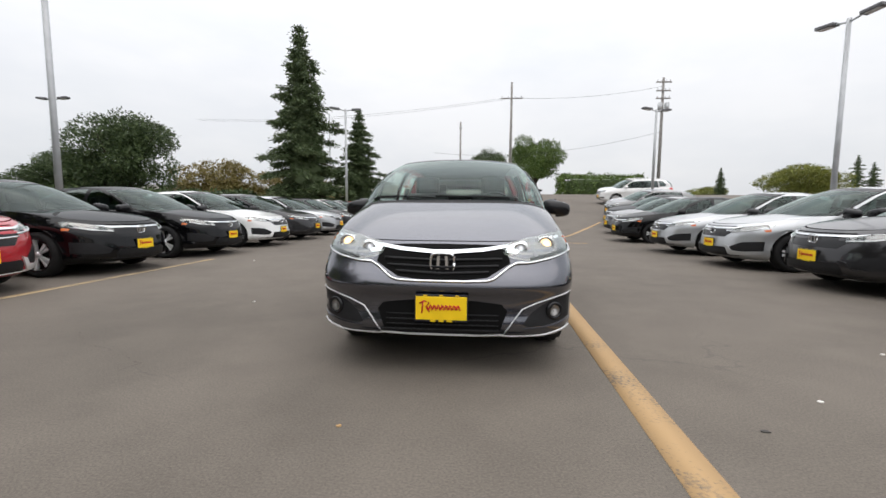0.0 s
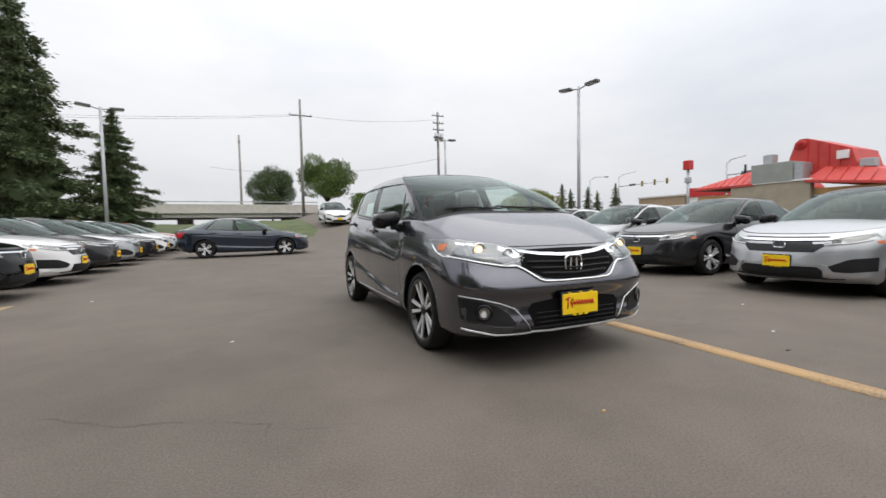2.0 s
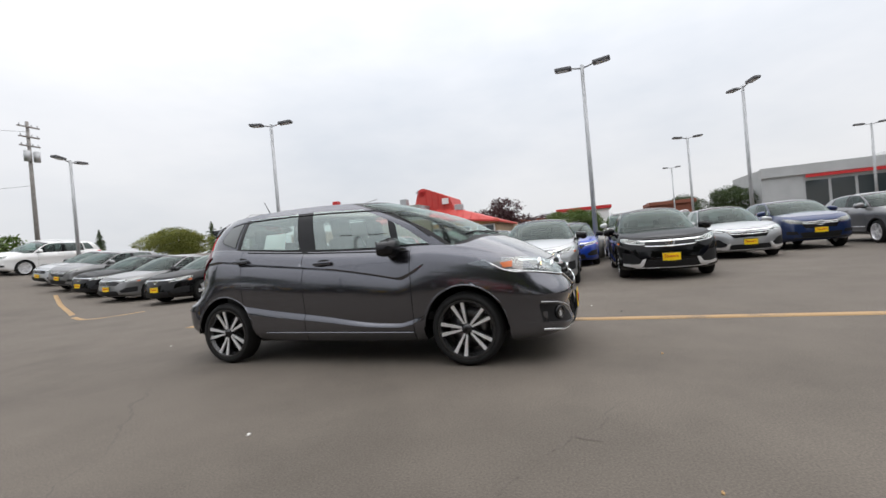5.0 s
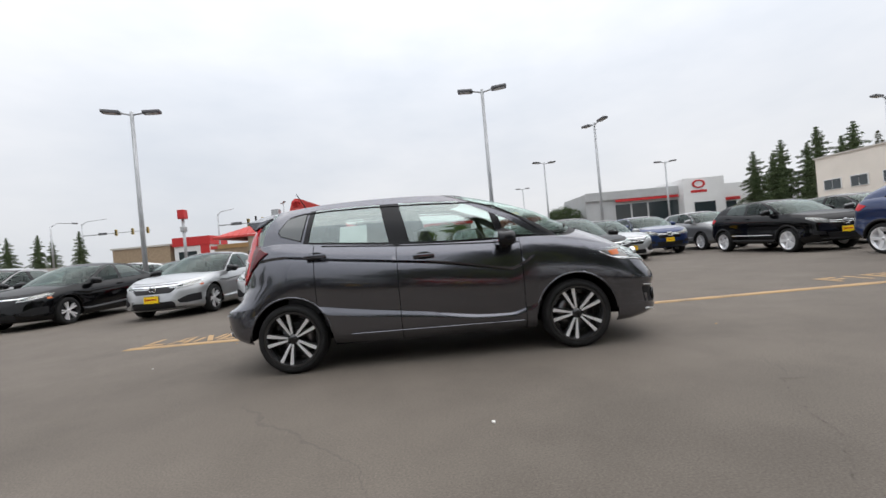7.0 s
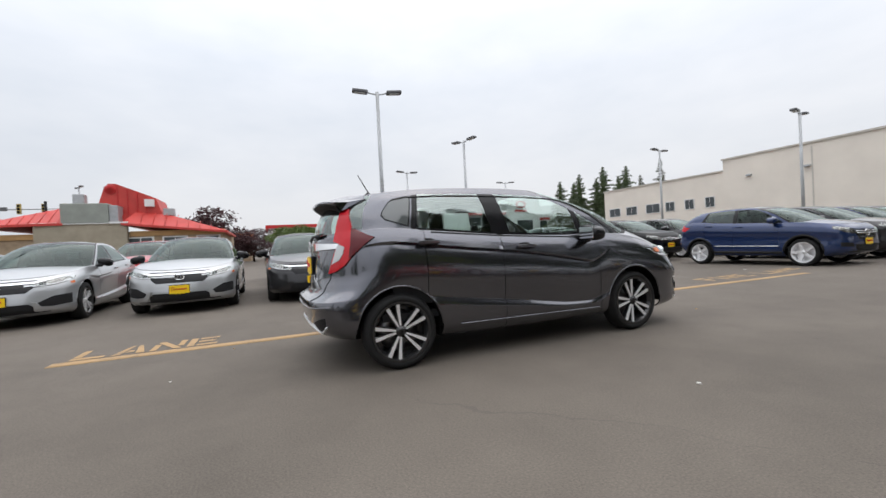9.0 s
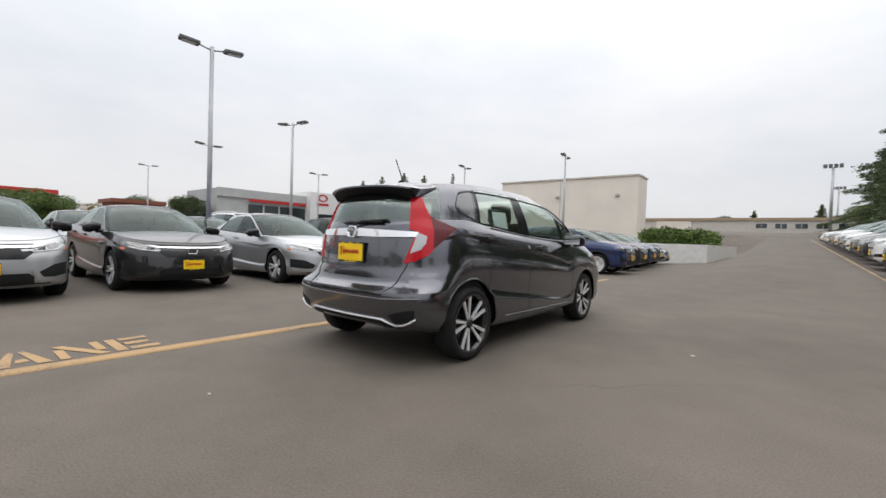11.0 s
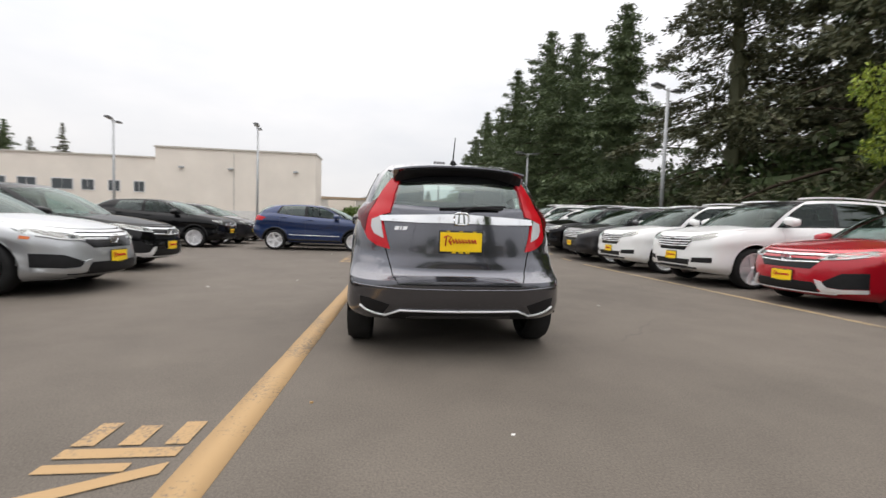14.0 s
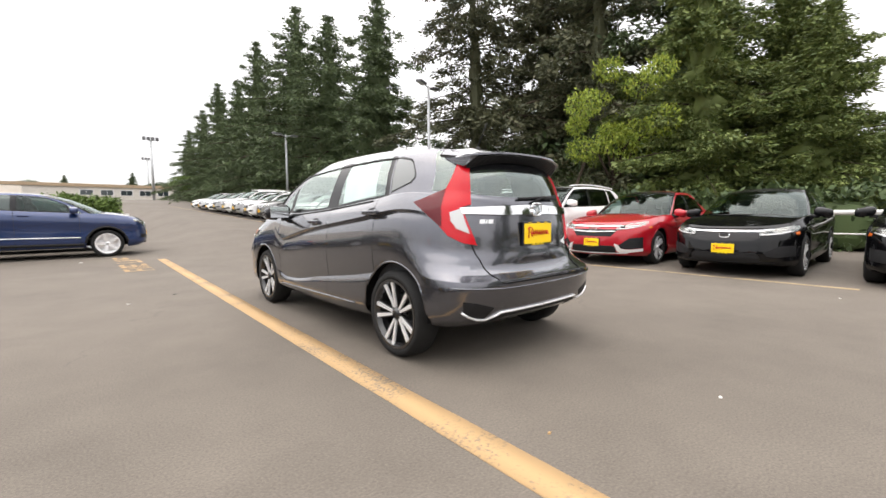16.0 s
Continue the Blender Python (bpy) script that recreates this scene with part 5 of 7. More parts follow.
def crossover_look(car, tree, S, made):
    fb = made["front_bumper"]
    k = 0.10 if S is SUV else 0.0
    wd = 1.12 if S is SUV else 1.0
    for sg in (-1, 1):
        f = (lambda p: p) if sg < 0 else flip
        hl = part("headlight", drape(tree, f([(-0.40 * wd, 0.84 + k), (-0.60 * wd, 0.895 + k), (-0.78 * wd, 0.935 + k), (-0.815 * wd, 0.88 + k), (-0.70 * wd, 0.785 + k), (-0.44 * wd, 0.745 + k)]), "front", 0.007, 0.015, 0.05), LAMP_MID, car)
        part("headlight_lens", drape(tree, f([(-0.39 * wd, 0.845 + k), (-0.60 * wd, 0.90 + k), (-0.785 * wd, 0.94 + k), (-0.82 * wd, 0.88 + k), (-0.70 * wd, 0.78 + k), (-0.43 * wd, 0.74 + k)]), "front", 0.02, -0.014, 0.05, True), LENS, hl)
        part("fog_pod", drape(tree, f([(-0.78 * wd, 0.56), (-0.56, 0.54), (-0.52, 0.45), (-0.78 * wd, 0.46)]), "front", 0.004, 0.02, 0.05), PLASTIC, fb)
        part("tail_lamp", drape(tree, f([(-0.46, 1.12), (-0.80, 1.15), (-0.82, 1.0), (-0.62, 0.92), (-0.46, 1.02)]), "rear", 0.010, 0.02, 0.05), RED_LAMP, car)
        part("tail_lamp_side", drape(tree, [(S["low_yr"][-1][1] - 0.42, 1.08 + k), (S["low_yr"][-1][1] - 0.20, 1.13 + k), (S["low_yr"][-1][1] - 0.14, 1.0 + k), (S["low_yr"][-1][1] - 0.26, 0.97 + k)], "x-" if sg < 0 else "x+", 0.008, 0.02, 0.05), RED_LAMP, car)
        sd = "x-" if sg < 0 else "x+"
        part("door_sill_line", joined("door_sill_line", [rod_on(tree, [(-0.8, 0.50), (0.85, 0.52)], sd, 0.012, 0.006)]), ALLOY if S is CROSSOVER else PLASTIC, car)
        part("sill_cladding", joined("sill_cladding", [rod_on(tree, [(-0.86, 0.33), (0.86, 0.35)], sd, 0.035, -0.008)]), PLASTIC, car)
        if S is SUV:
            pts = [(sg * (0.66 - 0.02 * abs(y)), y, float(smooth_curve(S["rail"])(y)) + 0.065) for y in np.linspace(-0.3, 2.0, 12)]
            part("roof_rail", joined("roof_rail", [tube(pts, 0.018, 6)]), ALLOY, car)
    part("grille", drape(tree, [(-0.42 * wd, 0.83 + k), (0.42 * wd, 0.83 + k), (0.44 * wd, 0.74 + k), (0.36, 0.62 + k * 0.5), (-0.36, 0.62 + k * 0.5), (-0.44 * wd, 0.74 + k)], "front", 0.004, 0.02, 0.05), GLOSS_BLACK, fb)
    for zz in ((0.80 + k, 0.755 + k) if S is CROSSOVER else (0.80 + k, 0.75 + k, 0.70 + k, 0.655 + k)):
        part("grille_bar", joined("grille_bar", [rod_on(tree, [(-0.42 * wd, zz), (0, zz - 0.01), (0.42 * wd, zz)], "front", 0.014, 0.012)]), CHROME, fb)
    part("lower_grille", drape(tree, [(-0.50, 0.50), (0.50, 0.50), (0.44, 0.34), (-0.44, 0.34)], "front", 0.003, 0.02, 0.05), PLASTIC, fb)
    part("lip_line", joined("lip_line", [rod_on(tree, [(-0.62, 0.34), (0, 0.33), (0.62, 0.34)], "front", 0.02, 0.006)]), PLASTIC, fb)
    badge(car, 0, ray_y(tree, 0, 0.755 + k, "front") - 0.02, 0.76 + k, "front", 0.13)
    plate(car, ray_y(tree, 0, 0.53, "front") - 0.014, 0.56, "front")


HATCH["rims"] = "split"
SEDAN["rims"], BIG_SEDAN["rims"] = "star", "star"
CROSSOVER["rims"], SUV["rims"] = "five", "five"
SIDE_FADE = [(-0.95, 0.0), (-0.70, 0.85), (-0.4, 1.0), (1.2, 1.0), (1.5, 0.4), (1.62, 0.0)]
HATCH["crease"] = ([(-2.2, 0.60), (-0.9, 0.67), (-0.69, 0.735), (-0.51, 0.79), (-0.16, 0.86), (0.34, 0.925), (0.79, 0.975), (1.21, 1.03), (1.5, 1.06), (2.1, 1.0)], [(-2.2, 0.34), (-0.8, 0.345), (-0.33, 0.385), (0.03, 0.44), (0.73, 0.53), (1.0, 0.57), (2.1, 0.6)], SIDE_FADE)
HATCH["rail_from"] = 0.84
HATCH["boat"], HATCH["boat_low"] = 0.08, 0.085
SEDAN["crease"] = BIG_SEDAN["crease"] = ([(-2.4, 0.60), (-1.4, 0.68), (-0.6, 0.73), (0.4, 0.80), (1.4, 0.87), (2.6, 0.86)], [(-2.4, 0.33), (-0.8, 0.34), (0.2, 0.39), (1.0, 0.45), (2.6, 0.5)], [(-1.25, 0.0), (-0.8, 1.0), (1.3, 1.0), (1.9, 0.0)])

# ---- ground ----
def ground_z(x, y):
    """Level lot; the lane climbs gently to the south and, at its east side, to the north."""
    t = np.clip((y - 9.0) / 32.0, 0, 1)
    side = np.clip((x + 2.0) / 6.0, 0, 1)
    south = np.clip(-y - 6.0, 0, 80)
    ramp = 1.0 - np.clip((x + 0.75) / 0.9, 0, 1) * np.clip((62.0 + y) / 8.0, 0, 1)
    return 2.6 * t * t * (3 - 2 * t) * side * side * (3 - 2 * side) + 0.05 * south * np.clip(south / 5.0, 0, 1) * ramp


def asphalt_mat():
    m = base_mat("worn_asphalt", (0.15, 0.14, 0.13), 0.85, spec=0.3)
    nt = m.node_tree
    b = nt.nodes["Principled BSDF"]
    tc = nt.nodes.new("ShaderNodeTexCoord")

    def tex(kind, scale, detail=6, rough=0.6):
        n = nt.nodes.new(kind)
        n.inputs["Scale"].default_value = scale
        if kind == "ShaderNodeTexNoise":
            n.inputs["Detail"].default_value, n.inputs["Roughness"].default_value = detail, rough
        nt.links.new(tc.outputs["Object"], n.inputs["Vector"])
        return n

    big, mid, fine = tex("ShaderNodeTexNoise", 0.22, 5), tex("ShaderNodeTexNoise", 1.7, 6), tex("ShaderNodeTexNoise", 95.0, 3, 0.7)
    ramp = nt.nodes.new("ShaderNodeValToRGB")
    ramp.color_ramp.elements[0].position, ramp.color_ramp.elements[0].color = 0.30, (0.112, 0.096, 0.080, 1)
    ramp.color_ramp.elements[1].position, ramp.color_ramp.elements[1].color = 0.72, (0.140, 0.121, 0.101, 1)
    nt.links.new(big.outputs["Fac"], ramp.inputs[0])

    def mult(a, node, lo, hi, f0=0.3, f1=0.7):
        r = nt.nodes.new("ShaderNodeMapRange")
        r.inputs["From Min"].default_value, r.inputs["From Max"].default_value = f0, f1
        r.inputs["To Min"].default_value, r.inputs["To Max"].default_value = lo, hi
        nt.links.new(node, r.inputs["Value"])
        mx = nt.nodes.new("ShaderNodeMixRGB")
        mx.blend_type = "MULTIPLY"
        mx.inputs[0].default_value = 1
        nt.links.new(a, mx.inputs[1])
        nt.links.new(r.outputs[0], mx.inputs[2])
        return mx.outputs[0]

    c = mult(ramp.outputs[0], mid.outputs["Fac"], 0.93, 1.07)
    blot = tex("ShaderNodeTexNoise", 0.55, 9, 0.72)
    c = mult(c, blot.outputs["Fac"], 0.90, 1.04, 0.36, 0.52)
    c = mult(c, fine.outputs["Fac"], 0.72, 1.28)
    # an old worn patch beside the lane, with a ragged edge
    off = nt.nodes.new("ShaderNodeVectorMath")
    off.operation = "SUBTRACT"
    off.inputs[1].default_value = (-2.75, -1.85, 0)
    nt.links.new(tc.outputs["Object"], off.inputs[0])
    flat = nt.nodes.new("ShaderNodeVectorMath")
    flat.operation = "MULTIPLY"
    flat.inputs[1].default_value = (0.80, 0.68, 0)
    nt.links.new(off.outputs[0], flat.inputs[0])
    dist = nt.nodes.new("ShaderNodeVectorMath")
    dist.operation = "LENGTH"
    nt.links.new(flat.outputs[0], dist.inputs[0])
    rag = tex("ShaderNodeTexNoise", 2.6, 8, 0.68)
    rough_edge = nt.nodes.new("ShaderNodeMath")
    rough_edge.operation = "MULTIPLY_ADD"
    rough_edge.inputs[1].default_value = 0.9
    nt.links.new(rag.outputs["Fac"], rough_edge.inputs[0])
    nt.links.new(dist.outputs["Value"], rough_edge.inputs[2])
    c = mult(c, rough_edge.outputs[0], 0.91, 1.0, 1.22, 1.50)
    # hairline cracks of uneven width
    warp = tex("ShaderNodeTexNoise", 1.1, 4)
    add = nt.nodes.new("ShaderNodeMixRGB")
    add.blend_type = "ADD"
    add.inputs[0].default_value = 0.55
    nt.links.new(tc.outputs["Object"], add.inputs[1])
    nt.links.new(warp.outputs["Color"], add.inputs[2])
    vor = nt.nodes.new("ShaderNodeTexVoronoi")
    vor.feature = "DISTANCE_TO_EDGE"
    vor.inputs["Scale"].default_value = 0.23
    nt.links.new(add.outputs[0], vor.inputs["Vector"])
    crack_on = tex("ShaderNodeTexNoise", 0.35, 2)
    wid = nt.nodes.new("ShaderNodeMapRange")
    wid.inputs["From Min"].default_value, wid.inputs["From Max"].default_value = 0.5, 0.68
    wid.inputs["To Min"].default_value, wid.inputs["To Max"].default_value = 0.0, 0.0030
    nt.links.new(crack_on.outputs["Fac"], wid.inputs["Value"])
    less = nt.nodes.new("ShaderNodeMath")
    less.operation = "LESS_THAN"
    nt.links.new(vor.outputs["Distance"], less.inputs[0])
    nt.links.new(wid.outputs[0], less.inputs[1])
    mx = nt.nodes.new("ShaderNodeMixRGB")
    mx.inputs[2].default_value = (0.045, 0.042, 0.04, 1)
    sc = nt.nodes.new("ShaderNodeMath")
    sc.operation = "MULTIPLY"
    sc.inputs[1].default_value = 0.22
    nt.links.new(less.outputs[0], sc.inputs[0])
    nt.links.new(sc.outputs[0], mx.inputs[0])
    nt.links.new(c, mx.inputs[1])
    nt.links.new(mx.outputs[0], b.inputs["Base Color"])
    bp = nt.nodes.new("ShaderNodeBump")
    bp.inputs["Strength"].default_value, bp.inputs["Distance"].default_value = 0.28, 0.005
    nt.links.new(fine.outputs["Fac"], bp.inputs["Height"])
    nt.links.new(bp.outputs[0], b.inputs["Normal"])
    return m


ASPHALT = asphalt_mat()
xs = np.unique(np.r_[np.linspace(-2200, -80, 12), np.linspace(-80, 80, 81), np.linspace(80, 2200, 12)])
ys = np.unique(np.r_[np.linspace(-2200, -80, 12), np.linspace(-80, 80, 101), np.linspace(80, 2200, 12)])
gv = [(x, y, float(ground_z(x, y))) for y in ys for x in xs]
gf = [(j * len(xs) + i, j * len(xs) + i + 1, (j + 1) * len(xs) + i + 1, (j + 1) * len(xs) + i) for j in range(len(ys) - 1) for i in range(len(xs) - 1)]
ground = part("ground", mesh_from("ground", gv, gf), ASPHALT, None)
tagged(ground, "worn grey-brown asphalt lot with hairline cracks", "ground", kind="structure")

# ---- the car in the middle and the rows of parked cars ----
hero = build_car(HATCH, hatch_look, True, "dark grey metallic small hatchback with yellow dealer plates", "car")
hero.name = "hatchback"

KINDS = {
    "sedan": build_car(SEDAN, sedan_look, False, "silver compact sedan parked in a row", "car"),
    "big": build_car(BIG_SEDAN, sedan_look, False, "black midsize sedan parked in a row", "car"),
    "cross": build_car(CROSSOVER, crossover_look, False, "blue small crossover parked in a row", "car"),
    "suv": build_car(SUV, crossover_look, False, "white three-row suv parked in a row", "car"),
}
NOSE = {"sedan": 2.27, "big": 2.35, "cross": 2.16, "suv": 2.37}
WORDS = {"sedan": "compact sedan", "big": "midsize sedan", "cross": "small crossover", "suv": "three-row suv"}
SHADE = {"silver": "silver", "black": "glossy black", "white": "white", "dark_grey": "dark grey", "warm_grey": "warm grey", "navy": "navy blue", "blue": "bright blue", "teal": "dark teal-blue", "red": "deep red"}
used_first = set()


def park(kind, colour, nose_x, y, heading, row, note="parked nose out"):
    """heading: 'w' nose to -x, 'e' nose to +x, or degrees."""
    rz = {"w": -90, "e": 90}.get(heading, heading)
    d = Matrix.Rotation(radians(rz), 4, "Z") @ Vector((0, -NOSE[kind], 0))
    x0, y0 = nose_x - d.x, y - d.y
    z = float(ground_z(x0, y0))
    slope = math.degrees(math.atan(float(ground_z(x0, y0 + 0.9) - ground_z(x0, y0 - 0.9)) / 1.8))
    m = Matrix.Translation((x0, y0, z)) @ Matrix.Rotation(radians(slope), 4, "X") @ Matrix.Rotation(radians(rz), 4, "Z")
    src = KINDS[kind]
    if kind in used_first:
        ob = copy_thing(src, m)
    else:
        used_first.add(kind)
        ob = src
        ob.matrix_basis = m
    for o in (ob, *ob.children_recursive):
        for s in o.material_slots:
            if s.material in PAINT.values():
                s.material = PAINT[colour]
    tagged(ob, f"{SHADE[colour]} {WORDS[kind]} with yellow plate, {note}", "car", row)
    return ob


EAST = "cars in the east row"
for kind, colour, nx, y in (("big", "black", 4.75, -3.75), ("sedan", "silver", 4.15, -1.2), ("sedan", "dark_grey", 4.55, 1.35), ("sedan", "silver", 4.5, 3.65), ("sedan", "silver", 4.5, 6.1), ("sedan", "black", 4.6, 9.6), ("sedan", "warm_grey", 5.2, 12.6), ("sedan", "black", 5.9, 15.2), ("cross", "warm_grey", 6.7, 17.8), ("sedan", "silver", 7.5, 20.6), ("suv", "white", 8.6, 26.5)):
    park(kind, colour, nx, y, "w", EAST)
for kind, colour, nx, y in (("sedan", "blue", 9.5, -1.75), ("sedan", "silver", 9.9, 1.2), ("sedan", "dark_grey", 9.9, 8.2), ("suv", "white", 11.0, -3.95), ("sedan", "silver", 10.6, 10.6), ("sedan", "white", 11.4, 13.2), ("sedan", "red", 12.2, 15.6)):
    park(kind, colour, nx, y, "w", "cars in the second east row")
for kind, colour, nx, y in (("big", "silver", 8.8, -6.3), ("cross", "navy", 10.9, -8.7), ("cross", "black", 6.2, -10.7), ("cross", "navy", 1.0, -10.6), ("cross", "dark_grey", 1.2, -13.2), ("cross", "navy", 1.4, -15.7), ("cross", "navy", 1.6, -17.9), ("sedan", "silver", 1.7, -20.5), ("cross", "dark_grey", 6.3, -13.3), ("cross", "warm_grey", 11.0, -11.3), ("sedan", "black", 6.4, -16.0), ("suv", "white", 16.0, -6.2), ("sedan", "silver", 15.5, -9.0)):
    park(kind, colour, nx, y, "w", "cars in the south-east block")
WEST = "cars in the west row"
west = [("sedan", "black", 1.65), ("sedan", "black", 4.05), ("sedan", "white", 6.4), ("sedan", "dark_grey", 8.8), ("sedan", "silver", 11.2), ("sedan", "dark_grey", 13.6), ("sedan", "white", 16.0), ("sedan", "silver", 18.4), ("sedan", "red", 20.8),
        ("big", "red", -0.55), ("suv", "white", -3.0), ("suv", "white", -5.5), ("suv", "dark_grey", -8.0), ("suv", "black", -10.4), ("cross", "white", -12.8), ("suv", "white", -15.2), ("cross", "dark_grey", -17.6), ("cross", "warm_grey", -20.0), ("cross", "white", -22.4), ("cross", "silver", -24.8), ("suv", "white", -27.2), ("cross", "silver", -29.6), ("sedan", "white", -32.0), ("sedan", "silver", -34.4), ("sedan", "white", -37.0)]
for kind, colour, y in west:
    park(kind, colour, -5.1, y, "e", WEST)
park("cross", "red", 9.3, 5.45, "w", "cars in the second east row")
park("sedan", "white", 3.5, 24.4, 0, "", "standing far up the lane")
park("sedan", "teal", 0.1, 13.7, "e", "", "parked across the lane end")

# ---- painted markings ----
def road_paint(name, color, wear):
    m = base_mat(name, color, 0.75, spec=0.3)
    nt = m.node_tree
    b = nt.nodes["Principled BSDF"]
    tc = nt.nodes.new("ShaderNodeTexCoord")
    a, c = nt.nodes.new("ShaderNodeTexNoise"), nt.nodes.new("ShaderNodeTexNoise")
    a.inputs["Scale"].default_value, a.inputs["Detail"].default_value = 55, 5
    c.inputs["Scale"].default_value, c.inputs["Detail"].default_value = 2.3, 4
    nt.links.new(tc.outputs["Object"], a.inputs["Vector"])
    nt.links.new(tc.outputs["Object"], c.inputs["Vector"])
    add = nt.nodes.new("ShaderNodeMath")
    nt.links.new(a.outputs["Fac"], add.inputs[0])
    nt.links.new(c.outputs["Fac"], add.inputs[1])
    r = nt.nodes.new("ShaderNodeMapRange")
    r.inputs["From Min"].default_value, r.inputs["From Max"].default_value = wear, wear + 0.30
    nt.links.new(add.outputs[0], r.inputs["Value"])
    mx = nt.nodes.new("ShaderNodeMixRGB")
    mx.inputs[1].default_value = (0.13, 0.115, 0.10, 1)
    mx.inputs[2].default_value = (*color, 1)
    nt.links.new(r.outputs[0], mx.inputs[0])
    nt.links.new(mx.outputs[0], b.inputs["Base Color"])
    return m


YELLOW = road_paint("worn_yellow_road_paint", (0.40, 0.262, 0.130), 0.66)
TAN = road_paint("faded_tan_road_paint", (0.36, 0.265, 0.15), 0.72)


def ribbon(name, pts, width, mat, label, lift=0.004):
    pts = [Vector((x, y)) for x, y in pts]
    dense = []
    for a, b in zip(pts, pts[1:]):
        k = max(1, int((b - a).length / 0.4))
        dense += [a.lerp(b, i / k) for i in range(k)]
    dense.append(pts[-1])
    verts, faces = [], []
    for i, p in enumerate(dense):
        d = (dense[min(i + 1, len(dense) - 1)] - dense[max(i - 1, 0)]).normalized()
        n = Vector((-d.y, d.x)) * width / 2
        w = 1 + 0.05 * noise.noise(Vector((p.x * 3, p.y * 3, 1)))
        for q in (p - n * w, p + n * w):
            z = float(ground_z(q.x, q.y))
            verts += [(q.x, q.y, z + lift), (q.x, q.y, z - 0.002)]
    for i in range(len(dense) - 1):
        o = 4 * i
        faces += [(o, o + 2, o + 6, o + 4), (o, o + 4, o + 5, o + 1), (o + 2, o + 3, o + 7, o + 6)]
    ob = part(name, welded(mesh_from(name, verts, faces, False)), mat, None)
    return tagged(ob, label, "road marking", kind="structure")


ribbon("lane_line", [(0.30, -46), (0.80, -16), (1.225, 4.25)], 0.17, YELLOW, "worn yellow painted fire lane line on asphalt")
ribbon("row_line", [(-5.02, -46), (-5.02, 3.2)], 0.11, TAN, "thin faded tan line along the parked row")
ribbon("island_line", [(6.2, 17.0), (4.7, 14.0), (3.5, 11.4), (2.75, 9.9), (2.45, 9.1), (2.55, 8.75), (2.95, 8.55), (3.5, 8.5)], 0.13, YELLOW, "curved worn yellow line at the row end")


def bar(u0, v0, u1, v1):
    return [(u0, v0), (u1, v0), (u1, v1), (u0, v1)]


SPINE = bar(0, 0, 0.24, 1)
STROKES = {
    "L": [bar(0, 0.26, 0.24, 1), bar(0, 0, 0.95, 0.20)],
    "A": [[(0, 0), (0.27, 0), (0.47, 1), (0.34, 1)], [(0.73, 0), (1, 0), (0.66, 1), (0.53, 1)], [(0.37, 0.2), (0.63, 0.2), (0.58, 0.42), (0.42, 0.42)]],
    "N": [bar(0, 0, 0.20, 0.70), [(0, 1), (0.26, 1), (1, 0), (0.74, 0)][::-1], bar(0.80, 0.30, 1, 1)],
    "E": [SPINE, bar(0.32, 0, 1, 0.2), bar(0.32, 0.4, 0.9, 0.6), bar(0.32, 0.8, 1, 1)],
    "F": [SPINE, bar(0.32, 0.4, 0.9, 0.6), bar(0.32, 0.8, 1, 1)],
    "I": [bar(0.3, 0, 0.56, 1)],
    "R": [SPINE, bar(0.32, 0.8, 0.8, 1), bar(0.32, 0.42, 0.8, 0.6), bar(0.84, 0.5, 1, 0.92), [(0.74, 0), (1, 0), (0.76, 0.35), (0.5, 0.35)]],
}


def stencil(word, cx, cy, length, height):
    """Stencilled capitals lying on the asphalt, read from the west."""
    step = length / len(word)
    verts, faces = [], []
    for i, ch in enumerate(word):
        for quad in STROKES[ch]:
            k = len(verts)
            for u, v in quad:
                x, y = cx + (v - 0.5) * height, cy + length / 2 - (i + u * 0.88) * step
                verts.append((x, y, float(ground_z(x, y)) + 0.005))
            faces.append((k, k + 1, k + 2, k + 3))
    me = mesh_from("lane_lettering", verts, faces, False)
    bm = bmesh.new()
    bm.from_mesh(me)
    bmesh.ops.recalc_face_normals(bm, faces=bm.faces[:])
    bm.to_mesh(me)
    bm.free()
    ob = part("lane_lettering", me, YELLOW, None)
    tagged(ob, f"worn yellow stencilled word {word} on asphalt", "road marking", kind="structure")


stencil("LANE", 1.57, 3.45, 1.38, 0.46)
stencil("FIRE", 1.60, -6.45, 1.40, 0.46)
stencil("LANE", 1.60, -8.35, 1.60, 0.46)

CRACK = base_mat("crack_shadow", (0.112, 0.099, 0.086), 0.9, spec=0.1, noise_scale=25, noise_amt=0.4)
for pts in ([(-3.05, -1.55), (-2.75, -1.71), (-2.37, -1.90)], [(-2.18, -2.0), (-1.96, -2.09), (-2.00, -2.25)]):
    fine_pts = []
    for a, b in zip(pts, pts[1:]):
        for k in range(5):
            t = k / 5
            q = Vector((a[0] + (b[0] - a[0]) * t, a[1] + (b[1] - a[1]) * t, 0.0))
            fine_pts.append((q.x + 0.09 * noise.noise(q * 6), q.y + 0.09 * noise.noise(q * 6 + Vector((9, 3, 1)))))
    fine_pts.append(pts[-1])
    verts, faces = [], []
    for k, (x, y) in enumerate(fine_pts):
        a, b = fine_pts[max(k - 1, 0)], fine_pts[min(k + 1, len(fine_pts) - 1)]
        d = Vector((b[0] - a[0], b[1] - a[1])).normalized()
        w = 0.0035 + 0.004 * abs(noise.noise(Vector((x * 5, y * 5, 2))))
        verts += [(x - d.y * w, y + d.x * w, 0.0015), (x + d.y * w, y - d.x * w, 0.0015)]
        if k:
            faces.append((2 * k - 2, 2 * k - 1, 2 * k + 1, 2 * k))
    tagged(part("pavement_crack", mesh_from("pavement_crack", verts, faces, False), CRACK, None), "thin dark ragged crack in the asphalt", "crack", kind="structure")

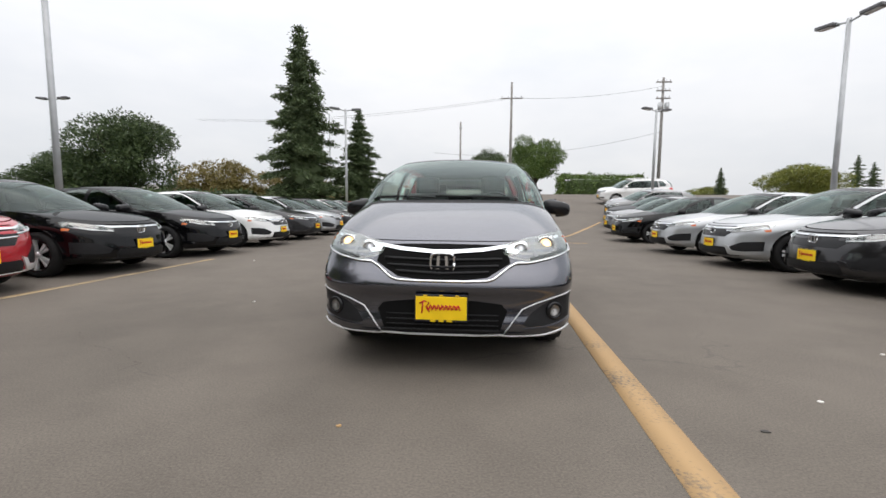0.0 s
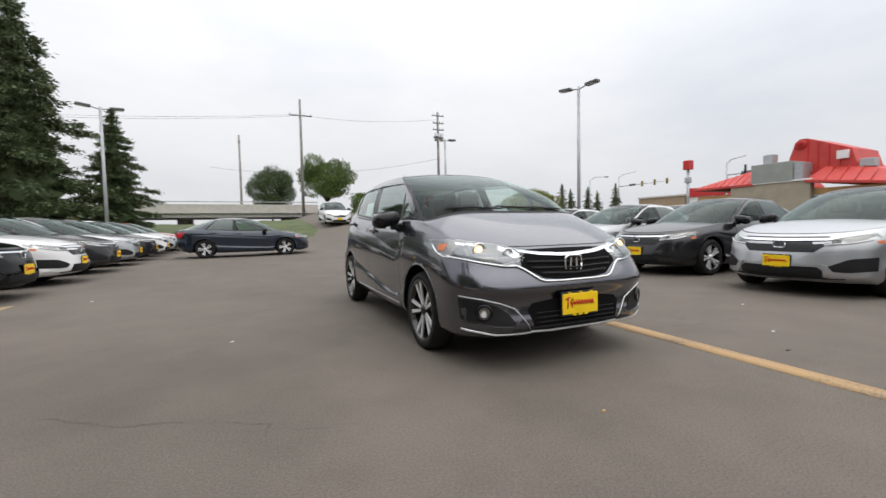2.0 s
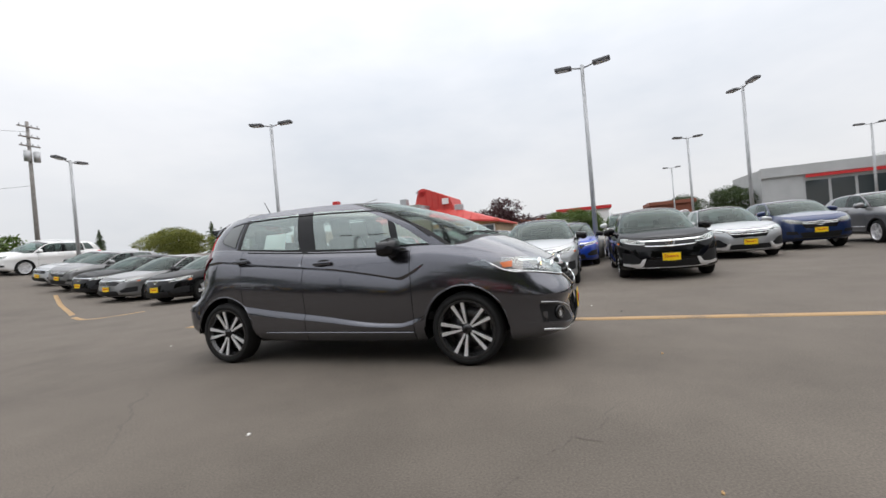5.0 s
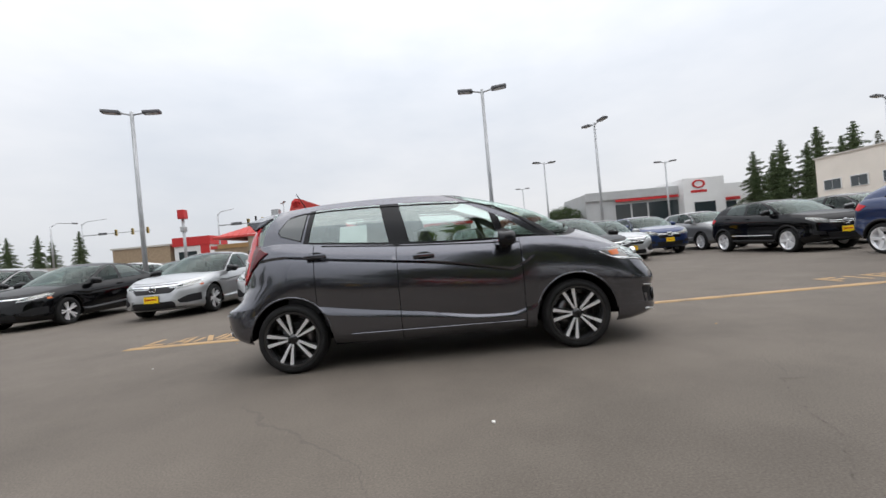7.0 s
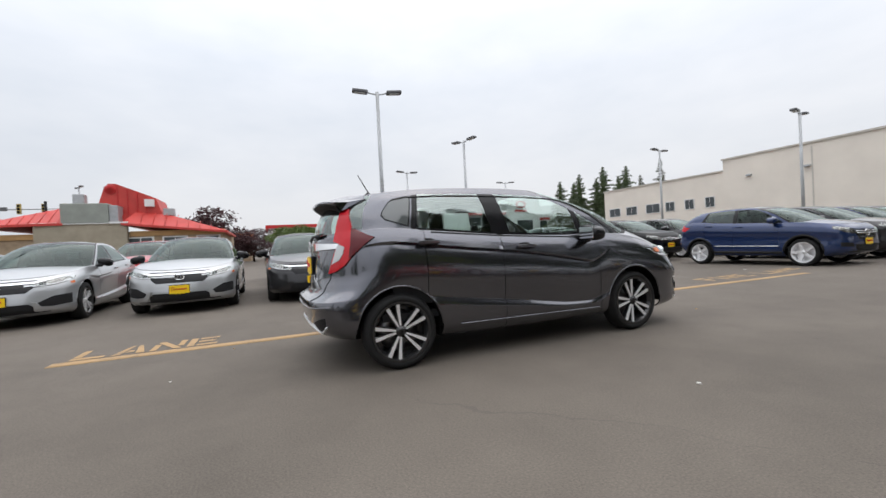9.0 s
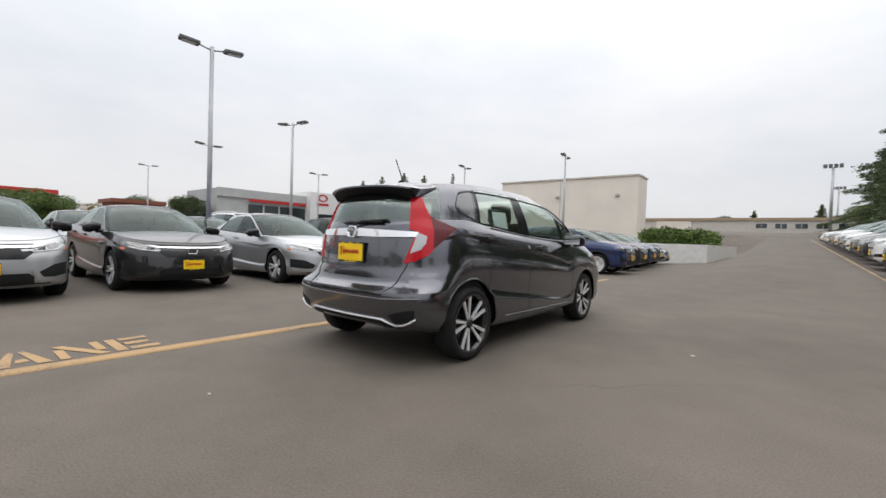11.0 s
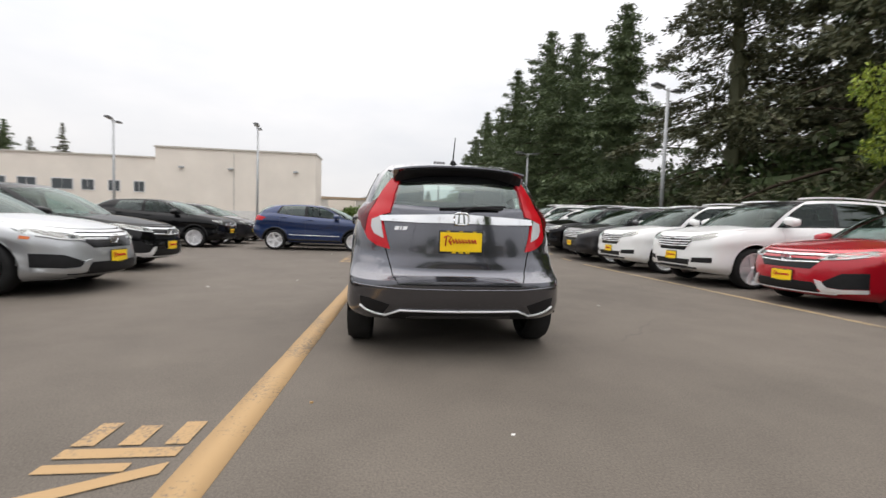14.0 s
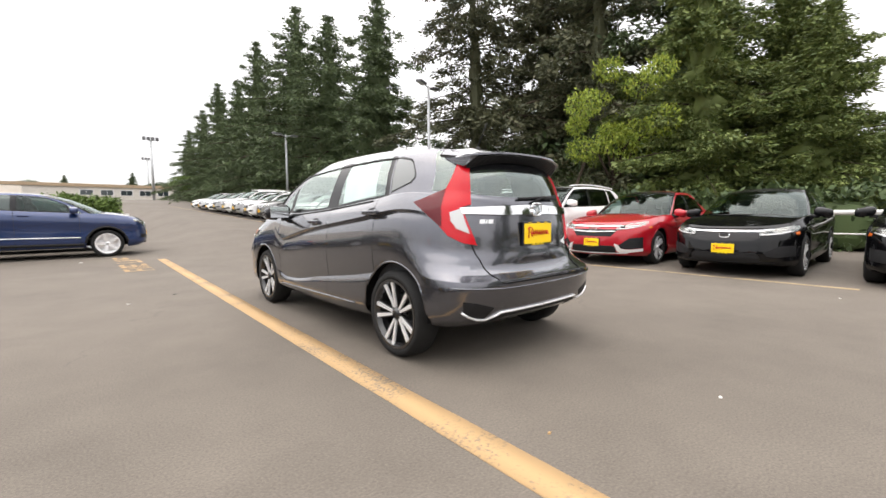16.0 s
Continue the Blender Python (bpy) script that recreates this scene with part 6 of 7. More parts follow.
LEAF = base_mat("fallen_leaf", (0.42, 0.26, 0.11), 0.8, noise_scale=40, noise_amt=0.3)
SCRAP = base_mat("paper_scrap", (0.72, 0.70, 0.66), 0.9, noise_scale=30, noise_amt=0.15)
TAR = base_mat("tar_patch", (0.06, 0.055, 0.05), 0.8, noise_scale=8, noise_amt=0.3)
rng = random.Random(5)
for x, y, s, mat, nm, lab in ((-0.42, -2.75, 0.018, LEAF, "fallen_leaf", "dry tan leaf on asphalt"), (2.05, -2.25, 0.022, SCRAP, "litter", "small white paper scrap on asphalt"), (3.1, -1.4, 0.025, SCRAP, "litter", "small white paper scrap on asphalt"), (-2.35, -2.65, 0.014, LEAF, "fallen_leaf", "dry tan leaf on asphalt"), (-0.1, 3.0, 0.018, SCRAP, "litter", "small white paper scrap on asphalt"), (2.4, -8.4, 0.045, SCRAP, "litter", "small white paper scrap on asphalt"), (0.9, 2.6, 0.014, LEAF, "fallen_leaf", "dry tan leaf on asphalt"), (-4.1, 3.1, 0.030, SCRAP, "litter", "small white paper scrap on asphalt"), (1.55, -2.6, 0.030, TAR, "tar_patch", "small dark tar patch on asphalt"), (-2.2, -0.3, 0.025, SCRAP, "litter", "small white paper scrap on asphalt")):
    k = 9
    s *= 0.7
    ring = [(x + s * (0.7 + 0.5 * rng.random()) * math.cos(2 * math.pi * i / k), y + 0.6 * s * (0.7 + 0.5 * rng.random()) * math.sin(2 * math.pi * i / k), 0.003 + 0.006 * rng.random()) for i in range(k)]
    me = mesh_from(nm, ring + [(x, y, 0.008)] + [(p[0], p[1], -0.001) for p in ring], [(i, (i + 1) % k, k) for i in range(k)] + [(i, k + 1 + i, k + 1 + (i + 1) % k, (i + 1) % k) for i in range(k)], False)
    tagged(part(nm, me, mat, None), lab, "litter")

# ---- lamp posts, utility poles, rails ----
STEEL = base_mat("galvanised_steel", (0.42, 0.43, 0.44), 0.5, 0.5, noise_scale=3, noise_amt=0.12)
LAMP_HEAD = base_mat("lamp_head_bronze", (0.13, 0.13, 0.135), 0.5, 0.3)
LAMP_GLASS = base_mat("lamp_head_lens", (0.55, 0.56, 0.56), 0.3)
CONCRETE = base_mat("concrete", (0.42, 0.41, 0.38), 0.9, noise_scale=2.5, noise_amt=0.18, bump=0.3, bump_scale=40)
WOOD = base_mat("weathered_pole_wood", (0.25, 0.235, 0.22), 0.9, noise_scale=5, noise_amt=0.3, bump=0.3, bump_scale=30)
CABLE = base_mat("black_cable", (0.03, 0.03, 0.032), 0.7)
WHITE_RAIL = base_mat("painted_white_rail", (0.70, 0.69, 0.66), 0.6, noise_scale=4, noise_amt=0.12)


def lamp_post(x, y, top, turn=90, heads=2, base=True):
    z0 = float(ground_z(x, y))
    lp = thing("lamp_post", "grey steel lot lamp post with flat twin heads" if heads == 2 else "grey steel lot lamp post with a single head", "lamp post", "lot lamp posts")
    lp.matrix_basis = Matrix.Translation((x, y, z0)) @ Matrix.Rotation(radians(turn), 4, "Z")
    h = top - z0
    if base:
        part("concrete_base", joined("concrete_base", [lathe([(0.0, 0), (0.30, 0), (0.30, 0.72), (0.27, 0.76), (0.0, 0.76)], 28, "z", False)]), CONCRETE, lp, "round concrete footing")
    part("pole", joined("pole", [tube([(0, 0, 0.7 if base else 0), (0, 0, 3.5), (0, 0, h + 0.05)], [0.095, 0.085, 0.07], 12)]), STEEL, lp)
    part("base_plate", joined("base_plate", [lathe([(0.0, 0.76), (0.16, 0.76), (0.16, 0.79), (0.0, 0.79)], 20, "z", False)]), STEEL, lp)
    for sg in (-1, 1)[:heads]:
        part("arm", joined("arm", [tube([(0, 0, h - 0.08), (sg * 0.28, 0, h - 0.02), (sg * 0.42, 0, h + 0.02)], 0.035, 8)]), STEEL, lp)
        bm = bmesh.new()
        box(bm, sg * 0.74, 0, h + 0.05, 0.66, 0.34, 0.13, 0.04, Matrix.Rotation(radians(-sg * 4), 4, "Y"))
        hd = part("lamp_head", bm, LAMP_HEAD, lp)
        bm = bmesh.new()
        box(bm, sg * 0.76, 0, h - 0.018, 0.44, 0.26, 0.02, 0.006, Matrix.Rotation(radians(-sg * 4), 4, "Y"))
        part("lens", bm, LAMP_GLASS, hd)
    return lp


for x, y, top, turn, base in ((13.07, 12.08, 7.75, 105, True), (13.9, -2.65, 7.75, 82, True), (20.95, -10.3, 7.75, 17, True), (33.0, -10.3, 7.8, 100, True), (38.3, -24.2, 7.8, 80, True), (20.8, -28.3, 7.8, 100, True), (10.7, -27.9, 7.8, 100, True), (-12.2, 6.9, 8.2, 90, True), (-12.6, -14.6, 8.0, 20, True), (-10.5, -29.8, 7.3, 10, True), (-9.3, 24.9, 7.9, 20, False), (-27.3, 20.9, 7.9, 0, False), (11.7, 24.9, 7.6, 20, False), (52, 20, 9.0, 30, False), (60, -14, 9.0, 90, False)):
    lamp_post(x, y, top, turn, 2, base)


def flood_mast(x, y, top):
    fm = thing("flood_mast", "tall far floodlight mast with a lamp cluster", "lamp post")
    fm.location = (x, y, float(ground_z(x, y)) - 0.2)
    top -= float(ground_z(x, y))
    part("mast", joined("mast", [tube([(0, 0, 0), (0, 0, top)], [0.3, 0.18], 10)]), STEEL, fm)
    for i in range(4):
        bm = bmesh.new()
        box(bm, -1.05 + 0.7 * i, 0, top + 0.25, 0.55, 0.5, 0.7, 0.1)
        part("flood_lamp", bm, LAMP_HEAD, fm)


flood_mast(-9.7, -96, 16)
flood_mast(-14.0, -140, 17)


def utility_pole(x, y, top, arms, label):
    z0 = float(ground_z(x, y))
    up = thing("utility_pole", label, "utility pole")
    up.location = (x, y, z0)
    h = top - z0
    part("pole", joined("pole", [tube([(0, 0, -0.2), (0, 0, h * 0.5), (0, 0, h)], [0.19, 0.16, 0.12], 12)]), WOOD, up)
    for a, (zz, w) in enumerate(arms):
        bm = bmesh.new()
        box(bm, 0, -0.14, h - zz, w, 0.10, 0.12, 0.01)
        arm = part("crossarm", bm, WOOD, up)
        for i in range(4):
            xx = -w / 2 + 0.15 + i * (w - 0.3) / 3
            part("insulator", joined("insulator", [tube([(xx, -0.14, h - zz + 0.05), (xx, -0.14, h - zz + 0.24)], [0.035, 0.05], 8)]), STEEL, arm)
    return up


utility_pole(3.76, 47.5, 16.1, [(1.9, 2.6)], "tall wooden utility pole with one crossarm")
up2 = utility_pole(19.6, 43.75, 15.2, [(0.5, 1.6), (1.4, 1.5), (2.2, 1.5)], "wooden utility pole with crossarms and transformer cans")
for q in (-0.35, 0.35):
    part("transformer", joined("transformer", [tube([(q, -0.3, 10.0 - 1.0), (q, -0.3, 10.9 - 1.0)], 0.24, 14)]), STEEL, up2, "grey transformer can")
utility_pole(-3.0, 62, 14.5, [(1.0, 0.5)], "thin wooden utility pole far off")
for a, b, sag in (((3.76, 47.5, 14.3), (19.6, 43.75, 14.3), 0.5), ((3.2, 47.4, 14.3), (-45, 60, 15.0), 1.0), ((4.4, 47.4, 14.3), (-45, 61, 15.0), 1.1), ((19.6, 43.7, 9.5), (-6, 52, 8.5), 1.2)):
    pts = [Vector(a).lerp(Vector(b), t) - Vector((0, 0, sag * 4 * t * (1 - t))) for t in np.linspace(0, 1, 17)]
    tagged(part("power_line", joined("power_line", [tube(pts, 0.013, 5)]), CABLE, None), "thin sagging overhead power cable", "cable")


SIGNAL_YELLOW = base_mat("signal_housing", (0.36, 0.27, 0.08), 0.5, noise_scale=6, noise_amt=0.2)


def street_lamp(x, y, top, reach):
    """Roadside lamp with one long arm along x."""
    z0 = float(ground_z(x, y))
    sl = thing("street_lamp", "tall roadside street lamp with one curved arm", "street lamp")
    sl.location = (x, y, z0)
    h = top - z0
    part("pole", joined("pole", [tube([(0, 0, 0), (0, 0, h - 0.6)], [0.12, 0.08], 10)]), STEEL, sl)
    part("arm", joined("arm", [tube([(0, 0, h - 0.7), (reach * 0.3, 0, h - 0.1), (reach, 0, h)], 0.05, 8)]), STEEL, sl)
    bm = bmesh.new()
    box(bm, reach, 0, h + 0.02, 0.8, 0.3, 0.16, 0.05)
    part("lamp_head", bm, LAMP_HEAD, sl)


street_lamp(-18.5, 47, 13.2, -3.5)
street_lamp(47.5, 47, 8.6, 3.5)

# signal masts at the road junction
def traffic_signal(x, y, h, arm, lamp):
    sm = thing("traffic_signal", "grey signal mast with a lamp arm over the road", "traffic light")
    sm.location = (x, y, 0)
    part("pole", joined("pole", [tube([(0, 0, 0), (0, 0, h - 0.3)], [0.14, 0.09], 10)]), STEEL, sm)
    part("lamp_arm", joined("lamp_arm", [tube([(0, 0, h - 0.5), (0, -0.22 * lamp, h), (0, -lamp, h + 0.25)], 0.055, 8)]), STEEL, sm)
    part("mast_arm", joined("mast_arm", [tube([(0, 0, h * 0.785), (0, -arm, h * 0.79)], [0.09, 0.05], 8)]), STEEL, sm)
    bm = bmesh.new()
    box(bm, -0.1, -0.30 * arm, h * 0.79, 0.08, 1.5, 0.42, 0.02)
    part("road_board", bm, LAMP_HEAD, sm)
    for k in (0.5, 0.74, 0.96):
        bm = bmesh.new()
        box(bm, -0.14, -k * arm, h * 0.79, 0.28, 0.36, 1.1, 0.05)
        head = part("signal_head", bm, SIGNAL_YELLOW, sm)
        for q in (-0.33, 0.0, 0.33):
            part("signal_lens", joined("signal_lens", [placed(lathe([(0.0, 0.0), (0.13, 0.0), (0.15, 0.02), (0.0, 0.04)], 12, "y"), Matrix.Translation((-0.29, -k * arm, h * 0.79 + q)) @ Matrix.Rotation(radians(-90), 4, "Z"))]), UNDER, head)
    return sm


traffic_signal(55, 30.4, 9.0, 8.6, 2.3)
traffic_signal(70, 61.9, 11.3, 12.0, 4.4)
# guard rail behind the west row
gr = thing("guard_rail", "low white rail fence behind the parked row", "fence")
for i in range(24):
    y = -48 + i * 2.5
    z = float(ground_z(-10.6, y))
    part("post", joined("post", [tube([(-10.6, y, z - 0.1), (-10.6, y, z + 1.05)], 0.05, 8)]), STEEL, gr)
for nm, zz, rr in (("rail", 0.98, 0.055), ("lower_rail", 0.5, 0.018)):
    part(nm, joined(nm, [tube([(-10.53, y, float(ground_z(-10.5, y)) + zz) for y in np.linspace(-48, 9.5, 24)], rr, 8)]), WHITE_RAIL, gr)

# ---- buildings and walls ----
CREAM = base_mat("cream_stucco", (0.78, 0.72, 0.64), 0.9, noise_scale=0.35, noise_amt=0.07, bump=0.15, bump_scale=12)
CREAM_TRIM = base_mat("cream_coping", (0.55, 0.52, 0.47), 0.8, noise_scale=2, noise_amt=0.1)
GREY_WALL = base_mat("grey_panel_wall", (0.42, 0.43, 0.43), 0.7, noise_scale=0.5, noise_amt=0.08)
WHITE_WALL = base_mat("white_panel_wall", (0.75, 0.75, 0.74), 0.6, noise_scale=0.5, noise_amt=0.05)
TAN_WALL = base_mat("tan_brick_wall", (0.36, 0.27, 0.18), 0.9, noise_scale=3, noise_amt=0.2)
RED_ROOF = base_mat("red_metal_roof", (0.50, 0.045, 0.035), 0.5, noise_scale=1.2, noise_amt=0.12)
ORANGE_ROOF = base_mat("orange_roof", (0.72, 0.20, 0.06), 0.6, noise_scale=1.5, noise_amt=0.1)
RED_TRIM = base_mat("red_trim", (0.50, 0.02, 0.02), 0.5)
AC_GREY = base_mat("grey_green_sheet_metal", (0.27, 0.29, 0.26), 0.6, noise_scale=2, noise_amt=0.12)
BEIGE_WALL = base_mat("beige_stucco", (0.33, 0.29, 0.22), 0.9, noise_scale=2, noise_amt=0.12)
ORANGE_TAN = base_mat("ochre_fascia", (0.48, 0.29, 0.12), 0.7, noise_scale=2, noise_amt=0.1)
BRICK = base_mat("dark_brick", (0.22, 0.08, 0.05), 0.9, noise_scale=5, noise_amt=0.25)
BLD_GLASS = base_mat("dark_building_glass", (0.03, 0.04, 0.045), 0.08, spec=0.8)


def slab(name, parent, mat, x0, x1, y0, y1, z0, z1, bevel=0.0, label=""):
    bm = bmesh.new()
    box(bm, (x0 + x1) / 2, (y0 + y1) / 2, (z0 + z1) / 2, x1 - x0, y1 - y0, z1 - z0, bevel)
    return part(name, bm, mat, parent, label)


def wall_window(parent, axis, at, c, z, w, h, out):
    """A window in a frame set on a wall. axis 'y': wall faces y at 'at'; out: +1 or -1."""
    if axis == "y":
        win = slab("window", parent, WHITE_WALL, c - w / 2 - 0.08, c + w / 2 + 0.08, at - 0.05, at + 0.07 * out + (0.05 if out < 0 else 0), z - h / 2 - 0.08, z + h / 2 + 0.08)
        for k in range(2):
            slab("pane", win, BLD_GLASS, c - w / 2 + k * w / 2 + 0.03, c - w / 2 + (k + 1) * w / 2 - 0.03, min(at + 0.06 * out, at + 0.09 * out), max(at + 0.06 * out, at + 0.09 * out), z - h / 2, z + h / 2)
    else:
        win = slab("window", parent, WHITE_WALL, min(at, at + 0.07 * out), max(at, at + 0.07 * out), c - w / 2 - 0.08, c + w / 2 + 0.08, z - h / 2 - 0.08, z + h / 2 + 0.08)
        for k in range(2):
            slab("pane", win, BLD_GLASS, min(at + 0.06 * out, at + 0.09 * out), max(at + 0.06 * out, at + 0.09 * out), c - w / 2 + k * w / 2 + 0.03, c - w / 2 + (k + 1) * w / 2 - 0.03, z - h / 2, z + h / 2)


# long cream hall to the south
hall = thing("warehouse", "long cream stucco hall with a stepped parapet", "building")
slab("tall_wall", hall, CREAM, 10.2, 28.4, -52, -48, 0, 9.1)
slab("tall_coping", hall, CREAM_TRIM, 10.1, 28.5, -52.1, -47.85, 9.1, 9.28)
slab("low_wall", hall, CREAM, 28.4, 47.5, -75, -48.3, 0, 7.85)
slab("low_coping", hall, CREAM_TRIM, 28.5, 47.65, -75.1, -48.15, 7.85, 8.01)
for c in (12.5, 20.0, 25.5):
    bm = bmesh.new()
    box(bm, c, -47.85, 6.9, 0.5, 0.35, 0.22, 0.05)
    part("wall_light", bm, STEEL, hall)
for c, w in ((30.3, 1.1), (33.0, 1.2), (35.8, 1.3), (38.5, 2.2), (42.2, 1.9), (45.4, 2.1)):
    wall_window(hall, "y", -48.3, c, 4.45, w, 1.15, 1)
slab("rear_wall", hall, CREAM, 6.4, 10.2, -60, -58, 0, 4.3)
slab("pilaster", hall, CREAM_TRIM, 19.6, 19.72, -48.0, -47.97, 0, 8.8)

# second dealership: grey hall with white portal
deal = thing("dealership", "grey and white car dealership with a red stripe", "building")
deal.matrix_basis = Matrix.Translation((80, -49.7, 0)) @ Matrix.Rotation(radians(-90), 4, "Z")
slab("main_hall", deal, GREY_WALL, -18.9, 0, 0, 14, 0, 9.2)
slab("upper_band", deal, GREY_WALL, -19.0, 0, -0.4, 0.0, 7.7, 9.35)
slab("red_stripe", deal, RED_TRIM, -13, -0.2, -0.6, -0.4, 7.1, 7.6)
slab("portal", deal, WHITE_WALL, 0, 8.3, -2.0, 10, 0, 10.4)
slab("wing", deal, WHITE_WALL, 8.3, 15.2, 0, 12, 0, 9.0)
slab("wing_stripe", deal, RED_TRIM, 8.3, 12.6, -0.2, 0.0, 5.6, 6.2)
sign_ring = lathe([(0.75, -2.12), (1.1, -2.12), (1.1, -2.0), (0.75, -2.0)], 32, "y")
part("sign_ring", joined("sign_ring", [placed(sign_ring, Matrix.Translation((3.1, 0, 9.2)) @ Matrix.Diagonal((1.2, 1, 0.75, 1)))]), RED_TRIM, deal, "plain red ring sign")
slab("sign_bar", deal, RED_TRIM, 1.5, 4.7, -2.06, -2.0, 7.5, 8.0)
for c in (-11.4, -8.0, -4.6, -1.6, 10.3):
    slab("shop_window", deal, BLD_GLASS, c - 1.5, c + 1.5, -0.06, 0.04, 1.0, 6.6 if c < 0 else 5.4)
slab("portal_door", deal, BLD_GLASS, 2.0, 6.2, -2.05, -1.98, 0.1, 5.6)
# restaurant with red roofs
rest = thing("restaurant", "tan restaurant with red metal hip roofs", "building")
slab("wall", rest, TAN_WALL, 33.2, 46, 5.2, 19.5, 0, 3.1)


def pitched(name, parent, x0, x1, y0, y1, yp, z0, z1, zp, mat):
    """A hipped roof whose ridge runs along x at yp; its eave falls from z0 at y0 to z1 at y1."""
    bm = bmesh.new()
    e = [bm.verts.new(v) for v in ((x0, y0, z0), (x1, y0, z0), (x1, y1, z1), (x0, y1, z1))]
    lo = [bm.verts.new((v.co.x, v.co.y, v.co.z - 0.16)) for v in e]
    r0, r1 = bm.verts.new((x0 + 1.9, yp, zp)), bm.verts.new((x1 - 1.9, yp, zp))
    for q in ((e[0], r0, e[3]), (e[1], e[2], r1), (e[0], e[1], r1, r0), (e[2], e[3], r0, r1), lo):
        bm.faces.new(q)
    for i in range(4):
        bm.faces.new((e[i], e[(i + 1) % 4], lo[(i + 1) % 4], lo[i]))
    roof = part(name, bm, mat, parent)
    for k in range(9):
        y = y0 + (k + 0.5) * (y1 - y0) / 9
        t = (y - y0) / (yp - y0) if y < yp else (y1 - y) / (y1 - yp)
        ze = z0 + (z1 - z0) * (y - y0) / (y1 - y0)
        zt = ze + (zp - ze) * t
        part("roof_rib", joined("roof_rib", [tube([(x0, y, ze + 0.02), (x0 + 1.9 * t, y, zt + 0.02)], 0.025, 5)]), mat, roof)


pitched("south_roof", rest, 32.6, 43, 4.8, 11.6, 10.7, 2.95, 3.72, 5.0, RED_ROOF)
pitched("north_roof", rest, 32.6, 43, 14.9, 19.6, 15.3, 3.8, 3.75, 5.05, RED_ROOF)
bm = bmesh.new()
face = ((13.3, 4.9), (12.8, 6.5), (12.55, 6.72), (12.1, 6.72), (9.65, 5.65), (9.3, 4.45), (10.4, 4.1), (12.6, 4.3))
fa = [bm.verts.new((33.9, y, z)) for y, z in face]
fb_ = [bm.verts.new((37.5, y, z)) for y, z in face]
bm.faces.new(fa)
bm.faces.new(fb_[::-1])
for i in range(8):
    bm.faces.new((fa[i], fb_[i], fb_[(i + 1) % 8], fa[(i + 1) % 8]))
part("roof_wedge", bm, RED_ROOF, rest, "steep red sign wedge on the roof")
for y in (10.2, 10.8, 11.4, 12.0):
    slab("wedge_rib", rest, RED_TRIM, 33.84, 33.9, y, y + 0.05, 4.4, 5.75 + 0.38 * (y - 9.9))
part("wedge_disc", joined("wedge_disc", [placed(lathe([(0.0, -0.05), (0.33, -0.05), (0.36, 0.0), (0.0, 0.0)], 20), Matrix.Translation((33.88, 12.45, 6.3)))]), RED_TRIM, rest, "round red roundel on the wedge")
slab("roof_sign", rest, WHITE_WALL, 33.7, 33.88, 9.75, 10.35, 5.0, 5.55, 0.0, "white sign panel with plain shapes")
slab("roof_skirt", rest, RED_ROOF, 33.7, 36.0, 10.2, 13.1, 3.75, 4.4)
slab("air_handler", rest, AC_GREY, 32.6, 34.6, 12.3, 15.0, 3.75, 5.15, 0.06, "grey-green rooftop air unit")
slab("air_handler_side", rest, STEEL, 32.7, 34.4, 11.75, 12.28, 3.75, 5.0, 0.04)
slab("vent_box", rest, STEEL, 33.0, 33.7, 13.75, 14.4, 5.15, 5.85, 0.05)
slab("roof_unit", rest, STEEL, 33.8, 34.5, 8.5, 9.2, 4.3, 4.85, 0.04)
slab("parapet", rest, BEIGE_WALL, 32.7, 33.2, 11.3, 16.5, 0, 3.7)
slab("parapet_cap", rest, WHITE_WALL, 32.62, 33.25, 11.2, 16.6, 3.7, 3.82)
part("flue", joined("flue", [tube([(34.2, 16.3, 4.2), (34.2, 16.3, 5.5)], 0.09, 8)]), PLASTIC, rest)
for y0, y1 in ((5.0, 11.2), (16.6, 19.4)):
    slab("fascia_band", rest, ORANGE_TAN, 33.1, 33.2, y0, y1, 2.75, 3.12)
for y in (6.2, 8.4, 10.6):
    wall_window(rest, "x", 33.2, y, 1.9, 1.5, 1.4, -1)

for nm, lab, mat, x0, x1, y0, y1, h, rm in (("shop", "orange-roofed low tan shop", TAN_WALL, 62, 74, 4, 12, 3.6, ORANGE_ROOF), ("shop", "white low shop with a red sign", WHITE_WALL, 66, 80, -6, 1.5, 4.8, RED_TRIM), ("shop", "brown brick low building", BRICK, 66, 72, -17.5, -12, 4.4, BRICK), ("shop", "tan low shop far off", TAN_WALL, 64, 76, 24, 36, 4.2, RED_ROOF)):
    b = thing(nm, lab, "building")
    slab("wall", b, mat, x0, x1, y0, y1, 0, h)
    slab("roof_edge", b, rm, x0 - 0.4, x1 + 0.4, y0 - 0.4, y1 + 0.4, h, h + 0.5)
    for k in range(3):
        yy = y0 + (k + 0.5) * (y1 - y0) / 3
        wall_window(b, "x", x0, yy, 1.7, (y1 - y0) / 4.5, 1.6, -1)

# red pole sign
sg_ = thing("pole_sign", "tall red restaurant sign on a pole", "sign")
part("post", joined("post", [tube([(50.8, 32.8, 0), (50.8, 32.8, 8.2)], 0.18, 10)]), STEEL, sg_)
slab("sign_box", sg_, RED_TRIM, 50.35, 51.25, 32.35, 33.25, 7.9, 9.1, 0.08)
slab("sign_board", sg_, STEEL, 50.5, 51.1, 32.5, 33.1, 6.2, 6.9, 0.05)

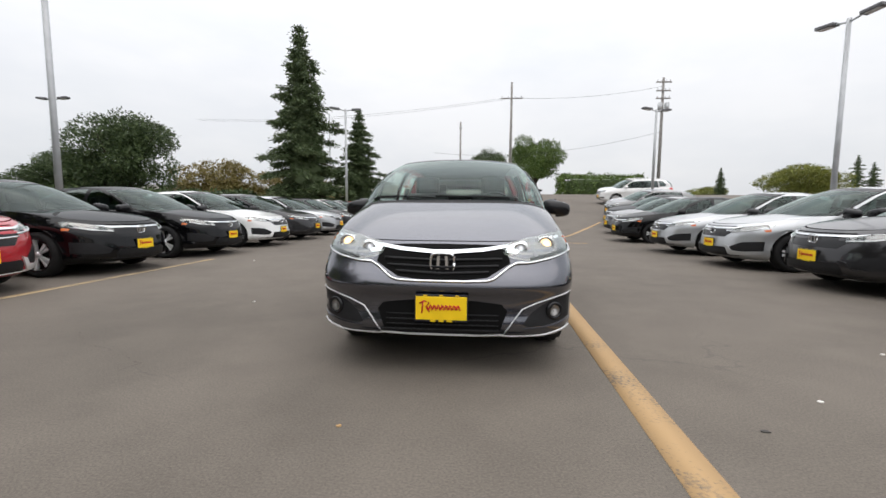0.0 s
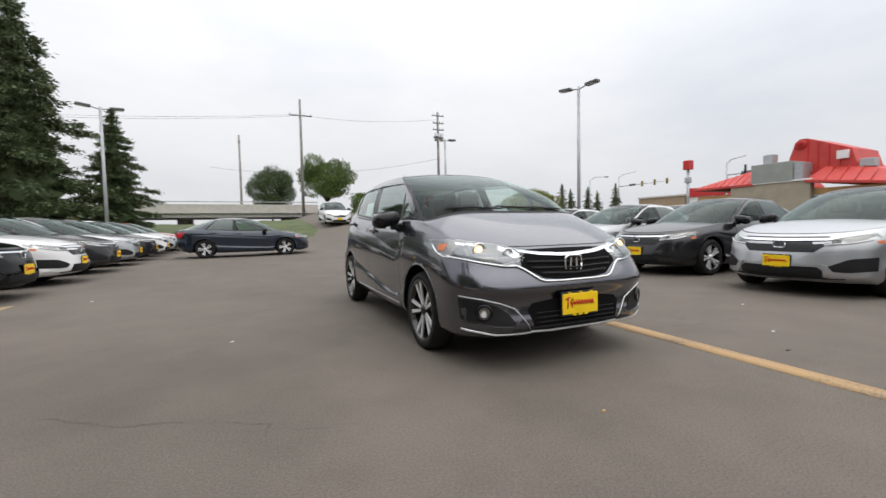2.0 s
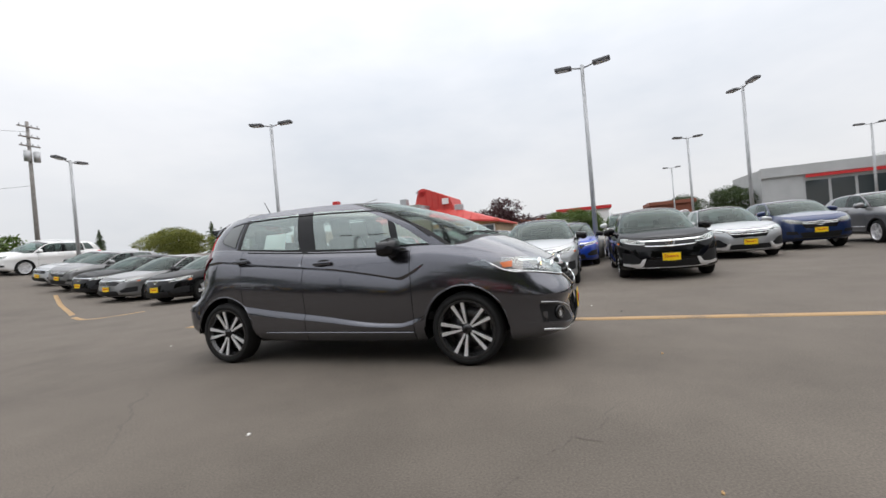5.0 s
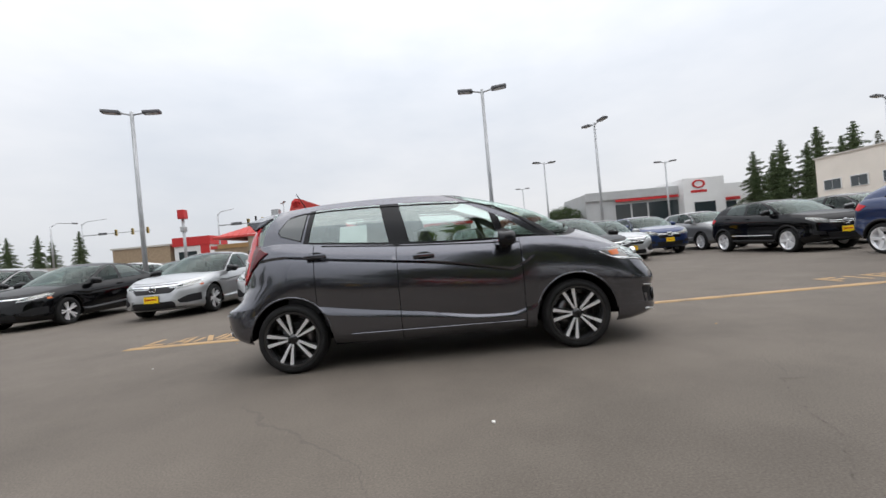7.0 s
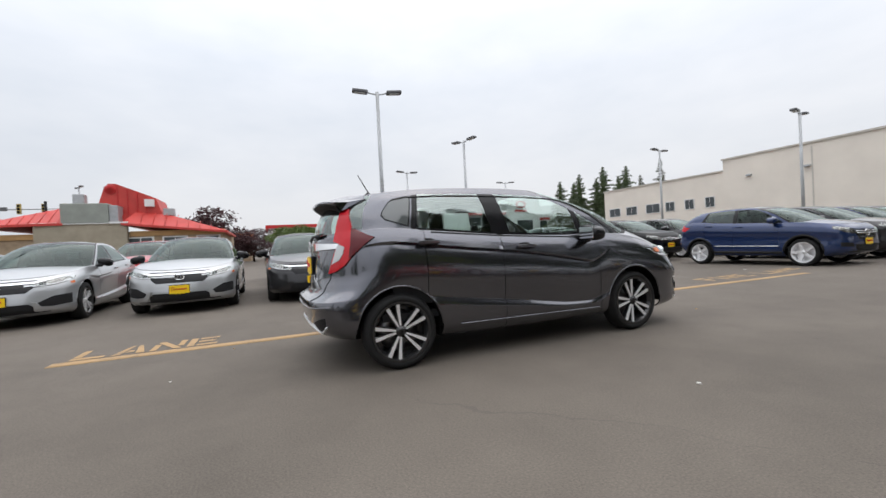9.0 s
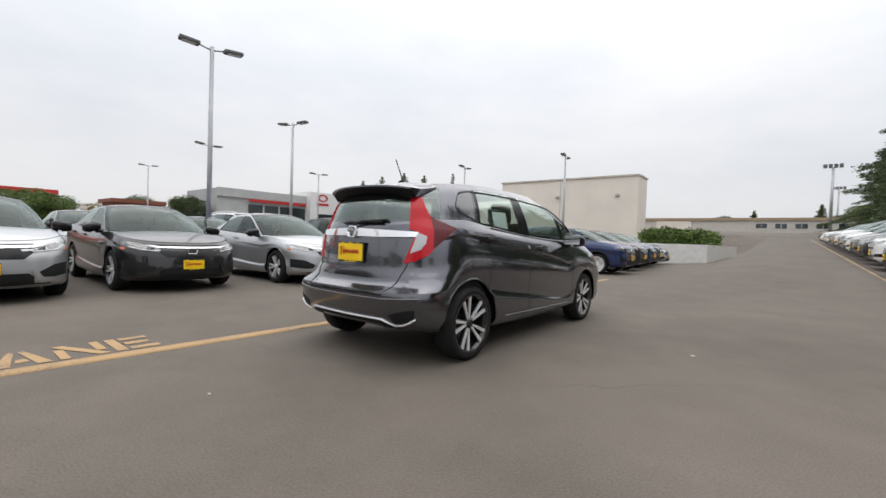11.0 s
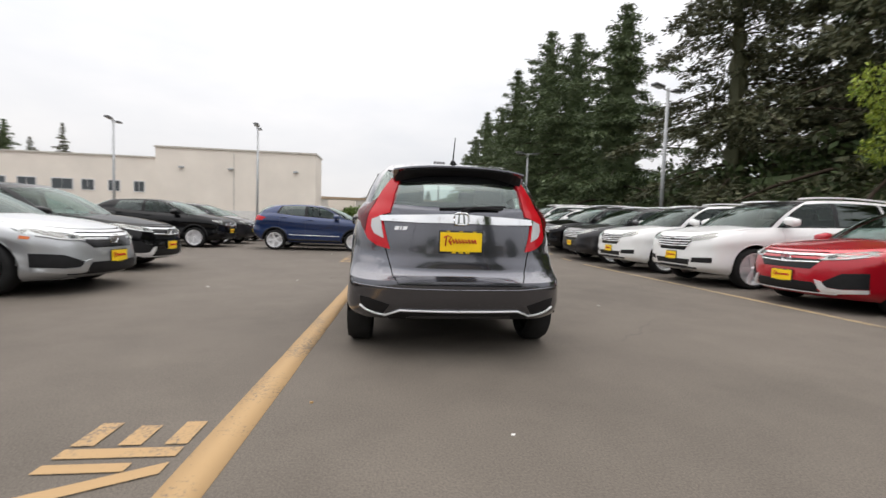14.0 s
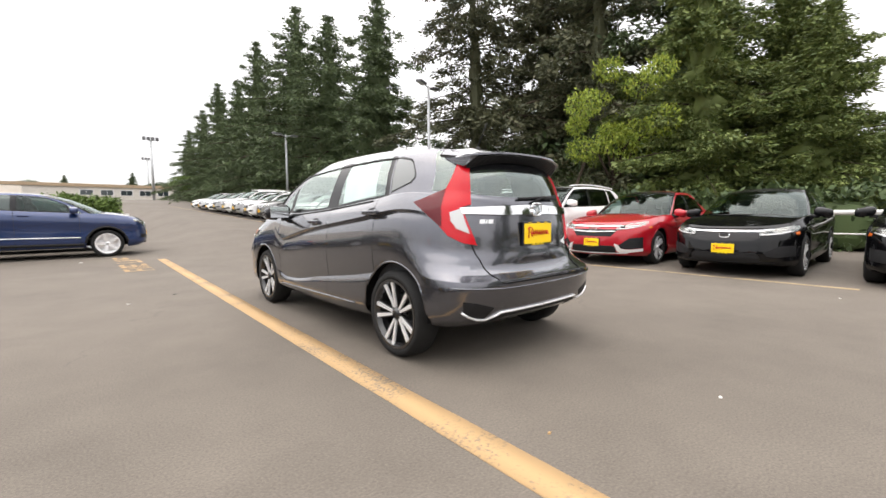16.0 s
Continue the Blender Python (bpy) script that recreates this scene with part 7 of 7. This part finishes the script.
# shops beyond the junction
strip = thing("shop_row", "low tan shop row with a flat roof", "building")
slab("wall", strip, TAN_WALL, 72, 80, 48.2, 58.5, 0, 6.0)
slab("roof_edge", strip, CREAM_TRIM, 71.8, 80.2, 48.0, 58.7, 6.0, 6.3)
kiosk = thing("shop", "small red and white roadside shop", "building")
slab("wall", kiosk, WHITE_WALL, 72, 78, 41.0, 47.4, 0, 5.6)
slab("red_band", kiosk, RED_TRIM, 71.8, 78.2, 40.8, 47.6, 5.6, 7.2)
slab("red_corner", kiosk, RED_TRIM, 71.85, 72.0, 41.0, 42.6, 0, 5.6)
slab("shop_window", kiosk, BLD_GLASS, 71.92, 72.0, 43.4, 46.6, 1.0, 4.6)

# far building and planter at the south end of the lane
far = thing("far_building", "long low white building with a dull red roof edge", "building")
slab("wall", far, CREAM_TRIM, -22, 27, -118, -106, 1.5, 7.0)
slab("roof_edge", far, TAN_WALL, -22.3, 27.3, -118.3, -105.7, 7.0, 7.6)
for k in range(7):
    wall_window(far, "y", -106, -19 + k * 3.2, 5.9, 2.0, 1.0, 1)
pl = thing("planter_wall", "low white concrete retaining wall with a hedge", "wall")
slab("wall", pl, WHITE_RAIL, 0.30, 0.52, -44, -23.2, 0.0, 1.14, 0.02)
slab("end_wall", pl, WHITE_RAIL, 0.52, 7.0, -23.42, -23.2, 0.0, 1.14, 0.02)
slab("yard_wall", pl, WHITE_RAIL, 7.0, 30.0, -44.2, -44.0, 0.0, 1.95, 0.02)
slab("fill", pl, CONCRETE, 0.52, 7.0, -44, -23.42, 0.0, 1.06)

# overpass to the north
ov = thing("overpass", "grey concrete highway overpass with a parapet", "bridge")
slab("deck", ov, CONCRETE, -75, 6, 52, 62, 2.6, 3.4)
slab("parapet", ov, CREAM_TRIM, -75, 6, 51.7, 52.0, 3.1, 4.15)
for k in range(7):
    slab("pier", ov, CONCRETE, -70 + k * 12, -68.8 + k * 12, 55, 60, 0, 2.6)
part("guard_rail", joined("guard_rail", [tube([(-75, 51.6, 4.45), (6, 51.6, 4.45)], 0.06, 6)]), STEEL, ov)

# ---- trees and hedges ----
def leaf_mat(name, a, b, rough=0.6):
    m = base_mat(name, a, rough, spec=0.3)
    nt = m.node_tree
    p = nt.nodes["Principled BSDF"]
    geo = nt.nodes.new("ShaderNodeNewGeometry")
    ramp = nt.nodes.new("ShaderNodeValToRGB")
    ramp.color_ramp.elements[0].color, ramp.color_ramp.elements[1].color = (*a, 1), (*b, 1)
    nt.links.new(geo.outputs["Random Per Island"], ramp.inputs[0])
    nt.links.new(ramp.outputs[0], p.inputs["Base Color"])
    return m


NEEDLE = leaf_mat("spruce_needles", (0.046, 0.072, 0.032), (0.125, 0.165, 0.072))
NEEDLE_OLD = leaf_mat("fir_needles_brownish", (0.040, 0.050, 0.025), (0.115, 0.115, 0.060))
CEDAR = leaf_mat("cedar_sprays", (0.062, 0.095, 0.026), (0.178, 0.215, 0.060))
LEAF_DARK = leaf_mat("dark_green_leaves", (0.030, 0.052, 0.020), (0.085, 0.120, 0.042))
LEAF_MID = leaf_mat("green_leaves", (0.045, 0.085, 0.015), (0.13, 0.19, 0.04))
LEAF_LIGHT = leaf_mat("yellow_green_leaves", (0.11, 0.18, 0.022), (0.33, 0.38, 0.05))
LEAF_OLIVE = leaf_mat("olive_leaves", (0.10, 0.12, 0.02), (0.24, 0.25, 0.05))
LEAF_TAN = leaf_mat("autumn_tan_leaves", (0.12, 0.10, 0.03), (0.26, 0.20, 0.07))
LEAF_PURPLE = leaf_mat("plum_leaves", (0.030, 0.010, 0.014), (0.075, 0.03, 0.03))
BARK = base_mat("bark", (0.050, 0.037, 0.028), 0.95, spec=0.1, noise_scale=6, noise_amt=0.35, bump=0.6, bump_scale=14)


def sprays(centres, dirs, size, seed, per=3, flat=0.55):
    """Many small bent leaf blades: two triangles each, about given points and along given ways."""
    r = np.random.default_rng(seed)
    c = np.repeat(centres, per, 0)
    d = np.repeat(dirs, per, 0)
    n = len(c)
    c = c + r.normal(0, 1, (n, 3)) * size[:, None].repeat(per, 0).reshape(-1, 1) * (0.62, 0.62, 0.34)
    d = d + r.normal(0, flat, (n, 3))
    d /= np.linalg.norm(d, axis=1)[:, None] + 1e-9
    up = r.normal(0, 1, (n, 3))
    s = np.cross(d, up)
    s /= np.linalg.norm(s, axis=1)[:, None] + 1e-9
    ln = np.repeat(size, per)[:, None] * r.uniform(0.6, 1.3, (n, 1))
    wd = ln * r.uniform(0.07, 0.15, (n, 1)) * (1.5 if flat < 0.6 else 2.0)
    nrm = np.cross(d, s)
    v = np.stack([c, c + d * ln * 0.5 + s * wd, c + d * ln + nrm * ln * 0.12, c + d * ln * 0.5 - s * wd], 1).reshape(-1, 3)
    f = np.arange(4 * n).reshape(-1, 4)
    return v, f


def fast_mesh(name, v, f):
    me = bpy.data.meshes.new(name)
    me.vertices.add(len(v))
    me.vertices.foreach_set("co", np.asarray(v, np.float32).ravel())
    me.loops.add(f.size)
    me.loops.foreach_set("vertex_index", f.ravel().astype(np.int32))
    me.polygons.add(len(f))
    me.polygons.foreach_set("loop_start", np.arange(0, f.size, f.shape[1], dtype=np.int32))
    me.update(calc_edges=True)
    return me


def conifer(height, radius, seed, mat, droop=0.25, bare=0.08, dense=1.0, label="tall dark green spruce tree", blade=0.30, gaps=0.2, core=0.50, ragged=0.0):
    r = np.random.default_rng(seed)
    tree = thing("conifer_tree", label, "tree")
    lean = r.normal(0, 0.012, 2)
    part("trunk", joined("trunk", [tube([(lean[0] * z, lean[1] * z, z) for z in np.linspace(-0.2, height * 0.97, 8)], [max(0.02, 0.013 * height * (1 - t) ** 0.9) for t in np.linspace(0, 0.98, 8)], 8)]), BARK, tree)
    limbs, cs, ds, sz = [], [], [], []
    z = height * bare
    while z < height * 0.985:
        t = z / height
        reach = radius * (1 - t) ** 0.92 * (0.75 + 0.25 * min(1, t / 0.12))
        k = int(5 + 5 * (1 - t))
        a0 = r.uniform(0, 6.28)
        for i in range(k):
            if r.random() < gaps * 0.6:
                continue
            a = a0 + 6.28 * i / k + r.normal(0, 0.2)
            ln = reach * (r.uniform(0.55 - 0.2 * ragged, 1.0) if r.random() < 0.75 else r.uniform(1.0, 1.3 + 0.25 * ragged))
            rise = 0.30 * (t - 0.35) + r.normal(0, 0.06)
            pts = []
            for s in np.linspace(0, 1, 6):
                rr = ln * s
                zz = z + rr * rise - droop * ln * s * s * (1 - t * 0.6) + 0.10 * ln * max(0, s - 0.75)
                pts.append((lean[0] * z + rr * math.cos(a), lean[1] * z + rr * math.sin(a), zz))
            limbs.append(tube(pts, [max(0.008, 0.012 * ln * (1 - 0.8 * s)) for s in np.linspace(0, 1, 6)], 4))
            n = max(5, int(ln * 12 * dense))
            s = r.uniform(0.05, 1.0, n) ** 0.8
            p = np.array([np.interp(s, np.linspace(0, 1, 6), [q[k2] for q in pts]) for k2 in range(3)]).T
            sidew = r.normal(0, 1, n) * ln * 0.18 * (1.05 - s)
            p[:, 0] += -math.sin(a) * sidew
            p[:, 1] += math.cos(a) * sidew
            p[:, 2] -= np.abs(sidew) * 0.35 + r.uniform(0, 0.25, n)
            d = np.tile((math.cos(a), math.sin(a), -0.25), (n, 1)) + np.stack([-math.sin(a) * np.sign(sidew), math.cos(a) * np.sign(sidew), np.zeros(n)], 1) * 0.6
            cs.append(p)
            ds.append(d)
            sz.append(np.full(n, blade) * r.uniform(0.7, 1.25, n))
        z += height * 0.030 * r.uniform(0.7, 1.35) * (1.0 + 0.5 * (1 - t))
    tagged(part("branchwork", joined("branchwork", limbs), BARK, tree), kind="stuff")
    # ragged inner mass of old shaded twigs
    rows_, cols = 34, 22
    cv = []
    for i in range(rows_):
        t = bare + (0.97 - bare) * i / (rows_ - 1)
        base_r = radius * (1 - t) ** 0.92 * core * (1.0 if i % 2 else 0.62)
        for j in range(cols):
            a = 6.283 * (j + 0.5 * (i % 2)) / cols
            rr = base_r * r.uniform(0.55, 1.25)
            cv.append((lean[0] * t * height + rr * math.cos(a), lean[1] * t * height + rr * math.sin(a), height * t + r.normal(0, 0.12) - droop * rr * 0.5))
    cf = np.array([(i * cols + j, i * cols + (j + 1) % cols, (i + 1) * cols + (j + 1) % cols, (i + 1) * cols + j) for i in range(rows_ - 1) for j in range(cols)])
    part("inner_crown", fast_mesh("inner_crown", cv, cf), mat, tree)
    v, f = sprays(np.concatenate(cs), np.concatenate(ds), np.concatenate(sz), seed + 1, 12)
    part("crown", fast_mesh("crown", v, f), mat, tree)
    return tree


def broadleaf(height, width, seed, mat, label="round green leafy tree", trunk_h=0.25, leaf=0.22, n=7000, lumps=26, flatten=1.0, lump=1.0):
    r = np.random.default_rng(seed)
    tree = thing("leafy_tree", label, "tree")
    th = height * trunk_h
    part("trunk", joined("trunk", [tube([(0, 0, -0.2), (0.05, 0, th * 0.6), (0.0, 0.06, th * 1.3)], [0.03 * height, 0.024 * height, 0.018 * height], 10)]), BARK, tree)
    centre = np.array((0, 0, th + (height - th) * 0.5))
    ext = np.array((width / 2, width / 2, (height - th) / 2 * flatten))
    lp, limbs = [], []
    for i in range(lumps):
        d = r.normal(0, 1, 3)
        d /= np.linalg.norm(d)
        rad = r.uniform(0.45, 0.86)
        c = centre + d * ext * rad
        s = r.uniform(0.20, 0.36) * lump
        lp.append((c, s))
        if i % 2 == 0:
            m = Vector((0, 0, th)).lerp(Vector(c), 0.5) + Vector((0, 0, 0.05 * height))
            limbs.append(tube([(0, 0, th * 0.9), m, Vector(c)], [0.012 * height, 0.008 * height, 0.003 * height], 5))
    tagged(part("branchwork", joined("branchwork", limbs), BARK, tree), kind="stuff")
    k = n // lumps
    cs, ds = [], []
    for c, s in lp:
        d = r.normal(0, 1, (k, 3))
        d /= np.linalg.norm(d, axis=1)[:, None]
        cs.append(c + d * ext * s * (r.uniform(0.5, 1.05, (k, 1)) ** 0.6) * (1.2, 1.2, 0.95))
        ds.append(d + (0, 0, -0.3))
    cs, ds = np.concatenate(cs), np.concatenate(ds)
    v, f = sprays(cs, ds, np.full(len(cs), leaf), seed + 7, 2, 0.7)
    part("crown", fast_mesh("crown", v, f), mat, tree)
    return tree


def stand(src, x, y, rz=0.0, s=1.0, first=False, zs=1.0):
    z = float(ground_z(x, y))
    m = Matrix.Translation((x, y, z)) @ Matrix.Rotation(radians(rz), 4, "Z")
    if first:
        ob = src
        ob.matrix_basis = m
    else:
        ob = copy_thing(src, m)
    ob.scale = (s, s, s * zs)
    return ob


spruce_a = conifer(20.0, 6.4, 11, NEEDLE, 0.32, 0.03, 1.0, "tall dark green spruce with drooping boughs", 0.27, 0.2, 0.34)
spruce_b = conifer(17.0, 7.6, 12, NEEDLE, 0.30, 0.03, 1.0, "tall dark green fir tree in a row", 0.27, 0.30, 0.30, 0.8)
old_fir = conifer(21.0, 8.0, 13, NEEDLE_OLD, 0.36, 0.05, 0.82, "tall old fir with gaps between brownish boughs", 0.29, 0.50, 0.09, 0.6)
cedar = conifer(11.5, 4.6, 14, CEDAR, 0.22, 0.0, 1.6, "broad green cedar with dense sprays", 0.20, 0.12, 0.40)
slim = conifer(15.0, 4.9, 15, NEEDLE, 0.24, 0.02, 1.55, "broad pointed dark green conifer", 0.24, 0.10, 0.42)
first_of = set()


def plant(src, *places):
    for x, y, rz, s, zs in places:
        stand(src, x, y, rz, s, src.name not in first_of, zs)
        first_of.add(src.name)


plant(spruce_b, (-15.5, -24.4, 20, 1.06, 0.91), (-15.0, -31.2, 130, 1.12, 0.90), (-15.2, -38.8, 80, 1.16, 1.03), (-15.4, -50, 250, 1.08, 1.08), (-16.4, -44, 190, 0.95, 0.92), (-15.1, -58, 10, 1.02, 0.94), (-15.0, -67, 200, 0.98, 1.08), (-15.0, -77, 300, 0.92, 0.98), (-15.0, -90, 45, 0.8, 1.0))
plant(old_fir, (-16.2, -14.0, 0, 0.92, 1.0), (-18.4, -8.2, 140, 1.05, 1.0), (-20.8, -12.6, 70, 1.05, 1.05), (52.6, -62, 210, 0.36, 1.2), (47.9, -62, 60, 0.36, 1.5))
plant(spruce_b, (75, -62, 0, 0.58, 1.16), (71.8, -63, 70, 0.54, 1.12), (68.8, -62, 150, 0.60, 1.18), (65.2, -63.5, 200, 0.54, 1.14), (61.5, -62, 280, 0.62, 1.17), (58.6, -63, 30, 0.52, 1.12), (55.9, -62, 110, 0.56, 1.20))
plant(spruce_a, (-19.8, -4.0, 30, 1.0, 1.0), (-22.0, -10.5, 200, 0.95, 1.0))
plant(cedar, (-15.8, -2.0, 0, 1.0, 0.98), (-16.2, 1.3, 150, 0.80, 0.86), (-18.6, 0.0, 60, 1.0, 0.95), (-16.4, -5.5, 220, 0.8, 0.8), (-18.0, 3.2, 80, 0.55, 0.7))
plant(slim, (-14.0, 29.0, 0, 1.04, 0.99), (-10.9, 33.5, 90, 0.72, 0.92), (-12, -160, 0, 0.9, 0.8), (4, -165, 0, 0.8, 0.8), (34.8, 60, 0, 0.26, 1.2))
plant(spruce_b, (53, 60, 0, 0.27, 1.40), (56, 61, 90, 0.25, 1.3), (59.5, 60, 200, 0.26, 1.35), (63, 61, 40, 0.24, 1.3), (67, 60, 300, 0.28, 1.45))
bush = broadleaf(5.4, 10.5, 27, LEAF_OLIVE, "broad yellow-green rounded shrub across the road", 0.04, 0.24, 14000, 40)
plant(bush, (46, 60, 0, 1.0, 1.0), (36, 66, 70, 0.55, 0.8))
maple = broadleaf(6.4, 7.4, 21, LEAF_LIGHT, "yellow-green young maple under the firs", 0.30, 0.13, 5200, 15, lump=0.62)
plant(maple, (-14.2, -4.7, 0, 0.78, 1.55))
dark = broadleaf(9.0, 9.0, 22, LEAF_DARK, "large dark green round tree", 0.16, 0.24, 15000, 34)
plant(dark, (1.2, 66, 40, 0.78, 1.45), (-30.8, 29.5, 0, 1.0, 1.08), (-35.5, 31, 200, 0.8, 0.95), (-38.5, 31, 80, 0.8, 0.8), (84, -27.5, 130, 0.85, 1.05), (85, -20.5, 40, 0.85, 0.95), (10, -150, 0, 0.9, 0.9), (-16, -130, 0, 0.9, 0.8))
mid = broadleaf(7.0, 7.2, 23, LEAF_MID, "round bright green tree on the rise", 0.24, 0.20, 13000, 30)
plant(mid, (7.8, 55, 0, 1.0, 1.30), (12.6, 44, 100, 0.5, 0.5), (15.5, 45, 10, 0.5, 0.5), (41, -0.8, 140, 0.75, 0.78), (44, -3, 10, 0.6, 0.7), (-48, 34, 40, 0.9, 0.7), (60, -48, 120, 0.6, 0.6), (-14, -85, 0, 0.9, 0.8))
tan = broadleaf(6.5, 6.0, 24, LEAF_TAN, "tan autumn tree behind the lot", 0.2, 0.28, 4200, 22)
plant(tan, (-28.5, 42, 0, 1.1, 0.95), (-24.8, 44, 60, 1.0, 0.85), (-34, 44, 120, 1.05, 0.95), (-19.5, 46, 200, 0.9, 0.8), (86, -14.5, 10, 0.9, 0.9))
plum = broadleaf(6.8, 9.0, 25, LEAF_PURPLE, "dark purple plum tree", 0.15, 0.30, 5000, 24)
plant(plum, (50, 8.2, 0, 1.0, 0.95), (56, 3.5, 70, 0.75, 0.85), (58, 11, 70, 0.7, 0.85))


def hedge(x0, x1, y0, y1, z0, h, mat, seed, label, n=2600, leaf=0.12):
    r = np.random.default_rng(seed)
    hd = thing("hedge", label, "hedge")
    bm = bmesh.new()
    box(bm, (x0 + x1) / 2, (y0 + y1) / 2, z0 + h * 0.42, (x1 - x0) * 0.86, (y1 - y0) * 0.86, h * 0.8, min(0.25 * h, 0.3))
    part("hedge_core", bm, LEAF_DARK, hd)
    p = r.uniform(0, 1, (n, 3))
    face = r.integers(0, 3, n)
    for i in range(n):
        if face[i] == 0:
            p[i, 2] = 1
        else:
            p[i, face[i] - 1] = r.integers(0, 2)
    p = np.array((x0, y0, z0)) + p * (x1 - x0, y1 - y0, h)
    bump = np.array([noise.noise(Vector(q) * 0.8) for q in p])
    p[:, 2] += bump * 0.22 * h * (p[:, 2] - z0) / h
    v, f = sprays(p, r.normal(0, 1, (n, 3)), np.full(n, leaf), seed, 3, 0.8)
    part("leaves", fast_mesh("leaves", v, f), mat, hd)


hedge(0.75, 3.9, -33, -24, 1.04, 0.85, LEAF_MID, 31, "low trimmed green hedge on the planter", 3000, 0.2)
hedge(9.0, 17.0, 41, 45, 2.6, 2.0, LEAF_MID, 33, "green roadside shrubs on the rise", 2200, 0.25)
hedge(-60, -18, 25, 28, 0.6, 1.5, LEAF_DARK, 34, "dark roadside hedge beyond the lot", 4200, 0.35)
hedge(-13.2, -12.0, -24, 5, 0.0, 1.5, LEAF_DARK, 35, "dark shrubs under the firs", 5200, 0.22)
hedge(-19.0, -15.0, -46, -4, 0.3, 4.0, LEAF_DARK, 36, "dark undergrowth between the tree trunks", 5200, 0.40)

# grass bank below the overpass
GRASS = base_mat("rough_grass", (0.075, 0.095, 0.035), 0.95, noise_scale=1.3, noise_amt=0.35, bump=0.5, bump_scale=20)
gx, gy = np.linspace(-60, 2.5, 40), np.linspace(20, 51, 16)
bv = []
for y in gy:
    for x in gx:
        edge = min(1, (y - 20) / 6, (2.5 - x) / 3, (x + 60) / 4)
        bv.append((x, y, float(ground_z(x, y)) - 0.15 + edge * (0.9 + 0.035 * (y - 20) + 0.4 * noise.noise(Vector((x * 0.2, y * 0.2, 0))))))
bf = [(j * 40 + i, j * 40 + i + 1, (j + 1) * 40 + i + 1, (j + 1) * 40 + i) for j in range(15) for i in range(39)]
tagged(part("grass_bank", mesh_from("grass_bank", bv, bf), GRASS, None), "rough green grass bank below the overpass", "grass", kind="stuff")
